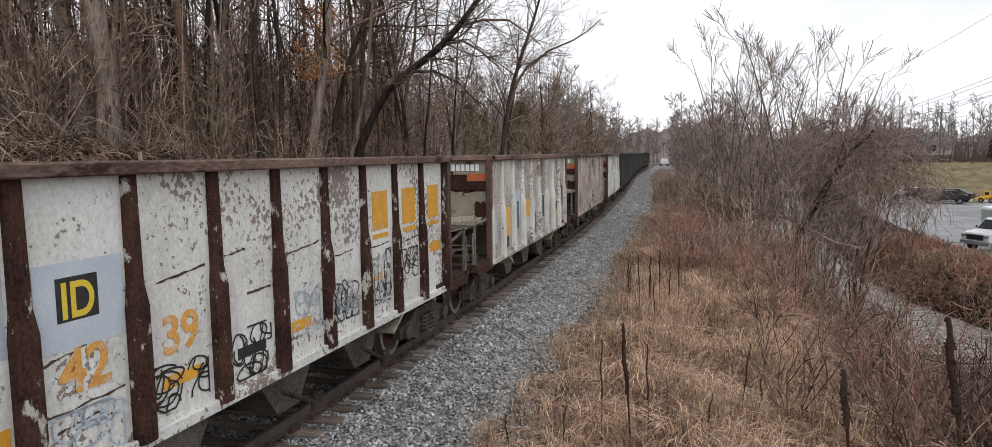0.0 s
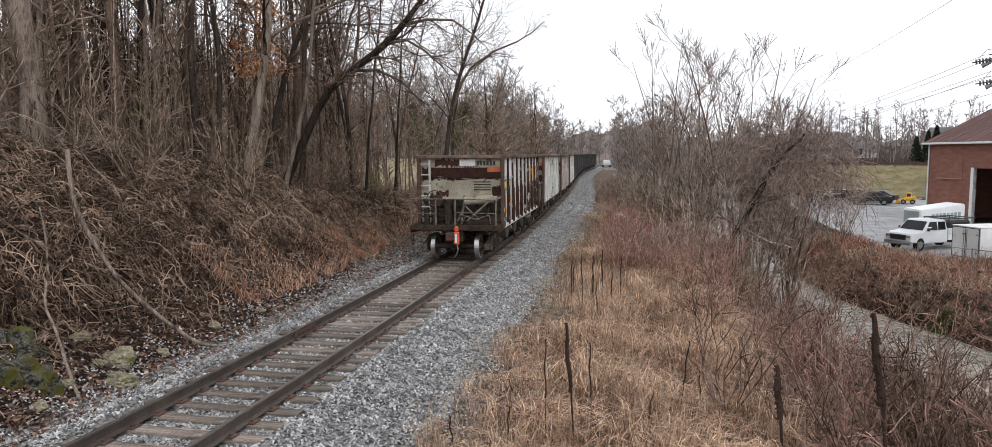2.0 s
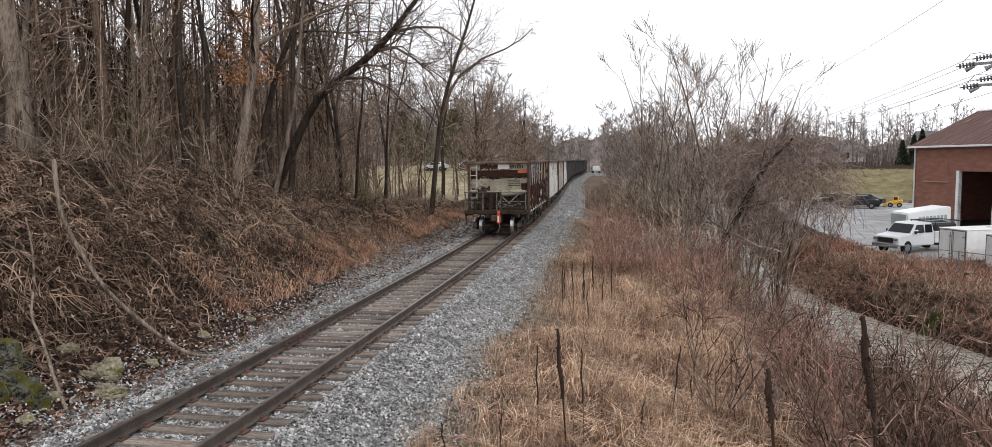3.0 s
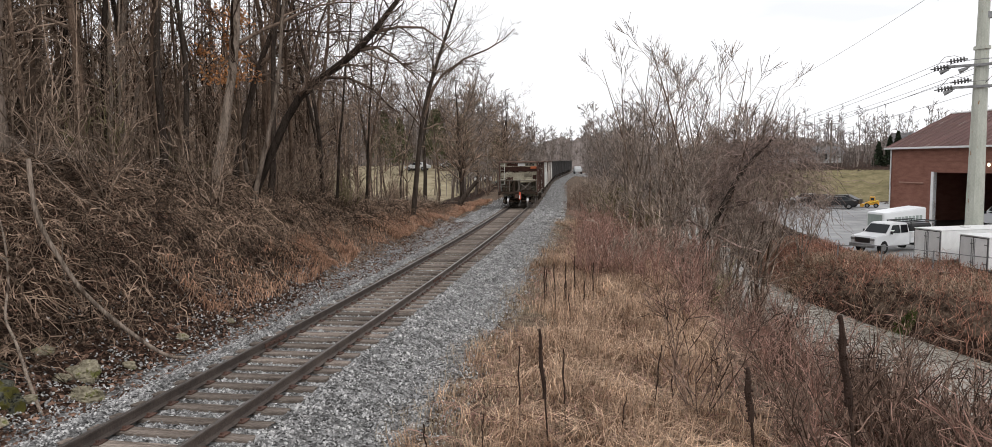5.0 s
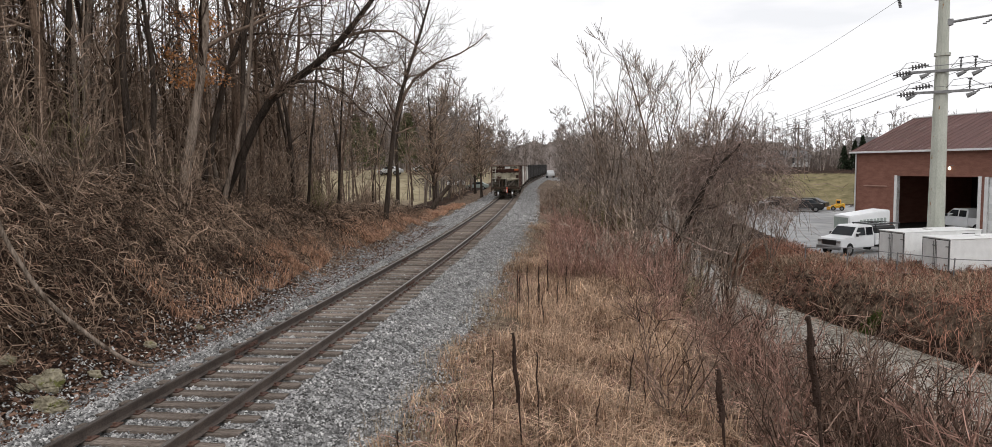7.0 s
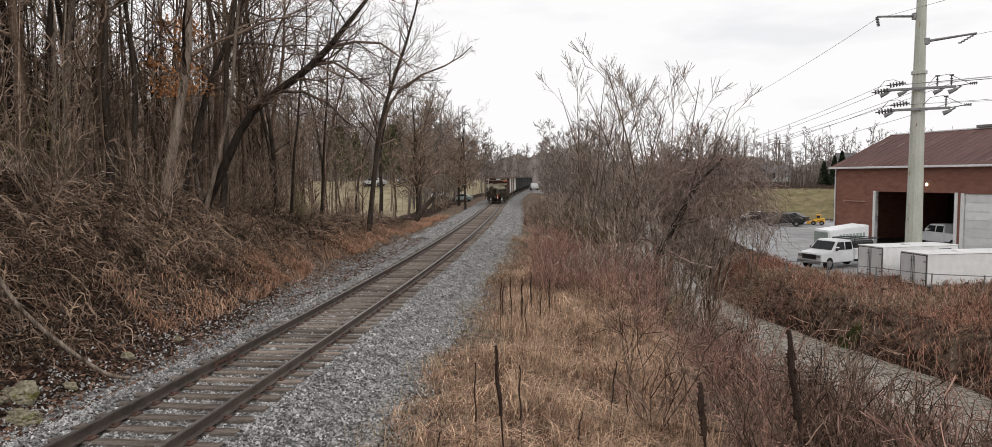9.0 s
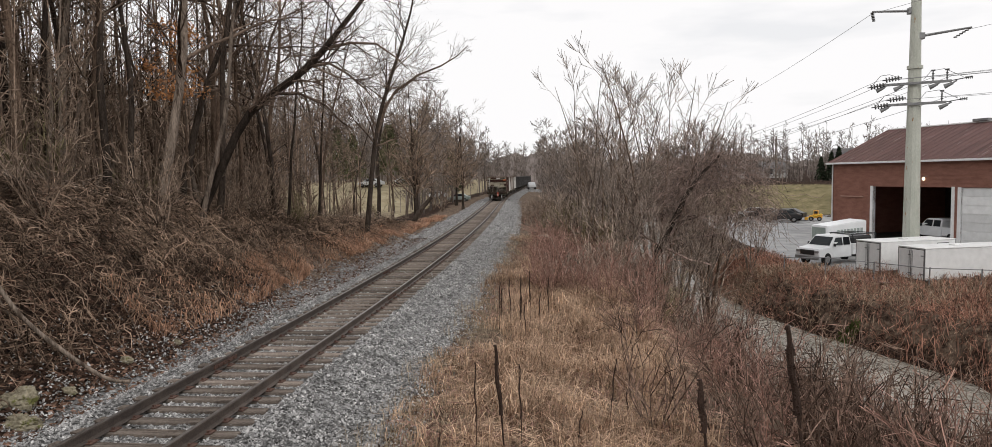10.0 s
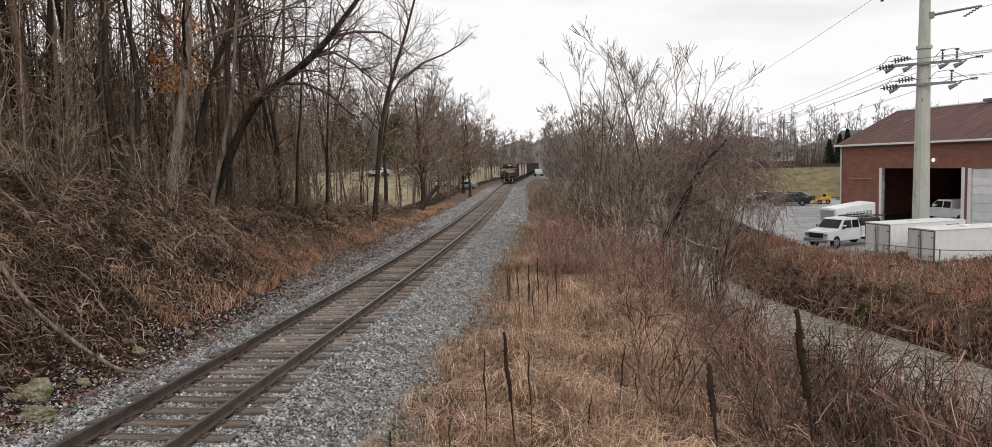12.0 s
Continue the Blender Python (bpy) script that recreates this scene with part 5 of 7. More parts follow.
def build_single_trees():
    # the big tree that leans over the line
    rng = np.random.default_rng(5)
    P = np.array([[(-7.6, 24.0, 1.9), (-7.3, 24.0, 2.67), (-6.66, 24.0, 3.9), (-6.03, 24.0, 5.12), (-5.45, 24.0, 5.92), (-4.59, 24.0, 6.57), (-3.86, 24.0, 7.02), (-3.21, 24.0, 7.51),
                   (-2.66, 24.0, 8.04), (-2.17, 24.0, 8.59), (-1.64, 24.1, 9.26), (-1.1, 24.1, 9.9), (-0.5, 24.2, 10.6)]])
    R = np.array([[0.22, 0.165, 0.15, 0.14, 0.135, 0.13, 0.13, 0.125, 0.11, 0.095, 0.075, 0.055, 0.03]])
    arm = np.array([[(-3.3, 24.0, 7.45), (-2.46, 23.9, 7.52), (-1.79, 23.8, 7.13), (-1.14, 23.7, 6.57), (-0.82, 23.6, 6.2)],
                    [(-4.6, 24.0, 6.55), (-3.5, 23.7, 6.5), (-2.5, 23.5, 6.05), (-1.9, 23.4, 5.45), (-1.5, 23.3, 5.2)],
                    [(-2.66, 24.0, 8.04), (-1.8, 24.2, 8.25), (-0.9, 24.3, 8.2), (-0.2, 24.4, 7.7), (0.2, 24.4, 7.3)],
                    [(-5.45, 24.0, 5.92), (-5.0, 24.2, 7.2), (-4.8, 24.4, 8.5), (-4.3, 24.6, 9.8), (-4.1, 24.7, 11.0)]])
    Ra = np.repeat(np.array([[0.06, 0.05, 0.04, 0.028, 0.016]]), 4, 0)
    lean = thing("tree", "big dark bare tree leaning out over the track", "tree")
    v, f = tubes(P, R, 9)
    put("trunk", mesh_of("trunk", v, f, True), M_DARKBARK, lean)
    P1, R1 = sprout(P, R, 22, 0.3, 1.0, 55, 3.2, 8, 0.05, 0.2, rng, 0.34, 0.2)
    Q1, S1 = sprout(arm, Ra, 9, 0.15, 1.0, 50, 1.6, 8, 0.02, 0.2, rng, 0.5, 0.3)
    P1, R1 = np.concatenate([P1, Q1]), np.concatenate([R1, S1])
    P2, R2 = sprout(P1, R1, 6, 0.2, 1.0, 45, 1.5, 5, 0.03, 0.2, rng, 0.6, 0.35)
    P3, R3 = sprout(P2, R2, 6, 0.15, 1.0, 42, 0.75, 4, 0.02, 0.2, rng, 0.65, 0.5)
    v, f = merged([tubes(arm, Ra, 6), tubes(P1, R1, 5), tubes(P2, R2, 3), tubes(P3, R3, 2)])
    put("crown", mesh_of("crown", v, f, True), M_CROWNTWIG, lean, "bare twigs")
    # the forked tree at the wood's corner, one long limb reaching over the line
    P = np.array([[(-6.45, 40, -0.4), (-6.38, 40, 0.4), (-6.06, 40, 3.33), (-5.76, 40, 5.69), (-5.3, 40, 7.66), (-4.62, 40, 9.6), (-4.04, 40, 11.16), (-3.49, 40, 12.89), (-3.18, 40, 14.3)]])
    R = np.array([[0.20, 0.16, 0.14, 0.125, 0.11, 0.09, 0.075, 0.055, 0.035]])
    limb = np.array([[(-5.59, 40, 6.16), (-5.08, 40, 7.6), (-4.52, 40, 8.45), (-3.11, 40, 9.38), (-1.78, 40, 9.85), (-0.85, 40, 10.36), (-0.22, 40, 10.92)]])
    Rl = np.array([[0.095, 0.085, 0.075, 0.06, 0.045, 0.032, 0.02]])
    low = np.array([[(-5.78, 40, 5.4), (-5.3, 40, 5.5), (-4.9, 40, 5.7), (-4.5, 40, 5.8), (-4.14, 40, 5.96), (-3.8, 40, 6.1), (-3.57, 40, 6.15)]])
    fork = thing("tree", "bare tree with a long limb reaching over the track", "tree")
    v, f = tubes(P, R, 9)
    put("trunk", mesh_of("trunk", v, f, True), M_DARKBARK, fork)
    a = [tubes(limb, Rl, 6), tubes(low, Rl * 0.6, 6)]
    for q, r, n, L in ((P, R, 20, 3.8), (limb, Rl, 11, 2.0), (low, Rl * 0.6, 5, 1.0)):
        P1, R1 = sprout(q, r, n, 0.3, 1.0, 48, L, 6, 0.07, 0.16, rng, 0.45, 0.25)
        P2, R2 = sprout(P1, R1, 5, 0.2, 1.0, 40, L * 0.42, 5, 0.04, 0.14, rng, 0.6, 0.35)
        P3, R3 = sprout(P2, R2, 4, 0.15, 1.0, 40, L * 0.22, 4, 0.03, 0.16, rng, 0.65, 0.5)
        a += [tubes(P1, R1, 5), tubes(P2, R2, 3), tubes(P3, R3, 2)]
    v, f = merged(a)
    put("crown", mesh_of("crown", v, f, True), M_CROWNTWIG, fork, "bare twigs")
    # rounded bare trees farther along the left of the line
    mesh = tree_meshes(300, 13.5, 0.20, (0.03, 0), 0.2, 24, 0.38, 7, 46, 0.08, fine=2.2)
    for x, y, s in ((-8.8, 62, 0.95), (-12.5, 78, 0.9), (-9.0, 88, 0.9), (-12, 100, 1.0)):
        t = tree((mesh[0], mesh[1]), M_DARKBARK, M_TWIG, "round-crowned bare tree beside the railway line", "tree", "", spot(x, y, x * 50))
        t.scale = (s, s, s)
    # trees on the stream bank: several stems each, twiggy and overgrown
    kinds = [tree_meshes(320 + i, h, 0.10, (0.02, 0), 0.28, 9, 0.25, 4, 33, 0.05, 0.035, st, sp, crook=0.06, least=0.0066, tip=0.26)
             for i, (h, st, sp) in enumerate(((10.4, 4, 0.15), (9.6, 4, 0.20), (7.5, 5, 0.30), (10.6, 3, 0.11)))]
    for x, y, k, s, rz in ((6.7, 34.5, 0, 0.98, 20), (8.6, 35.5, 3, 0.92, 80), (9.9, 33.5, 1, 0.92, 235), (7.6, 40, 1, 1.0, 200), (10.8, 38.5, 0, 0.92, 300), (9.2, 45, 3, 0.9, 10),
                           (11.6, 35.0, 2, 1.05, 60), (8.2, 30.5, 2, 0.75, 110), (10.2, 29.5, 2, 0.8, 250), (12.3, 44, 1, 0.9, 33), (6.6, 52, 0, 0.9, 77), (9.5, 56, 1, 1.0, 99),
                           (12.5, 55, 3, 0.9, 180), (5.2, 64, 1, 0.9, 12), (8.4, 70, 0, 1.0, 230), (11.5, 78, 3, 1.0, 45), (4.0, 82, 2, 1.2, 75), (6.5, 95, 0, 1.0, 160),
                           (3.0, 108, 1, 1.0, 290), (12.8, 36.5, 3, 0.88, 15), (13.6, 39.5, 1, 0.95, 222), (11.0, 31.5, 1, 0.72, 95), (14.8, 47.5, 2, 0.8, 5), (16.8, 45, 2, 0.62, 50), (15.7, 52, 1, 0.7, 350), (18.3, 49, 2, 0.55, 20)):
        t = tree((kinds[k][0], kinds[k][1]), M_BARK if k % 2 else M_PALEBARK, M_BANKCROWN, "many-stemmed bare tree on the stream bank", "tree", "trees on the stream bank", spot(x - 0.5, y, rz, 0.1))
        if 32 < y < 50 and k != 2:
            s = ((8.9 if x < 12.4 else 6.0) * (0.9 + 0.2 * s - 0.1) - float(ground_z(x, y))) / (10.4, 9.6, 7.5, 10.6)[k]
        t.scale = (s, s, s)
    # leaning dead trunk draped with vines
    P = np.array([[(8.6, 31.0, -2.6), (8.9, 31.0, -1.2), (9.3, 31.0, 0.03), (9.66, 31.0, 0.85), (10.24, 31.0, 1.92), (10.59, 31.0, 2.72), (11.2, 31.1, 3.5), (12.0, 31.3, 4.3)]])
    R = np.array([[0.20, 0.17, 0.15, 0.14, 0.12, 0.10, 0.08, 0.05]])
    dead = thing("tree", "leaning dead tree draped with dry vines", "tree")
    v, f = tubes(P, R, 8)
    put("trunk", mesh_of("trunk", v, f, True), M_DARKBARK, dead)
    # a tangle of dry vines slung over it and its neighbours
    n = 1300
    a, rr = rng.uniform(0, 6.28, n), rng.uniform(0, 1, n) ** 0.6
    b = np.stack([11.7 + 2.4 * rr * np.cos(a), 31.9 + 1.6 * rr * np.sin(a), 4.3 - 2.3 * rr ** 2 + rng.normal(0, 0.7, n)], -1)
    d = rng.normal(0, 1, (n, 3)) * [1, 0.8, 0.8] + np.stack([np.cos(a) * rr, np.sin(a) * rr, -0.35 - 0 * a], -1)
    d /= np.linalg.norm(d, axis=1, keepdims=True)
    V = np.empty((n, 9, 3))
    V[:, 0] = b
    hop = rng.uniform(0.10, 0.36, (n, 1))
    for k in range(1, 9):
        d = d + rng.normal(0, 0.34, (n, 3)) - [0, 0, 0.09]
        d /= np.linalg.norm(d, axis=1, keepdims=True)
        V[:, k] = V[:, k - 1] + d * hop
    v, f = tubes(V, np.repeat(rng.uniform(0.004, 0.010, (n, 1)), 9, 1), 3)
    put("vines", mesh_of("vines", v, f), M_VINE, dead, "hanging dry vines")
    P1, R1 = sprout(P, R, 12, 0.3, 1.0, 60, 2.6, 6, 0.02, 0.2, rng, 0.5, 0.3)
    P2, R2 = sprout(P1, R1, 6, 0.2, 1.0, 45, 1.1, 5, 0.0, 0.2, rng, 0.6, 0.4)
    v, f = merged([tubes(P1, R1, 4), tubes(P2, R2, 3)])
    put("crown", mesh_of("crown", v, f), M_VINE, dead, "crooked dead boughs")
    # small tree that still holds its russet leaves
    mesh = tree_meshes(360, 8.5, 0.08, (0.10, -0.02), 0.35, 12, 0.28, 4, 50, 0.02)
    oak = tree(mesh, M_BARK, M_TWIG, "young tree still holding russet dead leaves", "tree", "", spot(-9.2, 26.0, 0))
    co = np.empty(len(mesh[1].vertices) * 3, np.float32)
    mesh[1].vertices.foreach_get("co", co)
    co = co.reshape(-1, 3)
    co = co[(co[:, 2] > 4.5)]
    co = co[co[:, 2] < 7.6]
    p = co[rng.integers(0, len(co), 1500)] + rng.normal(0, 0.08, (1500, 3))
    put("dead_leaves", leaf_cards(p, 0.065, rng), M_LEAF, oak, "russet dead leaves")


def leaf_cards(p, size, rng, flat=1.0):
    """Small folded leaves at the points p."""
    n = len(p)
    a = rng.normal(0, 1, (n, 3)) * [1, 1, flat]
    a /= np.linalg.norm(a, axis=1, keepdims=True)
    b = np.cross(a, rng.normal(0, 1, (n, 3)))
    b /= np.linalg.norm(b, axis=1, keepdims=True)
    c = np.cross(a, b)
    s = size * rng.uniform(0.6, 1.5, (n, 1))
    V = np.stack([p - a * s, p + b * s * 0.5 + c * s * 0.2, p + a * s, p - b * s * 0.5 + c * s * 0.2], 1).reshape(-1, 3)
    i = 4 * np.arange(n)[:, None]
    return mesh_of("leaves", V, np.concatenate([i + [0, 1, 2], i + [0, 2, 3]]))


def arcs(x, y, length, height, heading, k, rng, sag=1.0, wob=0.05, lift=0.0):
    """Arching canes rooted on the ground at x, y."""
    n = len(x)
    q = np.linspace(0, 1, k)[None]
    dx, dy = np.cos(heading)[:, None] * length[:, None] * q, np.sin(heading)[:, None] * length[:, None] * q
    X, Y = x[:, None] + dx, y[:, None] + dy
    X = X + np.cumsum(rng.normal(0, wob, (n, k)), 1) * (q > 0)
    Y = Y + np.cumsum(rng.normal(0, wob, (n, k)), 1) * (q > 0)
    z0 = ground_z(X[:, 0], Y[:, 0])
    zg = ground_z(X[:, -1], Y[:, -1])
    Z = z0[:, None] * (1 - q) + np.maximum(zg, z0 - 1.5)[:, None] * q + height[:, None] * 4 * q * (1 - q * sag) + lift
    return np.stack([X, Y, Z + rng.normal(0, wob * 0.4, (n, k))], -1)


def build_undergrowth():
    rng = np.random.default_rng(21)
    # bramble canes over the cutting side
    n = 28000
    y = 5 + 55 * rng.uniform(0, 1, n) ** 1.6
    u = -(3.6 + 0.9 * step(12, 30, y) + 7.0 * rng.uniform(0, 1, n) ** 0.9)
    x = u + track_x(y)
    P = arcs(x, y, rng.uniform(0.1, 0.9, n) ** 1.2, rng.uniform(0.02, 0.34, n), rng.uniform(0, 6.28, n), 6, rng, 0.95, 0.095)
    v, f = tubes(P, np.repeat(rng.uniform(0.0045, 0.0115, n)[:, None], 6, 1) * np.linspace(1, 0.6, 6), 2)
    tagged(put("brambles", mesh_of("brambles", v, f), M_BRAMBLE), "tangle of dry brown bramble canes over the bank", "brambles", kind="stuff")
    n = 3600
    y = 6 + 44 * rng.uniform(0, 1, n) ** 1.5
    u = -(3.9 + 0.9 * step(12, 30, y) + 6.0 * rng.uniform(0, 1, n) ** 0.8)
    P = arcs(u + track_x(y), y, rng.uniform(0.2, 1.1, n), rng.uniform(0.05, 0.4, n), rng.uniform(0, 6.28, n), 7, rng, 0.95, 0.12)
    v, f = tubes(P, np.repeat(rng.uniform(0.006, 0.014, n)[:, None], 7, 1) * np.linspace(1, 0.5, 7), 3)
    tagged(put("long_canes", mesh_of("long_canes", v, f, True), M_BRAMBLE), "long arching dry canes and fallen boughs on the bank", "brambles", kind="stuff")
    n = 2600
    y = 18 + 34 * rng.uniform(0, 1, n) ** 1.2
    u = -(5.0 + 4.5 * rng.uniform(0, 1, n))
    P = arcs(u + track_x(y), y, rng.uniform(0.4, 1.5, n), rng.uniform(0.1, 0.7, n), rng.uniform(0, 6.28, n), 7, rng, 0.92, 0.15)
    v, f = tubes(P, np.repeat(rng.uniform(0.009, 0.02, n)[:, None], 7, 1) * np.linspace(1, 0.5, 7), 3)
    tagged(put("brush", mesh_of("brush", v, f, True), M_BRAMBLE), "heap of dead brushwood along the crest of the bank", "brushwood", kind="stuff")
    # taller thicket along the crest
    n = 5200
    y = 6 + 60 * rng.uniform(0, 1, n) ** 1.5
    u = -(8.0 + 8.0 * rng.uniform(0, 1, n))
    x = u + track_x(y)
    P = arcs(x, y, rng.uniform(0.5, 2.0, n), rng.uniform(0.3, 0.9, n), rng.uniform(0, 6.28, n), 6, rng, 0.85, 0.16)
    v, f = tubes(P, np.repeat(rng.uniform(0.005, 0.011, n)[:, None], 6, 1) * np.linspace(1, 0.5, 6), 2)
    tagged(put("thicket", mesh_of("thicket", v, f), M_BANKTWIG), "grey-brown thicket of bare shoots along the crest", "thicket", kind="stuff")
    # dead leaves on the bank and by the track
    n = 30000
    y = 6 + 40 * rng.uniform(0, 1, n) ** 1.6
    u = -(1.9 + 8 * rng.uniform(0, 1, n) ** 1.4)
    x = u + track_x(y)
    keep = rng.uniform(0, 1, n) < np.interp(u, [-10, -2.6, -1.9], [1, 1, 0.25])
    x, y = x[keep], y[keep]
    p = np.stack([x, y, ground_z(x, y) + rng.uniform(0.0, 0.04, len(x))], -1)
    tagged(put("leaf_litter", leaf_cards(p, 0.055, rng, 0.35), M_LITTER), "fallen brown leaves on the bank", "leaves", kind="stuff")
    # dry grass on the berm
    n = 64000
    y = 6.5 + 40 * rng.uniform(0, 1, n) ** 1.8
    u = 3.15 + 5.2 * rng.uniform(0, 1, n)
    x = u + track_x(y)
    clump = noise2(x, y, 0.7, 5) * 0.6 + noise2(x, y, 2.3, 6) * 0.7
    keep = rng.uniform(-0.8, 0.8, n) < 1.35 * clump + 0.5 * step(3.6, 5.2, u) - 0.75 * step(4.9, 3.3, u) + 0.12 - 0.4 * step(7, 8.4, u)
    x, y, u, clump = x[keep], y[keep], u[keep], clump[keep]
    n = len(x)
    hd = noise2(x, y, 0.6, 8) * 3.0 + rng.normal(0, 1.2, n)
    L = rng.uniform(0.14, 0.66, n) ** 1.1 * (0.65 + 0.7 * step(3.2, 5.2, u)) * (1 + 0.3 * clump)
    build_blades("dry_grass", x, y, L, hd, rng, M_DRYGRASS, "long matted tan grass on the berm", 1.05, 0.0075)
    n = 20000
    y = 6.5 + 42 * rng.uniform(0, 1, n) ** 1.6
    u = 2.7 + 3.4 * rng.uniform(0, 1, n)
    x = u + track_x(y)
    keep = rng.uniform(0, 1, n) < np.interp(u + 0.5 * noise2(x, y, 0.8, 41), [2.8, 3.7], [0.03, 1])
    x, y, n = x[keep], y[keep], int(keep.sum())
    build_blades("straw", x, y, rng.uniform(0.12, 0.4, n), rng.uniform(0, 6.28, n), rng, M_STRAW, "short pale straw beside the ballast", 0.8, 0.004)
    n = 16000
    y = 7 + 34 * rng.uniform(0, 1, n) ** 1.5
    u = 3.7 + 7.3 * rng.uniform(0, 1, n)
    x = u + track_x(y)
    keep = rng.uniform(-0.6, 0.8, n) < noise2(x, y, 1.1, 61)
    x, y, n = x[keep], y[keep], int(keep.sum())
    P = arcs(x, y, rng.uniform(0.1, 0.7, n), rng.uniform(0.08, 0.32, n), rng.uniform(0, 6.28, n), 5, rng, 0.8, 0.04)
    v, f = tubes(P, np.full((n, 5), 0.005), 2)
    tagged(put("dead_stems", mesh_of("dead_stems", v, f), M_REDTWIG), "tangled red-brown dead stems among the grass", "dead stems", kind="stuff")
    # orange grass at the foot of the bank
    n = 34000
    y = 15 + 57 * rng.uniform(0, 1, n) ** 1.3
    u = -(3.3 + 0.7 * step(17, 30, y) + 1.45 * rng.uniform(0, 1, n) ** 1.3)
    x = u + track_x(y)
    keep = (rng.uniform(-0.8, 0.6, n) < noise2(x, y, 1.4, 12)) & (rng.uniform(0, 1, n) < 0.12 + 0.88 * step(14, 25, y))
    x, y = x[keep], y[keep]
    build_blades("bank_grass", x, y, rng.uniform(0.16, 0.5, len(x)), noise2(x, y, 0.9, 77) * 3 + rng.normal(0.2, 0.9, len(x)), rng, M_FOXGRASS, "tufts of orange-brown dry grass at the foot of the bank", 1.25, 0.008)
    # weeds beyond the stream
    n = 29000
    y = rng.uniform(20, 52, n)
    c, w = creek(y)
    x = c + w + 0.2 + rng.uniform(0, 1, n) ** 0.9 * np.interp(y, [20, 34, 40, 42, 52], [14, 17, 14, 4.5, 4.0])
    q = np.linspace(0, 1, 4)[None]
    h = (0.15 + 0.85 * rng.uniform(0, 1, n) ** 2.2) * np.interp(y, [20, 35, 41, 52], [0.95, 0.85, 0.6, 0.7]) * (1 + 0.35 * noise2(x, y, 2.0, 4))
    P = np.stack([x[:, None] + rng.normal(0, 0.22, (n, 1)) * q, y[:, None] + rng.normal(0, 0.22, (n, 1)) * q, ground_z(x, y)[:, None] + h[:, None] * q], -1)
    P += rng.normal(0, 0.03, P.shape)
    tan = noise2(x, y, 2.4, 51) + rng.normal(0, 0.5, n) > 0.25
    for name, mat, sel, label in (("weeds", M_REDWEED, ~tan, "rank red-brown winter weeds on the far bank"), ("tan_weeds", M_TANWEED, tan, "pale tan winter weeds on the far bank")):
        Q = P[sel]
        P1, R1 = sprout(Q, np.full((len(Q), 4), 0.012), 2, 0.4, 1.0, 40, 0.24, 3, 0.1, 0.14, rng)
        v, f = merged([tubes(Q, np.full((len(Q), 4), 0.007), 2), tubes(P1, R1 + 0.002, 2)])
        tagged(put(name, mesh_of(name, v, f), mat), label, "weeds", kind="stuff")


def build_moss():
    rng = np.random.default_rng(9)
    n = 1500
    a, r = rng.uniform(0, 6.28, n), rng.uniform(0, 1, n) ** 0.5
    x, y = 17.75 + np.cos(a) * r * 0.8, 33.4 + np.sin(a) * r * 0.5
    build_blades("green_grass", x, y, rng.uniform(0.08, 0.26, n), rng.uniform(0, 6.28, n), rng, M_GREEN, "patch of fresh green grass by the water", 0.7, 0.012)


def build_blades(name, x, y, L, heading, rng, mat, label, lean, width):
    """Bent blades of grass, two faces each."""
    n = len(x)
    z = ground_z(x, y)
    dx, dy = np.cos(heading), np.sin(heading)
    ln = rng.uniform(0.3, 1.3, n) * lean
    wx, wy = -dy * width, dx * width
    p0 = np.stack([x, y, z - 0.02], -1)
    p1 = p0 + np.stack([dx * L * ln * 0.35, dy * L * ln * 0.35, L * 0.65], -1)
    p2 = p0 + np.stack([dx * L * ln * 1.25, dy * L * ln * 1.25, L * np.clip(1.05 - 0.55 * ln, 0.15, 1)], -1)
    w = np.stack([wx, wy, wx * 0], -1)
    V = np.stack([p0 - w, p0 + w, p1 + w * 0.8, p1 - w * 0.8, p2], 1).reshape(-1, 3)
    i = 5 * np.arange(n)[:, None]
    me = mesh_of(name, V, [i + [0, 1, 2, 3], i + [3, 2, 4]])
    tagged(put(name, me, mat), label, "grass", kind="stuff")


M_REDWEED = material("red_brown_weed_stalks", (0.15, 0.074, 0.054), (0.50, 0.275, 0.20), 1, 0.95, 0, 0, 8, vary=0.8, islands=True)
M_TANWEED = material("tan_weed_stalks", (0.18, 0.12, 0.086), (0.50, 0.375, 0.275), 1, 0.95, 0, 0, 8, vary=0.7, islands=True)
M_GREEN = material("fresh_green_grass", (0.055, 0.075, 0.02), (0.12, 0.15, 0.045), 1, 0.9, 0, 0, 6, vary=0.3, islands=True)
M_LITTER = material("brown_leaf_litter", (0.075, 0.042, 0.030), (0.27, 0.168, 0.122), 0.7, 0.95, 0, 0, 5, vary=0.6, islands=True)
M_FOXGRASS = material("orange_brown_grass", (0.27, 0.145, 0.095), (0.64, 0.405, 0.275), 0.6, 0.95, 0, 0, 4, vary=0.55, islands=True)


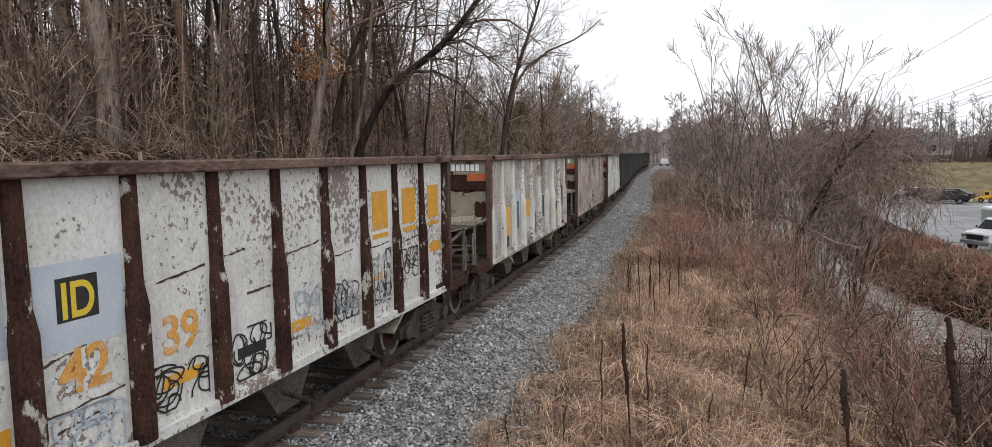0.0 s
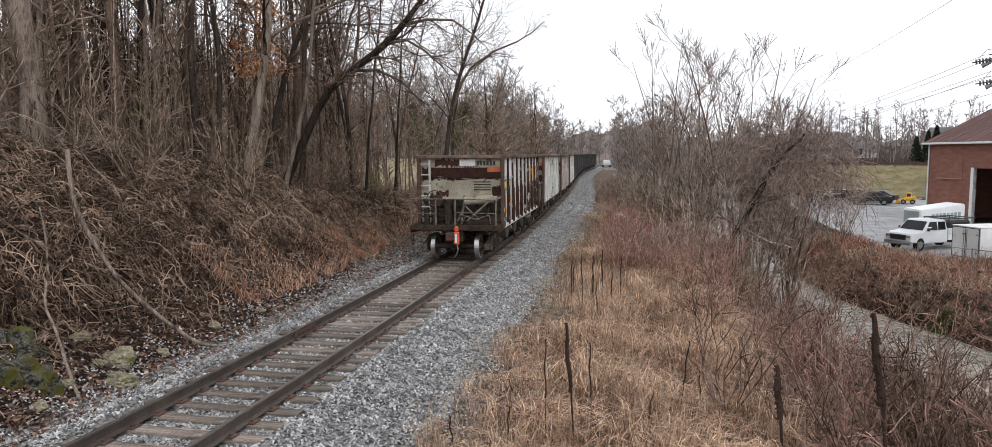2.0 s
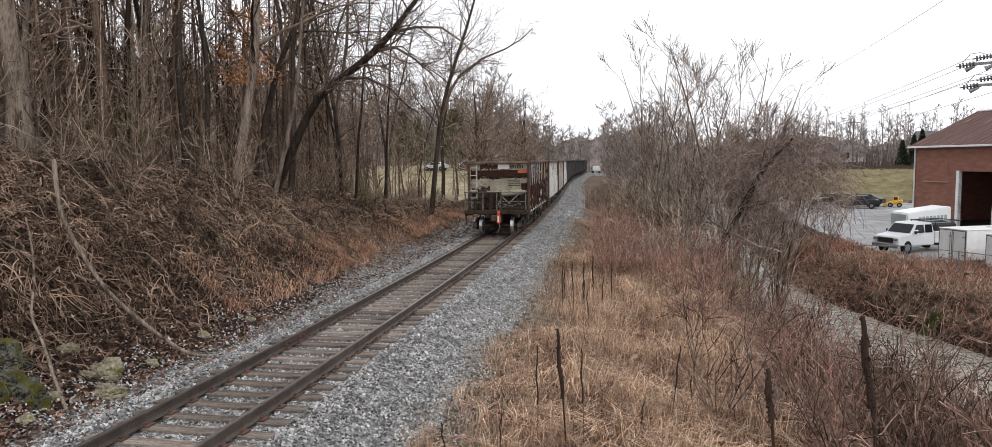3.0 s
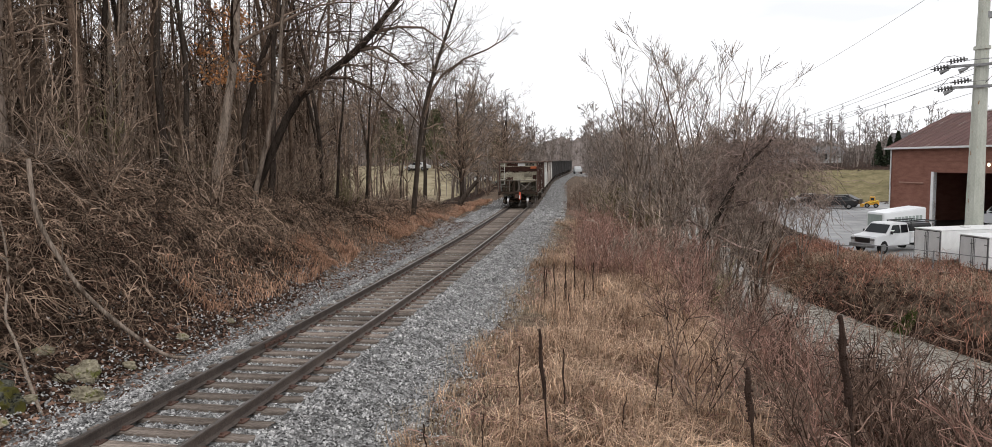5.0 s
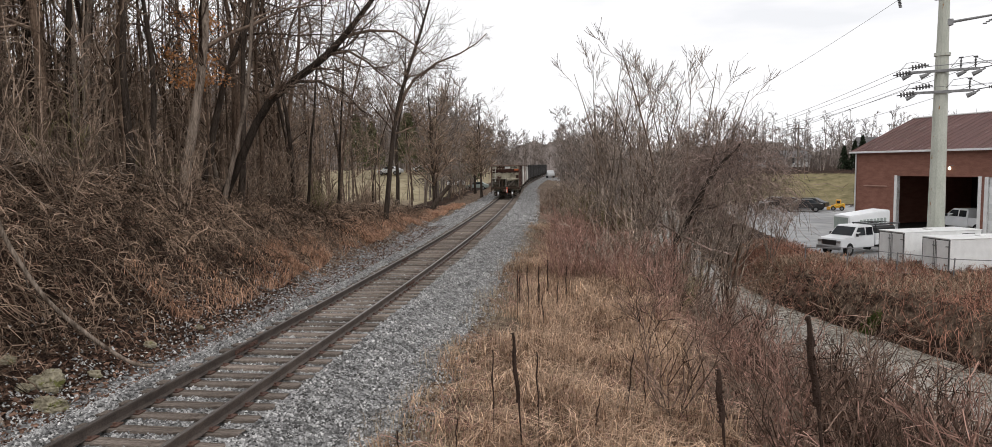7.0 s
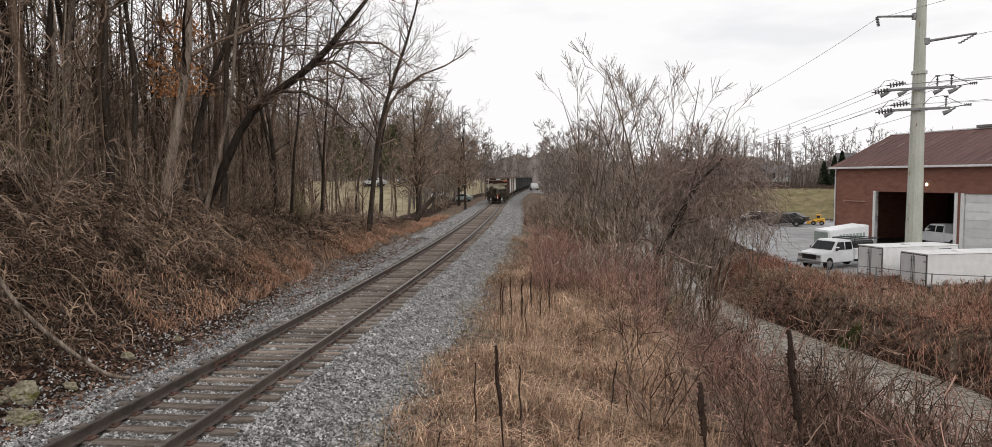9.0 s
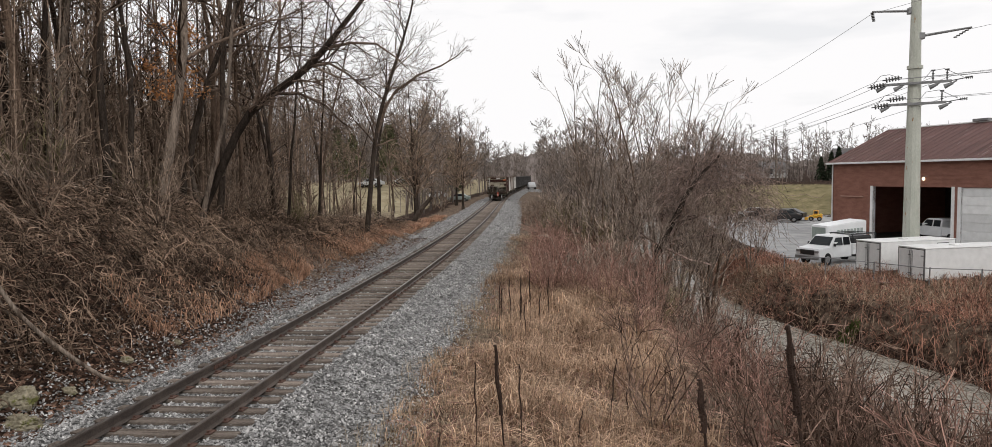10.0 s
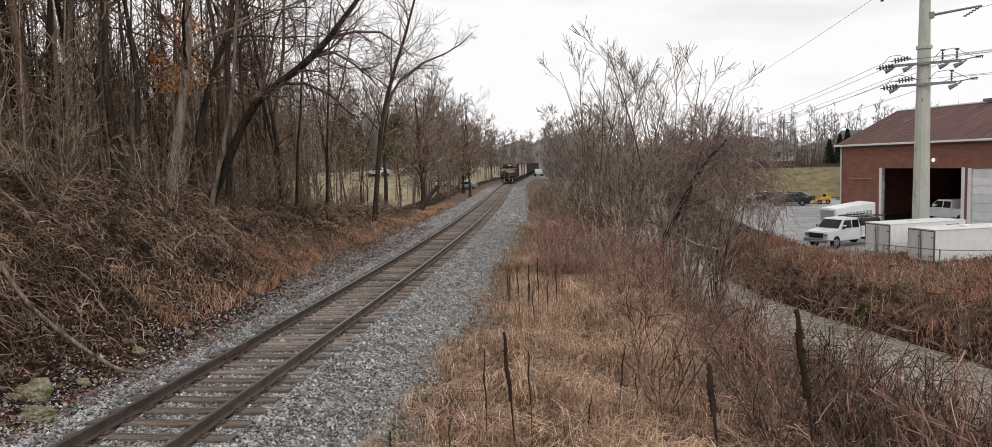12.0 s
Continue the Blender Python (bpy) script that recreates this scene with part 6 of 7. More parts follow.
def shrub_mesh(seed, h, stems):
    rng = np.random.default_rng(seed)
    a = rng.uniform(0, 6.28, stems)
    sp = rng.uniform(0.05, 0.75, stems)
    q = np.linspace(0, 1, 6)[None]
    hh = h * rng.uniform(0.6, 1.1, stems)
    P = np.stack([np.cos(a)[:, None] * sp[:, None] * hh[:, None] * q ** 0.8, np.sin(a)[:, None] * sp[:, None] * hh[:, None] * q ** 0.8, hh[:, None] * q - 0.1], -1)
    P[:, 1:] += np.cumsum(rng.normal(0, 0.03 * h, (stems, 5, 3)), 1)
    R = np.full((stems, 6), 0.008 * h ** 0.5) * np.linspace(1.2, 0.5, 6)
    P1, R1 = sprout(P, R, 7, 0.25, 1.0, 40, h * 0.38, 5, 0.08, 0.12, rng, 0.75, 0.5)
    P2, R2 = sprout(P1, R1, 2, 0.2, 1.0, 40, h * 0.2, 3, 0.05, 0.12, rng, 0.85, 0.6)
    v, f = merged([tubes(P, R, 4), tubes(P1, R1, 2), tubes(P2, R2, 2)])
    return mesh_of("twigs", v, f)


def build_shrubs():
    rng = np.random.default_rng(33)
    red = [shrub_mesh(400 + i, h, 10) for i, h in enumerate((1.3, 1.6, 1.1, 1.9))]
    brown = [m.copy() for m in red]
    olive = [m.copy() for m in red]
    first = {}

    def shrub(kind, k, x, y, s, label):
        meshes, mat = {"r": (red, M_REDTWIG), "b": (brown, M_SLOPETWIG), "o": (olive, M_OLIVE)}[kind]
        m = spot(x, y, rng.uniform(0, 360), 0.05)
        if (kind, k) not in first:
            ob = thing("shrub", label, "shrub", "shrubs on the slope", m)
            put("crown", meshes[k], mat, ob)
            first[kind, k] = ob
        else:
            ob = copy_thing(first[kind, k], m)
        ob.scale = (s, s, s)
    def joined(name, label, mat, xs, ys, sizes):
        """Many shrubs as one piece of scrub."""
        bits = []
        for x, y in zip(xs, ys):
            me = red[int(rng.integers(4))]
            co = np.empty(len(me.vertices) * 3, np.float32)
            me.vertices.foreach_get("co", co)
            fa = np.empty(len(me.loops), np.int32)
            me.loops.foreach_get("vertex_index", fa)
            a, size = rng.uniform(0, 6.28), rng.uniform(*sizes)
            co = co.reshape(-1, 3) * size
            co = np.stack([co[:, 0] * math.cos(a) - co[:, 1] * math.sin(a) + x, co[:, 0] * math.sin(a) + co[:, 1] * math.cos(a) + y, co[:, 2] + float(ground_z(x, y))], -1)
            bits.append((co, fa.reshape(-1, 4)))
        v, f = merged(bits)
        tagged(put(name, mesh_of(name, v, f), mat), label, "scrub", kind="stuff")
    # slope towards the stream
    n = 0
    while n < 120:
        y = 7.5 + 36 * rng.uniform(0, 1) ** 1.5
        c, w = creek(y)
        u0 = 7.2 - 0.5 * (y > 22)
        x = float(track_x(y)) + u0 + rng.uniform(0, 1) ** 0.8 * max(float(c - w) - float(track_x(y)) - u0 + 0.2, 1.0)
        if x > c - w + 0.3:
            continue
        n += 1
        shrub("r" if rng.uniform() < 0.55 else "b", int(rng.integers(4)), x, y, rng.uniform(0.75, 1.25), "bare red-brown shrub on the slope")
    n = 0
    while n < 130:
        y = 8 + 14 * rng.uniform(0, 1) ** 1.2
        c, w = creek(y)
        x = rng.uniform(9.5, 17.5)
        if x > c - w + 0.2:
            continue
        n += 1
        shrub("r" if rng.uniform() < 0.2 else "b", int(rng.integers(4)), x, y, rng.uniform(0.85, 1.4), "bare red-brown shrub on the slope")
    # red thicket where the berm narrows
    for i in range(46):
        y = rng.uniform(24, 36)
        x = float(track_x(y)) + rng.uniform(5.3, 7.6) - 0.05 * (y - 24)
        shrub("r", int(rng.integers(4)), x, y, rng.uniform(0.8, 1.15), "bare red-brown shrub on the slope")
    # overgrown bank below the trees, and scrub in the wood
    for mat, name, label, n, where in ((M_BANKTWIG, "scrub", "tangled bare scrub on the stream bank", 70, 0), (M_OLIVE, "green_scrub", "olive-tinged scrub on the stream bank", 22, 0),
                                       (M_TWIG, "wood_scrub", "bare scrub at the edge of the wood", 75, 1), (M_OLIVE, "wood_edge_scrub", "olive-tinged scrub at the edge of the wood", 9, 1)):
        xs, ys = [], []
        while len(xs) < n:
            if where == 0:
                y = 26 + 75 * rng.uniform(0, 1) ** 1.4
                x = float(track_x(y)) + rng.uniform(6.0, 13)
                c, w = creek(y)
                if abs(x - c) < w:
                    continue
            else:
                y = 12 + 85 * rng.uniform(0, 1) ** 1.2
                x = float(track_x(y)) - 6.0 - 18 * rng.uniform(0, 1) ** 1.3
                if y > 44 and rng.uniform() < 0.8:
                    continue
            xs.append(x)
            ys.append(y)
        joined(name, label, mat, xs, ys, (0.9, 1.9) if where == 0 else (1.1, 1.9))
    # low growth farther along the line and on the yard's edge
    y = rng.uniform(36, 92, 44)
    x = track_x(y) + rng.uniform(4.3, 6.6, 44) - 0.4 * step(36, 60, y)
    joined("lineside_scrub", "bare brown scrub along the ballast farther on", M_SLOPETWIG, x[::3], y[::3], (0.6, 0.95))
    joined("lineside_growth", "grey-brown growth along the ballast farther on", M_BANKTWIG, np.delete(x, slice(0, None, 3)), np.delete(y, slice(0, None, 3)), (0.6, 0.95))
    y = rng.uniform(36, 42, 30)
    c, w = creek(y)
    joined("yard_edge_scrub", "bare red-brown scrub at the yard's edge", M_REDTWIG, c + w + rng.uniform(0.6, 12, 30), y, (0.35, 0.6))


M_OLIVE = material("olive_green_shoots", (0.11, 0.094, 0.048), (0.27, 0.228, 0.13), 1, 0.95, 0, 0, 8, vary=0.5, islands=True)

build_forest()
build_edge_trees()
build_woodland()
build_single_trees()
build_undergrowth()
build_moss()
build_shrubs()
scatter_stones(132000, ballast_region, 0.026, "ballast", "grey crushed stone ballast around the ties")
scatter_stones(26000, far_ballast_region, 0.045, "far_ballast", "grey crushed stone ballast farther along the line")

# ---- the depot across the stream ----
def u_box(name, parent, mat, x0, x1, y0, y1, z0, z1, bevel=0.0, label=""):
    bm = bmesh.new()
    box(bm, x0, x1, y0, y1, z0, z1, bevel)
    return part(name, bm, mat, parent, label)


def garage():
    """A clad workshop with a pitched metal roof, one roller door open; x runs along its front."""
    g = thing("garage", "red-brown clad workshop with a faded red metal roof", "building", m=pose(28.9, 68.7, YARD_Z, 0, 0, -67.9))
    L, D, E, T, R = 26.0, 12.9, 6.6, 0.25, 9.65
    doors = ((4.82, 12.49, 4.52), (13.3, 16.4, 4.48), (18.0, 21.2, 4.48))
    bm = bmesh.new()
    x = 0.0
    for a, b, h in (*doors, (L, L, 0)):
        if a > x:
            box(bm, x, a, 0, T, -0.3, 4.5)
        x = b
    box(bm, 0, L, 0, T, 4.5, E)
    # lapped boards
    k = 0
    while k * 0.30 < E - 0.3:
        z = k * 0.30
        x = 0.0
        for a, b, h in (*doors, (L, L, 0)):
            if z < 4.5 and a > x:
                box(bm, x + 0.02, a - 0.02, -0.03, 0.0, z, z + 0.28)
            x = b
        if z >= 4.5:
            box(bm, 0.02, L - 0.02, -0.03, 0.0, z, z + 0.28)
        k += 1
    part("front_wall", bm, M_BRICK, g, "red-brown lapped cladding")
    for a, b in ((0, T), (L - T, L)):
        bm = bmesh.new()
        va = [bm.verts.new((a, y, z)) for y, z in ((T, -0.3), (D, -0.3), (D, E), (D / 2, R - 0.1), (T, E))]
        vb = [bm.verts.new((b, y, z)) for y, z in ((T, -0.3), (D, -0.3), (D, E), (D / 2, R - 0.1), (T, E))]
        fs = [bm.faces.new(va), bm.faces.new(vb[::-1])] + [bm.faces.new((va[i], vb[i], vb[(i + 1) % 5], va[(i + 1) % 5])) for i in range(5)]
        bmesh.ops.recalc_face_normals(bm, faces=fs)
        part("gable_wall", bm, M_BRICK, g)
    # inner surfaces carry the room's shade as a dark colour
    u_box("back_wall", g, M_ROOMSHADE, T, L - T, D - T, D, -0.3, E)
    u_box("floor_slab", g, M_ROOMSHADE, T, L - T, T, D - T, -0.3, 0.03)
    u_box("inner_wall", g, M_ROOMSHADE, 12.7, 12.85, T, D - T, 0, E)
    for y0, z0, y1, z1 in ((-0.45, E - 0.05, D / 2, R), (D + 0.45, E - 0.05, D / 2, R)):
        bm = bmesh.new()
        vs = [bm.verts.new(p) for p in ((-0.35, y0, z0), (L + 0.35, y0, z0), (L + 0.35, y1, z1), (-0.35, y1, z1))]
        f = bm.faces.new(vs)
        bmesh.ops.solidify(bm, geom=[f], thickness=0.12)
        roof = part("roof", bm, M_ROOF, g, "faded red standing-seam roof")
        n = 40
        for i in range(n + 1):
            x = -0.35 + (L + 0.7) * i / n
            bm = bmesh.new()
            rod(bm, (x, y0, z0 + 0.03), (x, y1, z1 + 0.03), 0.03, 0.03, 4)
            part("seam", bm, M_ROOF, roof)
    u_box("gutter", g, M_PALE, -0.35, L + 0.35, -0.56, -0.44, E - 0.14, E + 0.02, 0.02, "pale gutter along the eaves")
    u_box("ridge_cap", g, M_PALE, -0.3, L + 0.3, D / 2 - 0.12, D / 2 + 0.12, R - 0.02, R + 0.1, 0.02, "pale ridge cap")
    u_box("roof_vent", g, M_GREY, 8.6, 10.0, D / 2 - 0.3, D / 2 + 0.3, R + 0.08, R + 0.3, 0.03)
    bm = bmesh.new()
    rod(bm, (0.06, -0.1, 0), (0.06, -0.1, E - 0.1), 0.06)
    part("downpipe", bm, M_PALE, g, "white downpipe at the corner")
    for a, b, h in doors:
        u_box("door_frame", g, M_PALE, a - 0.28, a, -0.06, T + 0.02, 0, h + 0.03, 0.01, "white door frame")
        u_box("door_frame", g, M_PALE, b, b + 0.28, -0.06, T + 0.02, 0, h + 0.03, 0.01, "white door frame")
    for a, b, h in doors[1:]:
        door = u_box("roller_door", g, M_PALE, a + 0.003, b - 0.003, 0.10, 0.16, 0.02, h, 0.0, "closed white sectional door")
        for i in range(7):
            u_box("door_section", door, M_PALE, a + 0.02, b - 0.02, 0.06, 0.098, 0.04 + i * 0.635, 0.64 + i * 0.635, 0.01)
    for z0, z1 in ((3.65, 5.5), (1.0, 2.75)):
        u_box("blind_window", g, M_BRICK, 1.2, 3.7, -0.05, -0.034, z0, z1, 0.0, "boarded window opening")
        u_box("window_sill", g, M_FADED, 1.1, 3.8, -0.14, -0.04, z0 - 0.1, z0, 0.01, "pale window sill")
    lamp = u_box("wall_lamp", g, M_LAMP, 9.98, 10.2, -0.3, -0.04, 5.0, 5.28, 0.09, "white wall lamp over the door")
    bm = bmesh.new()
    bent(bm, [(10.2, -0.04, 5.35), (10.55, -0.25, 5.38), (10.2, -0.35, 5.3)], 0.025)
    part("lamp_arm", bm, M_GREY, lamp)
    return g


M_FADED = material("faded_pink_sill", (0.36, 0.2, 0.15), (0.46, 0.28, 0.22), 3, 0.8, 0, 0.1)


def wheel_part(parent, x, y, r=0.38, w=0.26):
    bm = bmesh.new()
    rod(bm, (x - w / 2, y, r), (x + w / 2, y, r), r, sides=20)
    t = part("tyre", bm, M_RUBBER, parent)
    bm = bmesh.new()
    rod(bm, (x - w / 2 - 0.01, y, r), (x + w / 2 + 0.01, y, r), r * 0.55, sides=14)
    part("rim", bm, M_GREY, t)


def pickup(label, paint, bed, m, cab_paint=None):
    """A crew-cab pickup, front towards +y."""
    c = thing("pickup_truck", label, "pickup truck", "vehicles in the yard", m)
    bm = bmesh.new()
    prism(bm, [(2.75, 0.55), (2.8, 0.95), (2.7, 1.12), (1.45, 1.25), (0.75, 1.86), (0.55, 1.92), (-0.85, 1.92), (-1.0, 1.85), (-1.12, 1.25), (-1.12, 0.5), (1.0, 0.5)], -0.98, 0.98)
    for v in bm.verts:
        if v.co.z > 1.5:
            v.co.x *= 0.86
    bmesh.ops.bevel(bm, geom=list(bm.edges), offset=0.04, segments=2, affect="EDGES")
    body = part("body", bm, cab_paint or paint, c, "cab and bonnet")
    bm = bmesh.new()
    vs = [bm.verts.new(p) for p in ((-0.86, 1.42, 1.30), (0.86, 1.42, 1.30), (0.76, 0.82, 1.83), (-0.76, 0.82, 1.83))]
    f = bm.faces.new(vs)
    bmesh.ops.solidify(bm, geom=[f], thickness=-0.03)
    part("windscreen", bm, M_GLASS, body)
    for s in (-1, 1):
        for y0, y1 in ((-0.02, 0.72), (-0.92, -0.14)):
            bm = bmesh.new()
            vs = [bm.verts.new(p) for p in ((s * 0.965, y0, 1.30), (s * 0.965, y1 + (0.45 if y0 > -0.1 else 0), 1.30), (s * 0.87, y1, 1.80), (s * 0.87, y0, 1.80))]
            f = bm.faces.new(vs)
            bmesh.ops.solidify(bm, geom=[f], thickness=0.03)
            part("side_window", bm, M_GLASS, body)
        u_box("mirror", body, M_BLACKCAR, s * 1.0, s * 1.18, 1.05, 1.15, 1.25, 1.45, 0.02)
        u_box("headlight", body, M_GREY, s * 0.62, s * 0.94, 2.74, 2.83, 0.86, 1.02, 0.02)
    u_box("grille", body, M_BLACKCAR, -0.6, 0.6, 2.76, 2.84, 0.72, 1.04, 0.02, "black grille")
    u_box("bumper", body, M_GREY, -0.98, 0.98, 2.74, 2.92, 0.42, 0.66, 0.03)
    if bed == "box":
        b = u_box("service_body", c, paint, -1.02, 1.02, -4.2, -1.16, 0.62, 1.36, 0.03, "white service body with lockers")
        for s in (-1, 1):
            for k in range(3):
                u_box("locker_door", b, M_PALE, s * 1.02, s * 1.035, -4.1 + k, -3.2 + k, 0.95, 1.32, 0.005)
        bm = bmesh.new()
        for s in (-0.9, 0.9):
            for y in (-4.1, -1.3):
                rod(bm, (s, y, 1.3), (s, y, 1.95), 0.035)
            rod(bm, (s, -4.2, 1.95), (s, -1.2, 1.95), 0.04)
        for y in (-4.1, -2.7, -1.3):
            rod(bm, (-0.9, y, 1.95), (0.9, y, 1.95), 0.03)
        part("rack", bm, M_BLACKCAR, c, "black ladder rack")
        u_box("load", c, M_BLACKCAR, -0.99, 0.99, -3.6, -1.22, 1.18, 1.84, 0.12, "dark sheeted load on the bed")
    else:
        bm = bmesh.new()
        box(bm, -0.98, -0.88, -3.1, -1.16, 0.6, 1.28, 0.02)
        box(bm, 0.88, 0.98, -3.1, -1.16, 0.6, 1.28, 0.02)
        box(bm, -0.88, 0.88, -3.1, -3.0, 0.6, 1.28, 0.02)
        box(bm, -0.88, 0.88, -3.0, -1.16, 0.6, 0.75)
        part("cargo_bed", bm, paint if bed == "white" else M_BLACKCAR, c)
    for y in (1.75, -3.0 if bed == "box" else -2.1):
        for x in (-0.86, 0.86):
            wheel_part(c, x, y, 0.42)
    return c


def cargo_trailer(label, m, length):
    """An enclosed box trailer: origin at its rear left ground corner, x along its length."""
    t = thing("cargo_trailer", label, "trailer", "cargo trailers in the yard", m)
    body = u_box("body", t, M_PALE, 0, length, 0, 2.1, 0.45, 2.35, 0.03, "white sheet-metal body")
    u_box("roof", t, M_PALE, -0.03, length + 0.03, -0.03, 2.13, 2.35, 2.41, 0.02)
    u_box("roof_vent", t, M_PALE, length * 0.42, length * 0.42 + 0.45, 0.8, 1.25, 2.41, 2.52, 0.03)
    for a, b in ((0.06, 1.03), (1.07, 2.04)):
        d = u_box("rear_door", t, M_PALE, -0.03, -0.002, a, b, 0.5, 2.28, 0.01, "white rear door")
        rod_bm = bmesh.new()
        yy = b - 0.1 if a < 1 else a + 0.1
        rod(rod_bm, (-0.05, yy, 0.55), (-0.05, yy, 2.2), 0.018)
        for z in (0.8, 1.9):
            box(rod_bm, -0.06, -0.025, a + 0.02, a + 0.2, z, z + 0.06)
        part("door_hinge", rod_bm, M_GREY, d)
        rod_bm = bmesh.new()
        for y0, y1, z0, z1 in ((a - 0.04, a, 0.48, 2.32), (b, b + 0.04, 0.48, 2.32), (a, b, 2.28, 2.32), (a, b, 0.46, 0.5)):
            box(rod_bm, -0.035, -0.004, y0, y1, z0, z1)
        part("door_seal", rod_bm, M_DARKFITTING, d, "dark rubber door seal")
    for k in (0.0, length):
        u_box("corner_trim", t, M_GREY, k - 0.02, k + 0.02, -0.02, 0.02, 0.45, 2.37)
    d = u_box("side_door", t, M_PALE, length - 1.5, length - 0.65, -0.025, -0.002, 0.6, 2.15, 0.01, "side door with a dark frame")
    bm = bmesh.new()
    box(bm, length - 1.54, length - 1.50, -0.03, -0.002, 0.56, 2.19)
    box(bm, length - 0.65, length - 0.61, -0.03, -0.002, 0.56, 2.19)
    box(bm, length - 1.50, length - 0.65, -0.03, -0.002, 2.15, 2.19)
    part("door_seal", bm, M_DARKFITTING, d)
    u_box("latch", d, M_BLACKCAR, length - 1.42, length - 1.2, -0.05, -0.026, 1.25, 1.33, 0.005)
    u_box("side_trim", t, M_GREY, 0.02, length - 0.02, -0.02, -0.001, 0.45, 0.55)
    for x in (length * 0.42, length * 0.42 + 0.85):
        bm = bmesh.new()
        rod(bm, (x, -0.02, 0.33), (x, 0.2, 0.33), 0.33, sides=18)
        part("tyre", bm, M_RUBBER, t)
        bm = bmesh.new()
        rod(bm, (x, 1.9, 0.33), (x, 2.12, 0.33), 0.33, sides=18)
        part("tyre", bm, M_RUBBER, t)
    bm = bmesh.new()
    rod(bm, (length, 0.4, 0.5), (length + 1.2, 1.05, 0.5), 0.05)
    rod(bm, (length, 1.7, 0.5), (length + 1.2, 1.05, 0.5), 0.05)
    rod(bm, (length + 1.1, 1.05, 0.0), (length + 1.1, 1.05, 0.8), 0.05)
    part("tow_bar", bm, M_BLACKCAR, t)
    return t


def box_truck():
    """A white panel van body with a slanted top edge, lettering on its side as bars."""
    b = thing("box_trailer", "white wedge-fronted box trailer with a green-lettered side", "trailer", "vehicles in the yard", pose(23.3, 51.6, YARD_Z, 0, 0, 14))
    b.scale = (0.86, 0.86, 0.86)
    bm = bmesh.new()
    prism(bm, [(-2.2, 0.7), (1.2, 0.7), (1.2, 2.45), (-2.2, 2.9)], -1.1, 1.1)
    bmesh.ops.rotate(bm, verts=bm.verts, cent=(0, 0, 0), matrix=Matrix.Rotation(radians(90), 3, "Z"))
    bmesh.ops.bevel(bm, geom=list(bm.edges), offset=0.07, segments=2, affect="EDGES")
    body = part("body", bm, M_CARPAINT, b)
    for i in range(8):
        u_box("lettering_bar", body, M_GREENGLASS, -0.3 + i * 0.28, -0.1 + i * 0.28, -1.115, -1.098, 1.75 + 0.02 * i, 2.15 + 0.02 * i)
    u_box("rear_panel", body, M_GREENGLASS, -1.215, -1.195, -0.95, 0.95, 1.0, 2.3, 0.0, "grey-green end panel")
    for x in (-0.2, 1.3):
        for y in (-0.95, 0.95):
            bm = bmesh.new()
            rod(bm, (x, y - 0.13, 0.42), (x, y + 0.13, 0.42), 0.42, sides=18)
            part("tyre", bm, M_RUBBER, b)
    u_box("chassis", b, M_BLACKCAR, -1.1, 2.1, -0.5, 0.5, 0.45, 0.72)


def loader():
    """A small yellow site machine."""
    c = thing("loader", "small yellow compact loader parked in the yard", "loader", "", pose(33.5, 88.6, YARD_Z, 0, 0, 70))
    c.scale = (0.6, 0.6, 0.6)
    bm = bmesh.new()
    prism(bm, [(-1.3, 0.5), (1.0, 0.5), (1.2, 0.9), (0.4, 1.2), (-1.3, 1.3)], -0.7, 0.7)
    bmesh.ops.bevel(bm, geom=list(bm.edges), offset=0.06, segments=1, affect="EDGES")
    part("body", bm, M_YELLOW, c)
    cab = u_box("cab", c, M_YELLOW, -0.6, 0.6, -0.6, 0.3, 1.2, 2.1, 0.06)
    u_box("cab_window", cab, M_GLASS, -0.61, 0.61, -0.45, 0.15, 1.4, 1.9)
    u_box("bucket", c, M_YELLOW, -0.85, 0.85, 1.3, 1.9, 0.15, 0.7, 0.04)
    for s in (-1, 1):
        bm = bmesh.new()
        rod(bm, (s * 0.75, -1.1, 1.35), (s * 0.75, 1.4, 0.5), 0.08)
        part("lift_arm", bm, M_LEMON, c)
        for y in (-0.8, 0.7):
            wheel_part(c, s * 0.85, y, 0.42, 0.28)


def saloon(label, paint, m):
    """A parked car seen from afar."""
    c = thing("parked_car", label, "car", "parked cars", m)
    bm = bmesh.new()
    prism(bm, [(2.2, 0.4), (2.25, 0.75), (1.2, 0.95), (0.5, 1.42), (-1.0, 1.45), (-1.8, 1.0), (-2.2, 0.95), (-2.2, 0.4)], -0.88, 0.88)
    for v in bm.verts:
        if v.co.z > 1.2:
            v.co.x *= 0.8
    bmesh.ops.bevel(bm, geom=list(bm.edges), offset=0.05, segments=2, affect="EDGES")
    body = part("body", bm, paint, c)
    for s in (-1, 1):
        bm = bmesh.new()
        vs = [bm.verts.new(p) for p in ((s * 0.885, 0.95, 0.98), (s * 0.885, -1.6, 0.98), (s * 0.745, -0.95, 1.38), (s * 0.745, 0.45, 1.38))]
        f = bm.faces.new(vs)
        bmesh.ops.solidify(bm, geom=[f], thickness=0.02)
        part("side_window", bm, M_GLASS, body)
        for y in (1.35, -1.35):
            wheel_part(c, s * 0.78, y, 0.33, 0.22)
    return c


POLE = (27.3, 49.0)


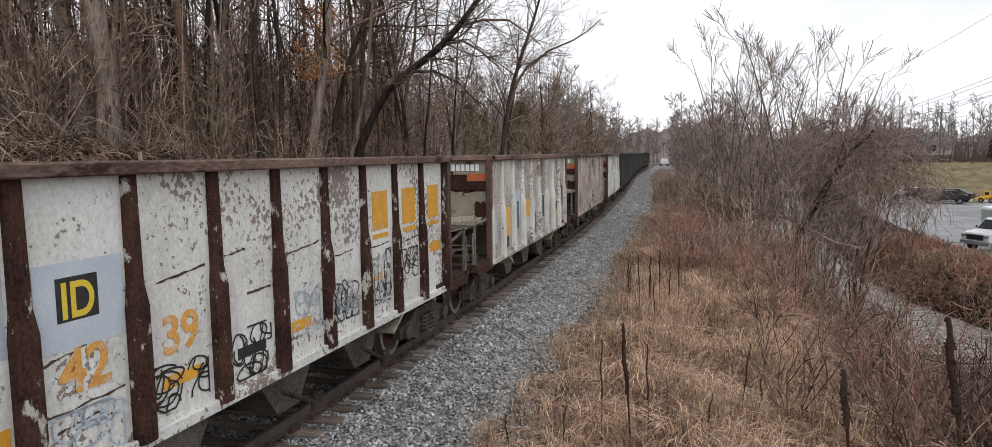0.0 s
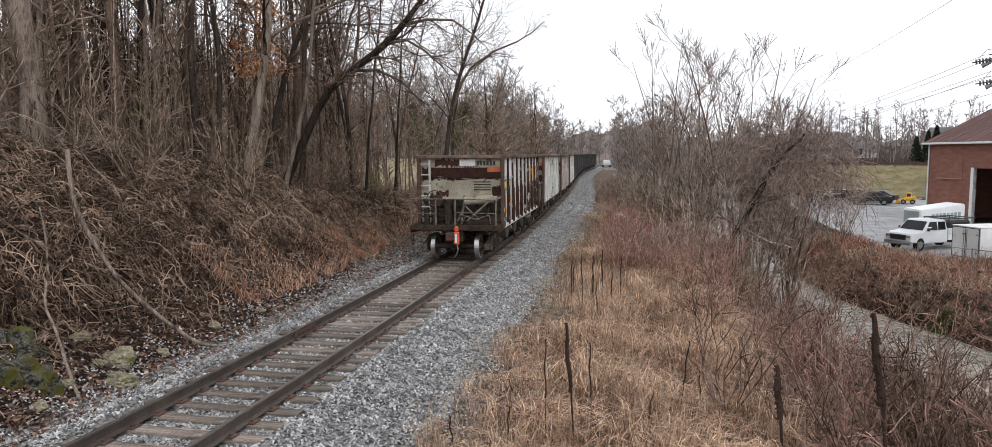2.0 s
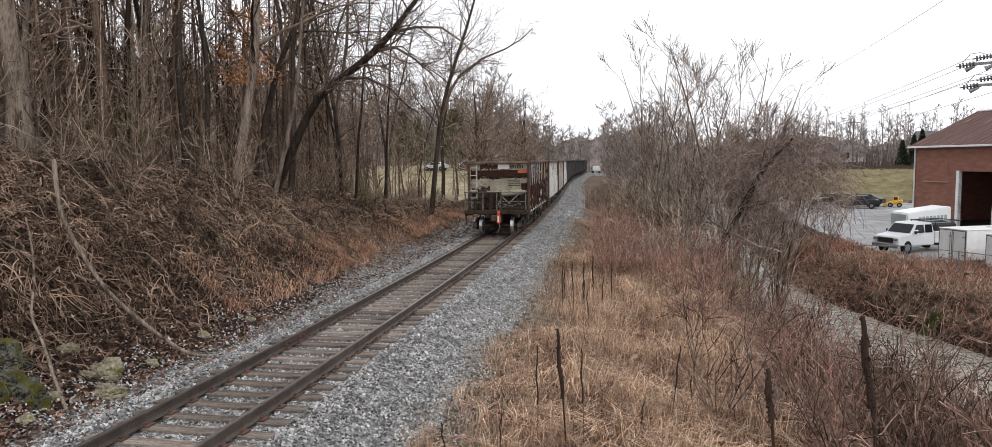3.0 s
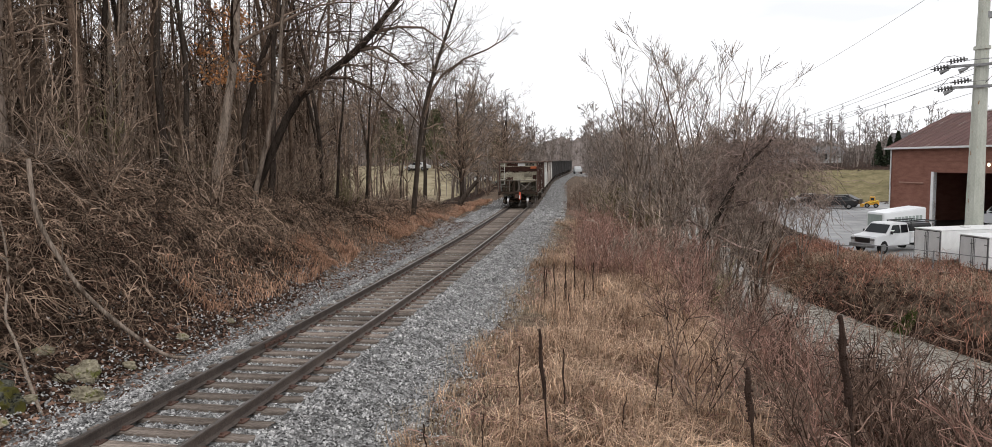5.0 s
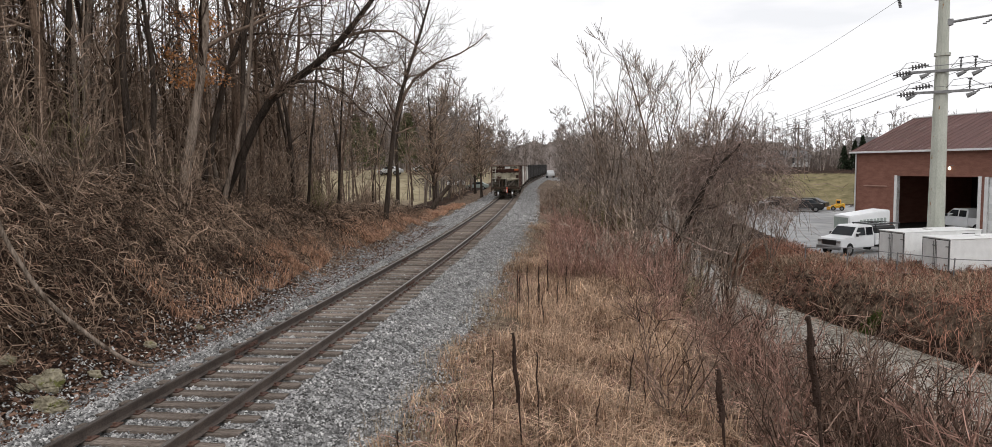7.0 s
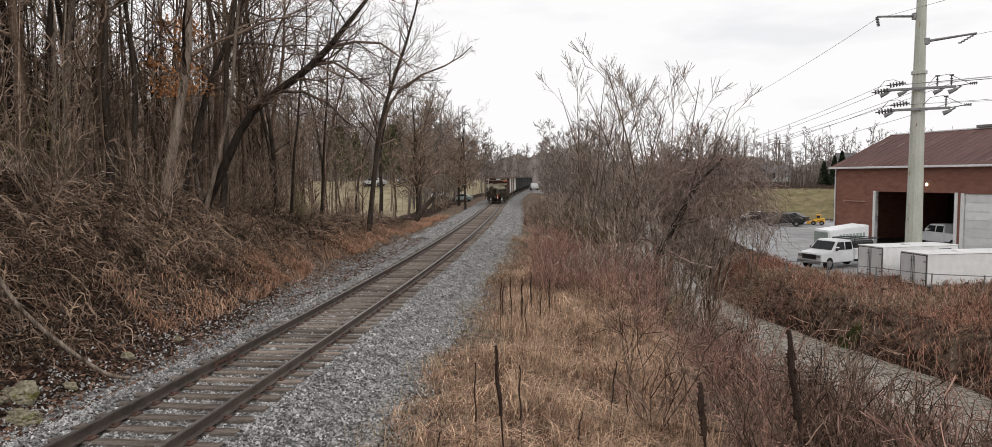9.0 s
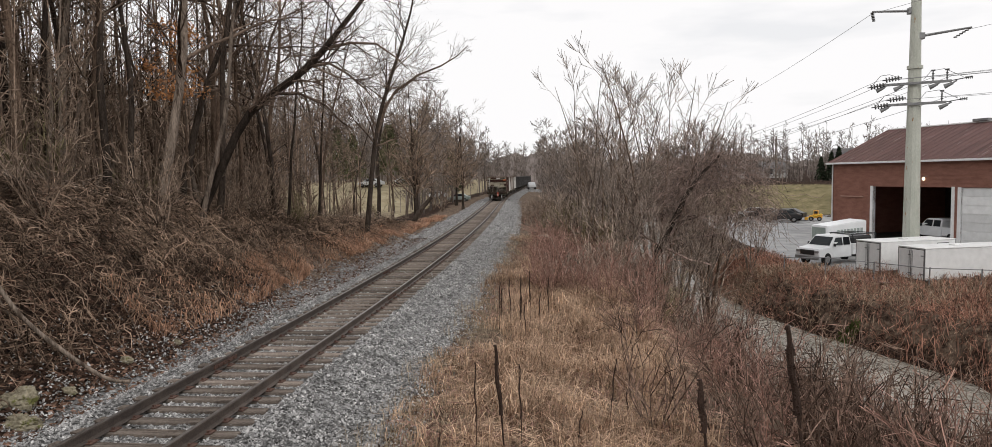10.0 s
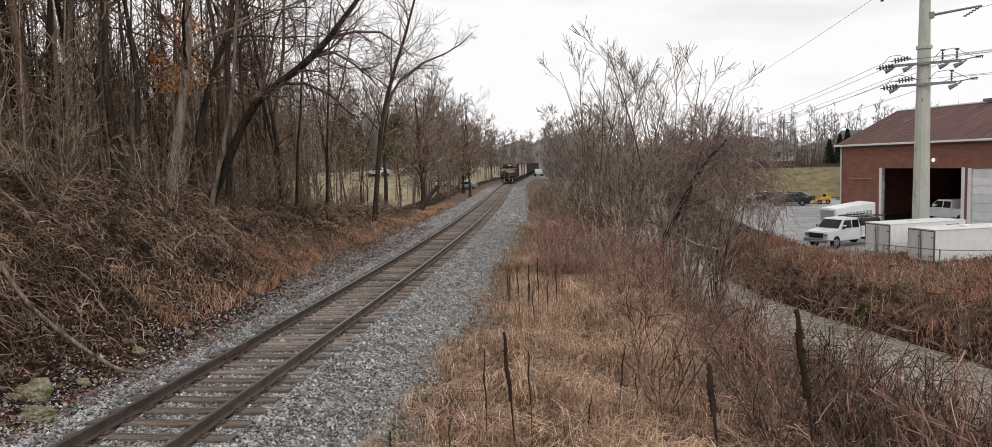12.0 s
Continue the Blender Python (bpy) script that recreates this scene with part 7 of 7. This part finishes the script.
def power_pole():
    """A tapered steel pole with two long upper arms and two crossarms of insulators and switches."""
    p = thing("power_pole", "tall tapered galvanised steel power pole with crossarms", "utility pole", "", pose(POLE[0], POLE[1], YARD_Z))
    bm = bmesh.new()
    rod(bm, (0, 0, -0.3), (0, 0, 12.4), 0.52, 0.37, 12)
    rod(bm, (0, 0, 12.3), (0, 0, 12.5), 0.46, 0.46, 12)
    rod(bm, (0, 0, 12.4), (0, 0, 24.0), 0.35, 0.19, 12)
    part("shaft", bm, M_STEELPOLE, p, "pale galvanised steel shaft", smooth=False)
    d = Vector((0.914, -0.407, 0))
    for side, z, L in ((-1, 16.05, 2.5), (1, 14.4, 3.0), (1, 17.6, 2.6), (-1, 19.5, 2.5)):
        bm = bmesh.new()
        a = d * side * 0.3
        rod(bm, (a.x, a.y, z - 0.05), (d.x * side * L, d.y * side * L, z + 0.18), 0.09, 0.06, 8)
        box(bm, a.x - 0.18, a.x + 0.18, a.y - 0.18, a.y + 0.18, z - 0.25, z + 0.15, 0.02)
        arm = part("upper_arm", bm, M_GREY, p, "steel davit arm")
        bm = bmesh.new()
        e = d * side * L
        for k in range(6):
            q = e + Vector((-0.25 * side, 0.5, -0.1)) * (0.3 + 0.33 * k)
            rod(bm, (q.x, q.y, z + 0.1 - 0.07 * k), (q.x, q.y, z + 0.16 - 0.07 * k), 0.11, sides=8)
        part("insulator", bm, M_GREY, arm)
    for z, L, bells in ((11.35, 2.0, 2), (10.05, 1.75, 1)):
        bm = bmesh.new()
        box(bm, -L, L, -0.07, 0.07, z - 0.08, z + 0.08, 0.01, Matrix.Rotation(radians(-24), 4, "Z") @ Matrix.Translation((0, -0.45, 0)))
        arm = part("crossarm", bm, M_GREY, p, "steel crossarm")
        at = lambda k, dz: d * k + Vector((-0.18, -0.41, z + dz))
        # strain insulators, ribbed, lying along the arm's end
        for k, dz in ((-L - 0.1, 0.02), (-L + 0.75, 0.42)):
            bm = bmesh.new()
            rod(bm, at(k - 0.55, dz - 0.12), at(k + 0.55, dz), 0.035, sides=6)
            for q in range(5):
                c = k - 0.36 + 0.17 * q
                rod(bm, at(c, dz - 0.1 + 0.02 * q), at(c + 0.09, dz - 0.09 + 0.02 * q), 0.17, 0.14, 9)
            part("strain_insulator", bm, M_DARKFITTING, arm, "dark ribbed insulator")
        bm = bmesh.new()
        rod(bm, at(L - 0.1, 0.0), at(L + 1.1, 0.18), 0.03, sides=6)
        for q in range(4):
            rod(bm, at(L + 0.72 + 0.1 * q, 0.13), at(L + 0.77 + 0.1 * q, 0.14), 0.09, sides=8)
        part("strain_insulator", bm, M_DARKFITTING, arm, "dark ribbed insulator")
        # bells below, pins above
        for k in [-L + 0.1, -L + 1.1][:bells] + [L - 0.15, L - 0.95][:bells]:
            bm = bmesh.new()
            rod(bm, at(k - 0.24, -0.34), at(k + 0.22, -0.14), 0.15, 0.08, 10)
            rod(bm, at(k + 0.2, -0.14), at(k + 0.42, 0.0), 0.05, sides=6)
            part("cutout", bm, M_GREY, arm, "grey switch body")
        for k in [L - 0.25, L - 1.0][:bells]:
            bm = bmesh.new()
            rod(bm, at(k, 0.05), at(k, 0.75), 0.035, sides=6)
            rod(bm, at(k - 0.12, 0.72), at(k + 0.12, 0.72), 0.05, sides=6)
            for q in range(3):
                rod(bm, at(k, 0.2 + 0.14 * q), at(k, 0.26 + 0.14 * q), 0.075, sides=8)
            part("pin_insulator", bm, M_DARKFITTING, arm, "dark upright insulator")
        bm = bmesh.new()
        bent(bm, [at(-L - 0.4, 0.0), at(-L + 0.1, 0.62), at(-L + 0.6, 0.66), at(-L + 1.4, 0.3)], 0.015, 4)
        bent(bm, [at(L - 1.5, 0.2), at(L - 1.1, 0.7), at(L - 0.4, 0.78), at(L + 0.6, 0.2)], 0.015, 4)
        part("jumper_wire", bm, M_DARKFITTING, arm)


def catenary(bm, a, b, sag, r):
    a, b = Vector(a), Vector(b)
    pts = [a.lerp(b, i / 24) - Vector((0, 0, sag * 4 * (i / 24) * (1 - i / 24))) for i in range(25)]
    bent(bm, pts, r, 4)


def power_lines():
    d = Vector((0.914, -0.407, 0))
    base = Vector((POLE[0], POLE[1], YARD_Z))
    for off, z in ((-2.1, 11.7), (-1.2, 11.7), (1.0, 11.7), (2.0, 11.7), (-1.9, 10.4), (1.8, 10.4), (-2.5, 16.1), (3.0, 14.5), (2.6, 17.7)):
        bm = bmesh.new()
        s = base + d * off + Vector((0, 0, z))
        if z < 14 or off < 0:
            catenary(bm, s, (22 + off, 190, z + YARD_Z + 2), 3.0, 0.016)
        far = s + Vector((26, -38, 6 if z > 14 else 2))
        catenary(bm, s, far, 1.0, 0.012)
        ob = part("power_line", bm, M_GREY)
        tagged(ob, "thin black overhead power line", "power line", "overhead lines")


def wooden_pole(x, y, h):
    p = thing("utility_pole", "old wooden utility pole behind the yard", "utility pole", "wooden poles", spot(x, y, 20))
    bm = bmesh.new()
    rod(bm, (0, 0, -0.3), (0, 0, h), 0.17, 0.12, 8)
    part("shaft", bm, M_TIE, p)
    bm = bmesh.new()
    box(bm, -1.2, 1.2, -0.06, 0.06, h - 0.7, h - 0.55)
    part("crossarm", bm, M_TIE, p)


def house(x, y, rz, w, d, h, wall, roof, label):
    o = thing("house", label, "house", "houses on the hill", spot(x, y, rz, 0.3))
    u_box("wall", o, wall, -w / 2, w / 2, -d / 2, d / 2, 0, h)
    bm = bmesh.new()
    prism(bm, [(-d / 2 - 0.4, h), (d / 2 + 0.4, h), (0, h + d * 0.33)], -w / 2 - 0.3, w / 2 + 0.3)
    part("roof", bm, roof, o)
    for i in range(int(w // 2.6)):
        win = u_box("window", o, M_GLASS, -w / 2 + 0.9 + i * 2.6, -w / 2 + 1.9 + i * 2.6, -d / 2 - 0.03, -d / 2 + 0.01, h * 0.45, h * 0.45 + 1.2)
        u_box("sill", win, M_PALE, -w / 2 + 0.8 + i * 2.6, -w / 2 + 2.0 + i * 2.6, -d / 2 - 0.1, -d / 2 - 0.031, h * 0.45 - 0.1, h * 0.45)


def evergreen(x, y, h, r, label, foot=0.06, needles=None):
    """A conifer: whorls of drooping sprays round a straight stem."""
    rng = np.random.default_rng(int(abs(x * 13 + y * 7)))
    t = thing("evergreen", label, "evergreen tree", "evergreens", spot(x, y, 0, 0.1))
    bm = bmesh.new()
    rod(bm, (0, 0, -0.2), (0, 0, h * 0.95), 0.03 * h * 0.5, 0.02, 6)
    part("trunk", bm, M_BARK, t)
    n = int(900)
    z = h * (foot + (0.98 - foot) * rng.uniform(0, 1, n) ** 0.9)
    rr = r * (1 - z / h) ** 0.75 * rng.uniform(0.35, 1.0, n)
    a = rng.uniform(0, 6.28, n)
    p = np.stack([np.cos(a) * rr, np.sin(a) * rr, z], -1)
    put("foliage", leaf_cards(p, 0.16 + 0.035 * h * 0.3, rng, 0.8), needles or M_CEDAR, t, "green sprays of needles")


def build_depot():
    garage()
    cargo_trailer("white enclosed cargo trailer parked by the fence", pose(23.4, 38.3, -2.52, 0, 0, 18), 6.6).scale = (0.86, 0.86, 0.86)
    cargo_trailer("white enclosed cargo trailer behind another one", pose(22.4, 41.2, -2.46, 0, 0, 22), 6.0).scale = (0.86, 0.86, 0.86)
    pickup("white crew-cab truck with a white service body and black rack", M_CARPAINT, "box", pose(21.75, 47.2, YARD_Z, 0, 0, 122)).scale = (0.9, 0.74, 0.95)
    box_truck()
    pickup("white pickup truck inside the dark workshop", M_CARPAINT, "white", pose(28.9, 68.7, YARD_Z, 0, 0, -67.9) @ pose(9.4, 2.6, 0.03, 0, 0, 80))
    loader()
    for x, y, r, paint, lab in ((30.4, 89.6, 60, M_BLACKCAR, "dark car parked at the back of the yard"), (28.4, 91.5, 70, M_BLACKCAR, "dark car parked at the back of the yard"),
                                (27.3, 93.0, 75, M_CARPAINT, "white car parked at the back of the yard"), (29.0, 86.5, 80, M_BLACKCAR, "dark car parked at the back of the yard")):
        saloon(lab, paint, spot(x, y, r, 0))
    for x, y, r, paint in ((-20, 122, 85, M_CARPAINT), (-25.5, 124, 95, M_CARPAINT), (-16.5, 126, 90, M_GREENGLASS), (-31, 121, 80, M_CARPAINT)):
        saloon("pale car parked beyond the field", paint, spot(x, y, r, 0))
    pickup("white pickup truck waiting at the level crossing far off", M_CARPAINT, "white", pose(-8.0, 190, 0.0, 0, 0, 8))
    bm = bmesh.new()
    prism(bm, [(186, -0.9), (187.2, 0.0), (192.8, 0.0), (194, -0.9)], float(track_x(190)) + 1.7, float(track_x(190)) + 16)
    tagged(part("road", bm, M_STONE), "grey gravel approach to the level crossing", "road", kind="structure")
    power_pole()
    power_lines()
    for x, y, h in ((39, 128, 7.5), (30.5, 140, 8)):
        wooden_pole(x, y, h)
    house(41.5, 142, 15, 5, 4, 2.0, M_FARHOUSE, M_FARROOF, "small pale house with a grey roof")
    house(58, 138, -10, 12, 8, 3.0, M_FARROOF, M_FARROOF, "long grey house on the hill")
    house(33.5, 138, 10, 4, 3, 2.0, M_FARHOUSE, M_FARROOF, "pale shed on the hill")
    house(80, 140, 0, 18, 10, 4.5, M_FARHOUSE, M_FARROOF, "large pale building on the hill")
    for x, y, h, r in ((44.2, 116, 4.6, 1.1), (45.6, 117, 5.4, 1.2), (47.2, 116, 4.4, 1.1), (43.0, 117, 3.8, 1.0), (41.0, 100, 3.4, 2.2), (42.5, 99, 3.0, 2.0)):
        evergreen(x, y, h, r, "dark green evergreen on the grassy slope")
    for x, y, h, r in ((-21.0, 112, 9.5, 3.2), (-26.5, 118, 11, 3.6), (-16.5, 120, 9, 3.0), (-32, 114, 10, 3.4), (-37, 121, 11, 3.6), (-24, 126, 10, 3.3), (-30, 128, 11, 3.4)):
        evergreen(x, y, h, r, "olive green pine at the edge of the field", 0.22, M_PINE)
    # rail fence along the yard's edge
    fence = thing("fence", "rusty pipe fence with leaning wooden posts by the yard", "fence")
    pts = [(17.5, 42.0), (19.3, 40.6), (21.2, 39.0), (23.2, 37.4), (25.2, 36.6), (27.2, 36.2), (29.4, 35.8)]
    for i, (x, y) in enumerate(pts):
        bm = bmesh.new()
        z = float(ground_z(x, y))
        rod(bm, (x, y, z - 0.2), (x + 0.05, y, z + 1.15), 0.035)
        part("post", bm, M_GREY, fence)
        if i:
            a, b = pts[i - 1], (x, y)
            bm = bmesh.new()
            for hgt in (1.1,):
                rod(bm, (a[0], a[1], float(ground_z(*a)) + hgt), (b[0], b[1], z + hgt), 0.022)
            part("top_rail", bm, M_GREY, fence)
    for x, y, h, tilt in ((26.0, 37.0, 1.15, 6), (26.9, 36.9, 1.3, -2), (27.3, 36.5, 0.95, 3)):
        bm = bmesh.new()
        z = float(ground_z(x, y))
        rod(bm, (x, y, z - 0.3), (x + math.sin(radians(tilt)) * h, y, z + h), 0.13, 0.12, 8)
        part("wooden_post", bm, M_DARKBARK, fence, "dark leaning wooden post")
    for i, (x0, y0, x1, y1, r) in enumerate(((22.5, 37.2, 26.0, 36.3, 0.12), (26.2, 36.0, 29.6, 35.0, 0.16), (19.0, 39.2, 22.0, 37.6, 0.09), (24.8, 35.4, 28.0, 34.6, 0.08))):
        bm = bmesh.new()
        rod(bm, (x0, y0, float(ground_z(x0, y0)) + 0.15), (x1, y1, float(ground_z(x1, y1)) + 0.25), r, r * 0.7, 8)
        tagged(part("log", bm, M_BARK), "fallen weathered log in the weeds", "log", "fallen logs")


build_depot()


# ---- small things by the line ----
def mullein(x, y, h, tx, ty, r, label):
    """A dry flower spike on its stalk."""
    rng = np.random.default_rng(int(x * 1000 + y * 77))
    s = thing("dry_stalk", label, "dry plant", "dry stalks on the berm", spot(x, y, 0, 0.03, tx, ty))
    bm = bmesh.new()
    rod(bm, (0, 0, 0), (0.01, 0, h * 0.55), r * 0.45, r * 0.42, 6)
    part("stem", bm, M_STALK, s)
    bm = bmesh.new()
    n = 9
    for k in range(n):
        z0, z1 = h * (0.5 + 0.5 * k / n), h * (0.5 + 0.5 * (k + 1) / n)
        q = r * (1.0 if k < n - 2 else 0.7) * rng.uniform(0.85, 1.15)
        rod(bm, (0.012 * math.sin(k), 0.0, z0), (0.012 * math.sin(k + 1), 0, z1), q, q * 0.9, 7)
        for j in range(5):
            a = rng.uniform(0, 6.28)
            zz = rng.uniform(z0, z1)
            rod(bm, (math.cos(a) * q * 0.8, math.sin(a) * q * 0.8, zz), (math.cos(a) * q * 1.35, math.sin(a) * q * 1.35, zz + 0.012), q * 0.4, q * 0.2, 4)
    part("seed_spike", bm, M_STALK, s, "dark brown seed spike")


for x, y, h, tx, ty, r in ((5.16, 9.6, 1.98, 0, -4, 0.028), (4.72, 9.7, 1.7, 0, 0, 0.012), (5.35, 9.95, 1.6, 0, -1, 0.013), (7.95, 9.85, 1.5, 0, -5, 0.045), (9.25, 9.8, 2.45, 0, -7, 0.052),
                           (6.6, 11.4, 1.45, 0, 6, 0.012), (7.0, 12.2, 0.8, 0, -3, 0.010), (4.3, 9.0, 0.8, 0, 3, 0.010), (3.7, 8.6, 0.7, 0, -6, 0.010), (6.1, 10.2, 0.8, 0, 8, 0.010), (4.05, 18.0, 1.4, 0, 1, 0.016),
                           (4.3, 18.6, 1.6, 0, -2, 0.016), (4.55, 18.2, 1.3, 0, 2, 0.014), (4.75, 19.2, 1.7, 0, 0, 0.018), (5.0, 18.7, 1.2, 0, 3, 0.014), (4.45, 20.0, 1.5, 0, -1, 0.016), (5.2, 19.8, 1.6, 0, 1, 0.016),
                           (3.9, 19.5, 1.3, 0, 2, 0.015), (4.8, 17.4, 1.1, 0, -3, 0.013)):
    mullein(x, y, h, tx, ty, r, "dry dark-brown flower stalk standing in the grass")


M_MOSSROCK = material("dark_mossy_rock", (0.014, 0.015, 0.011), (0.17, 0.167, 0.135), 6, 0.95, 0, 1.0, 24, spots=(0.085, 0.078, 0.022), spot_scale=3.0, spot_at=0.52)


def rock(x, y, sx, sy, sz, seed, label, mat=None, lift=0.0):
    rng = random.Random(seed)
    bm = bmesh.new()
    bmesh.ops.create_icosphere(bm, subdivisions=4, radius=1.0)
    for v in bm.verts:
        ridge = 0.5 - abs(noise.noise(v.co * 2.2 + Vector((seed, seed, 0))))
        n = noise.noise(v.co * 1.3 + Vector((seed, 0, 0))) * 0.38 - max(ridge - 0.36, 0) * 1.6 + noise.noise(v.co * 6.0 + Vector((0, seed, 0))) * 0.10
        v.co *= 1 + n
        v.co.x, v.co.y, v.co.z = round(v.co.x * 3.5) / 3.5 * 0.35 + v.co.x * 0.65, v.co.y, round(v.co.z * 3) / 3 * 0.4 + v.co.z * 0.6
        v.co = Vector((v.co.x * sx, v.co.y * sy, v.co.z * sz))
    ob = part("rock", bm, mat or M_ROCK, None, "", spot(x, y, rng.uniform(0, 360), -lift))
    tagged(ob, label, "rock", "rocks at the foot of the bank")


for i, (x, y, a, b, c) in enumerate(((-3.75, 9.15, 0.50, 0.40, 0.45), (-4.35, 9.5, 0.5, 0.42, 0.42), (-3.35, 8.5, 0.34, 0.3, 0.28), (-4.1, 8.7, 0.55, 0.42, 0.45), (-4.6, 8.9, 0.5, 0.45, 0.5))):
    rock(x, y, a * 1.3, b * 1.3, c * 1.35, 11 + i, "large mossy grey boulder at the foot of the bank", M_MOSSROCK, -0.48)
for i, (x, y, a, b, c) in enumerate(((-3.3, 10.75, 0.30, 0.24, 0.24), (-2.85, 10.25, 0.28, 0.22, 0.17), (-3.45, 10.4, 0.16, 0.12, 0.09), (-3.1, 11.6, 0.16, 0.1, 0.08), (-4.0, 10.6, 0.2, 0.16, 0.1), (-3.3, 15.4, 0.13, 0.1, 0.09),
                                     (-3.35, 13.6, 0.12, 0.2, 0.08), (-3.2, 9.4, 0.18, 0.12, 0.08), (-3.0, 8.7, 0.14, 0.11, 0.07), (-3.7, 8.9, 0.15, 0.13, 0.09))):
    rock(x, y, a, b, c, 31 + i, "flat tan stone lying beside the ballast", M_TANROCK)


def vine(points, r0, r1, label, bark=None):
    """A bare pole or vine lying on the bank."""
    P = np.array(points, float)
    t = np.linspace(0, len(P) - 1, 30)
    i = np.minimum(t.astype(int), len(P) - 2)
    f = (t - i)[:, None]
    pm, pn = P[np.maximum(i - 1, 0)], P[np.minimum(i + 2, len(P) - 1)]
    p0, p1 = P[i], P[i + 1]
    S = 0.5 * (2 * p0 + (p1 - pm) * f + (2 * pm - 5 * p0 + 4 * p1 - pn) * f ** 2 + (3 * p0 - pm - 3 * p1 + pn) * f ** 3)
    v, fc = tubes(S[None], np.linspace(r0, r1, 30)[None], 7)
    tagged(put("fallen_branch", mesh_of("fallen_branch", v, fc, True), bark or M_PALEBARK), label, "branch", "branches on the bank")


vine([(-2.57, 12.6, -0.36), (-2.9, 12.2, -0.12), (-3.57, 11.4, 0.98), (-4.02, 11.1, 1.92), (-4.22, 10.9, 2.72), (-4.3, 10.9, 3.67)], 0.036, 0.042, "long pale branch lying down the bank")
vine([(-2.79, 9.3, -0.46), (-3.3, 9.6, 0.0), (-3.92, 10, 0.57), (-4.3, 10.2, 0.95), (-4.5, 10.5, 1.49), (-4.51, 10.5, 2.19), (-4.9, 10.8, 2.6)], 0.03, 0.015, "crooked pale vine hanging down the bank")
vine([(-4.5, 10.5, 1.9), (-4.9, 10.4, 2.15), (-5.3, 10.2, 2.6), (-5.5, 10.2, 3.0)], 0.018, 0.01, "crooked pale vine hanging down the bank")
vine([(-4.3, 12.2, 0.6), (-4.7, 12.0, 1.3), (-4.9, 12.2, 2.1)], 0.014, 0.008, "thin pale branch on the bank")
vine([(-3.3, 14.2, -0.2), (-4.0, 14.6, 0.7), (-4.8, 14.6, 1.5)], 0.012, 0.008, "thin pale branch on the bank")
vine([(-8.0, 57, -0.6), (-7.5, 57, 0.4), (-7.0, 57.2, 1.1), (-6.3, 57.3, 1.9)], 0.24, 0.16, "thick broken trunk leaning beside the line", M_DARKBARK)


def motions():
    """The train draws away at a steady pace."""
    rear = [(0, 2.60), (0.5, 7.52), (1.0, 13.15), (1.5, 18.47), (2.0, 23.75)]
    rear += [(t, 23.75 + (t - 2) * 10.42) for t in (2.5, 3, 4, 5, 6, 7, 8, 9, 10, 11, 12)]
    for i, car in enumerate(TRAIN):
        walk(car, [build_motions_rows(s + CAR_PITCH * i, t) for t, s in rear])
    rows = []
    for t, s in rear:
        rows.append((t, build_motions_rows(s, t)[1] @ pose(0.20, -1.56, 0.59)))
    walk(MARKER, rows)


motions()
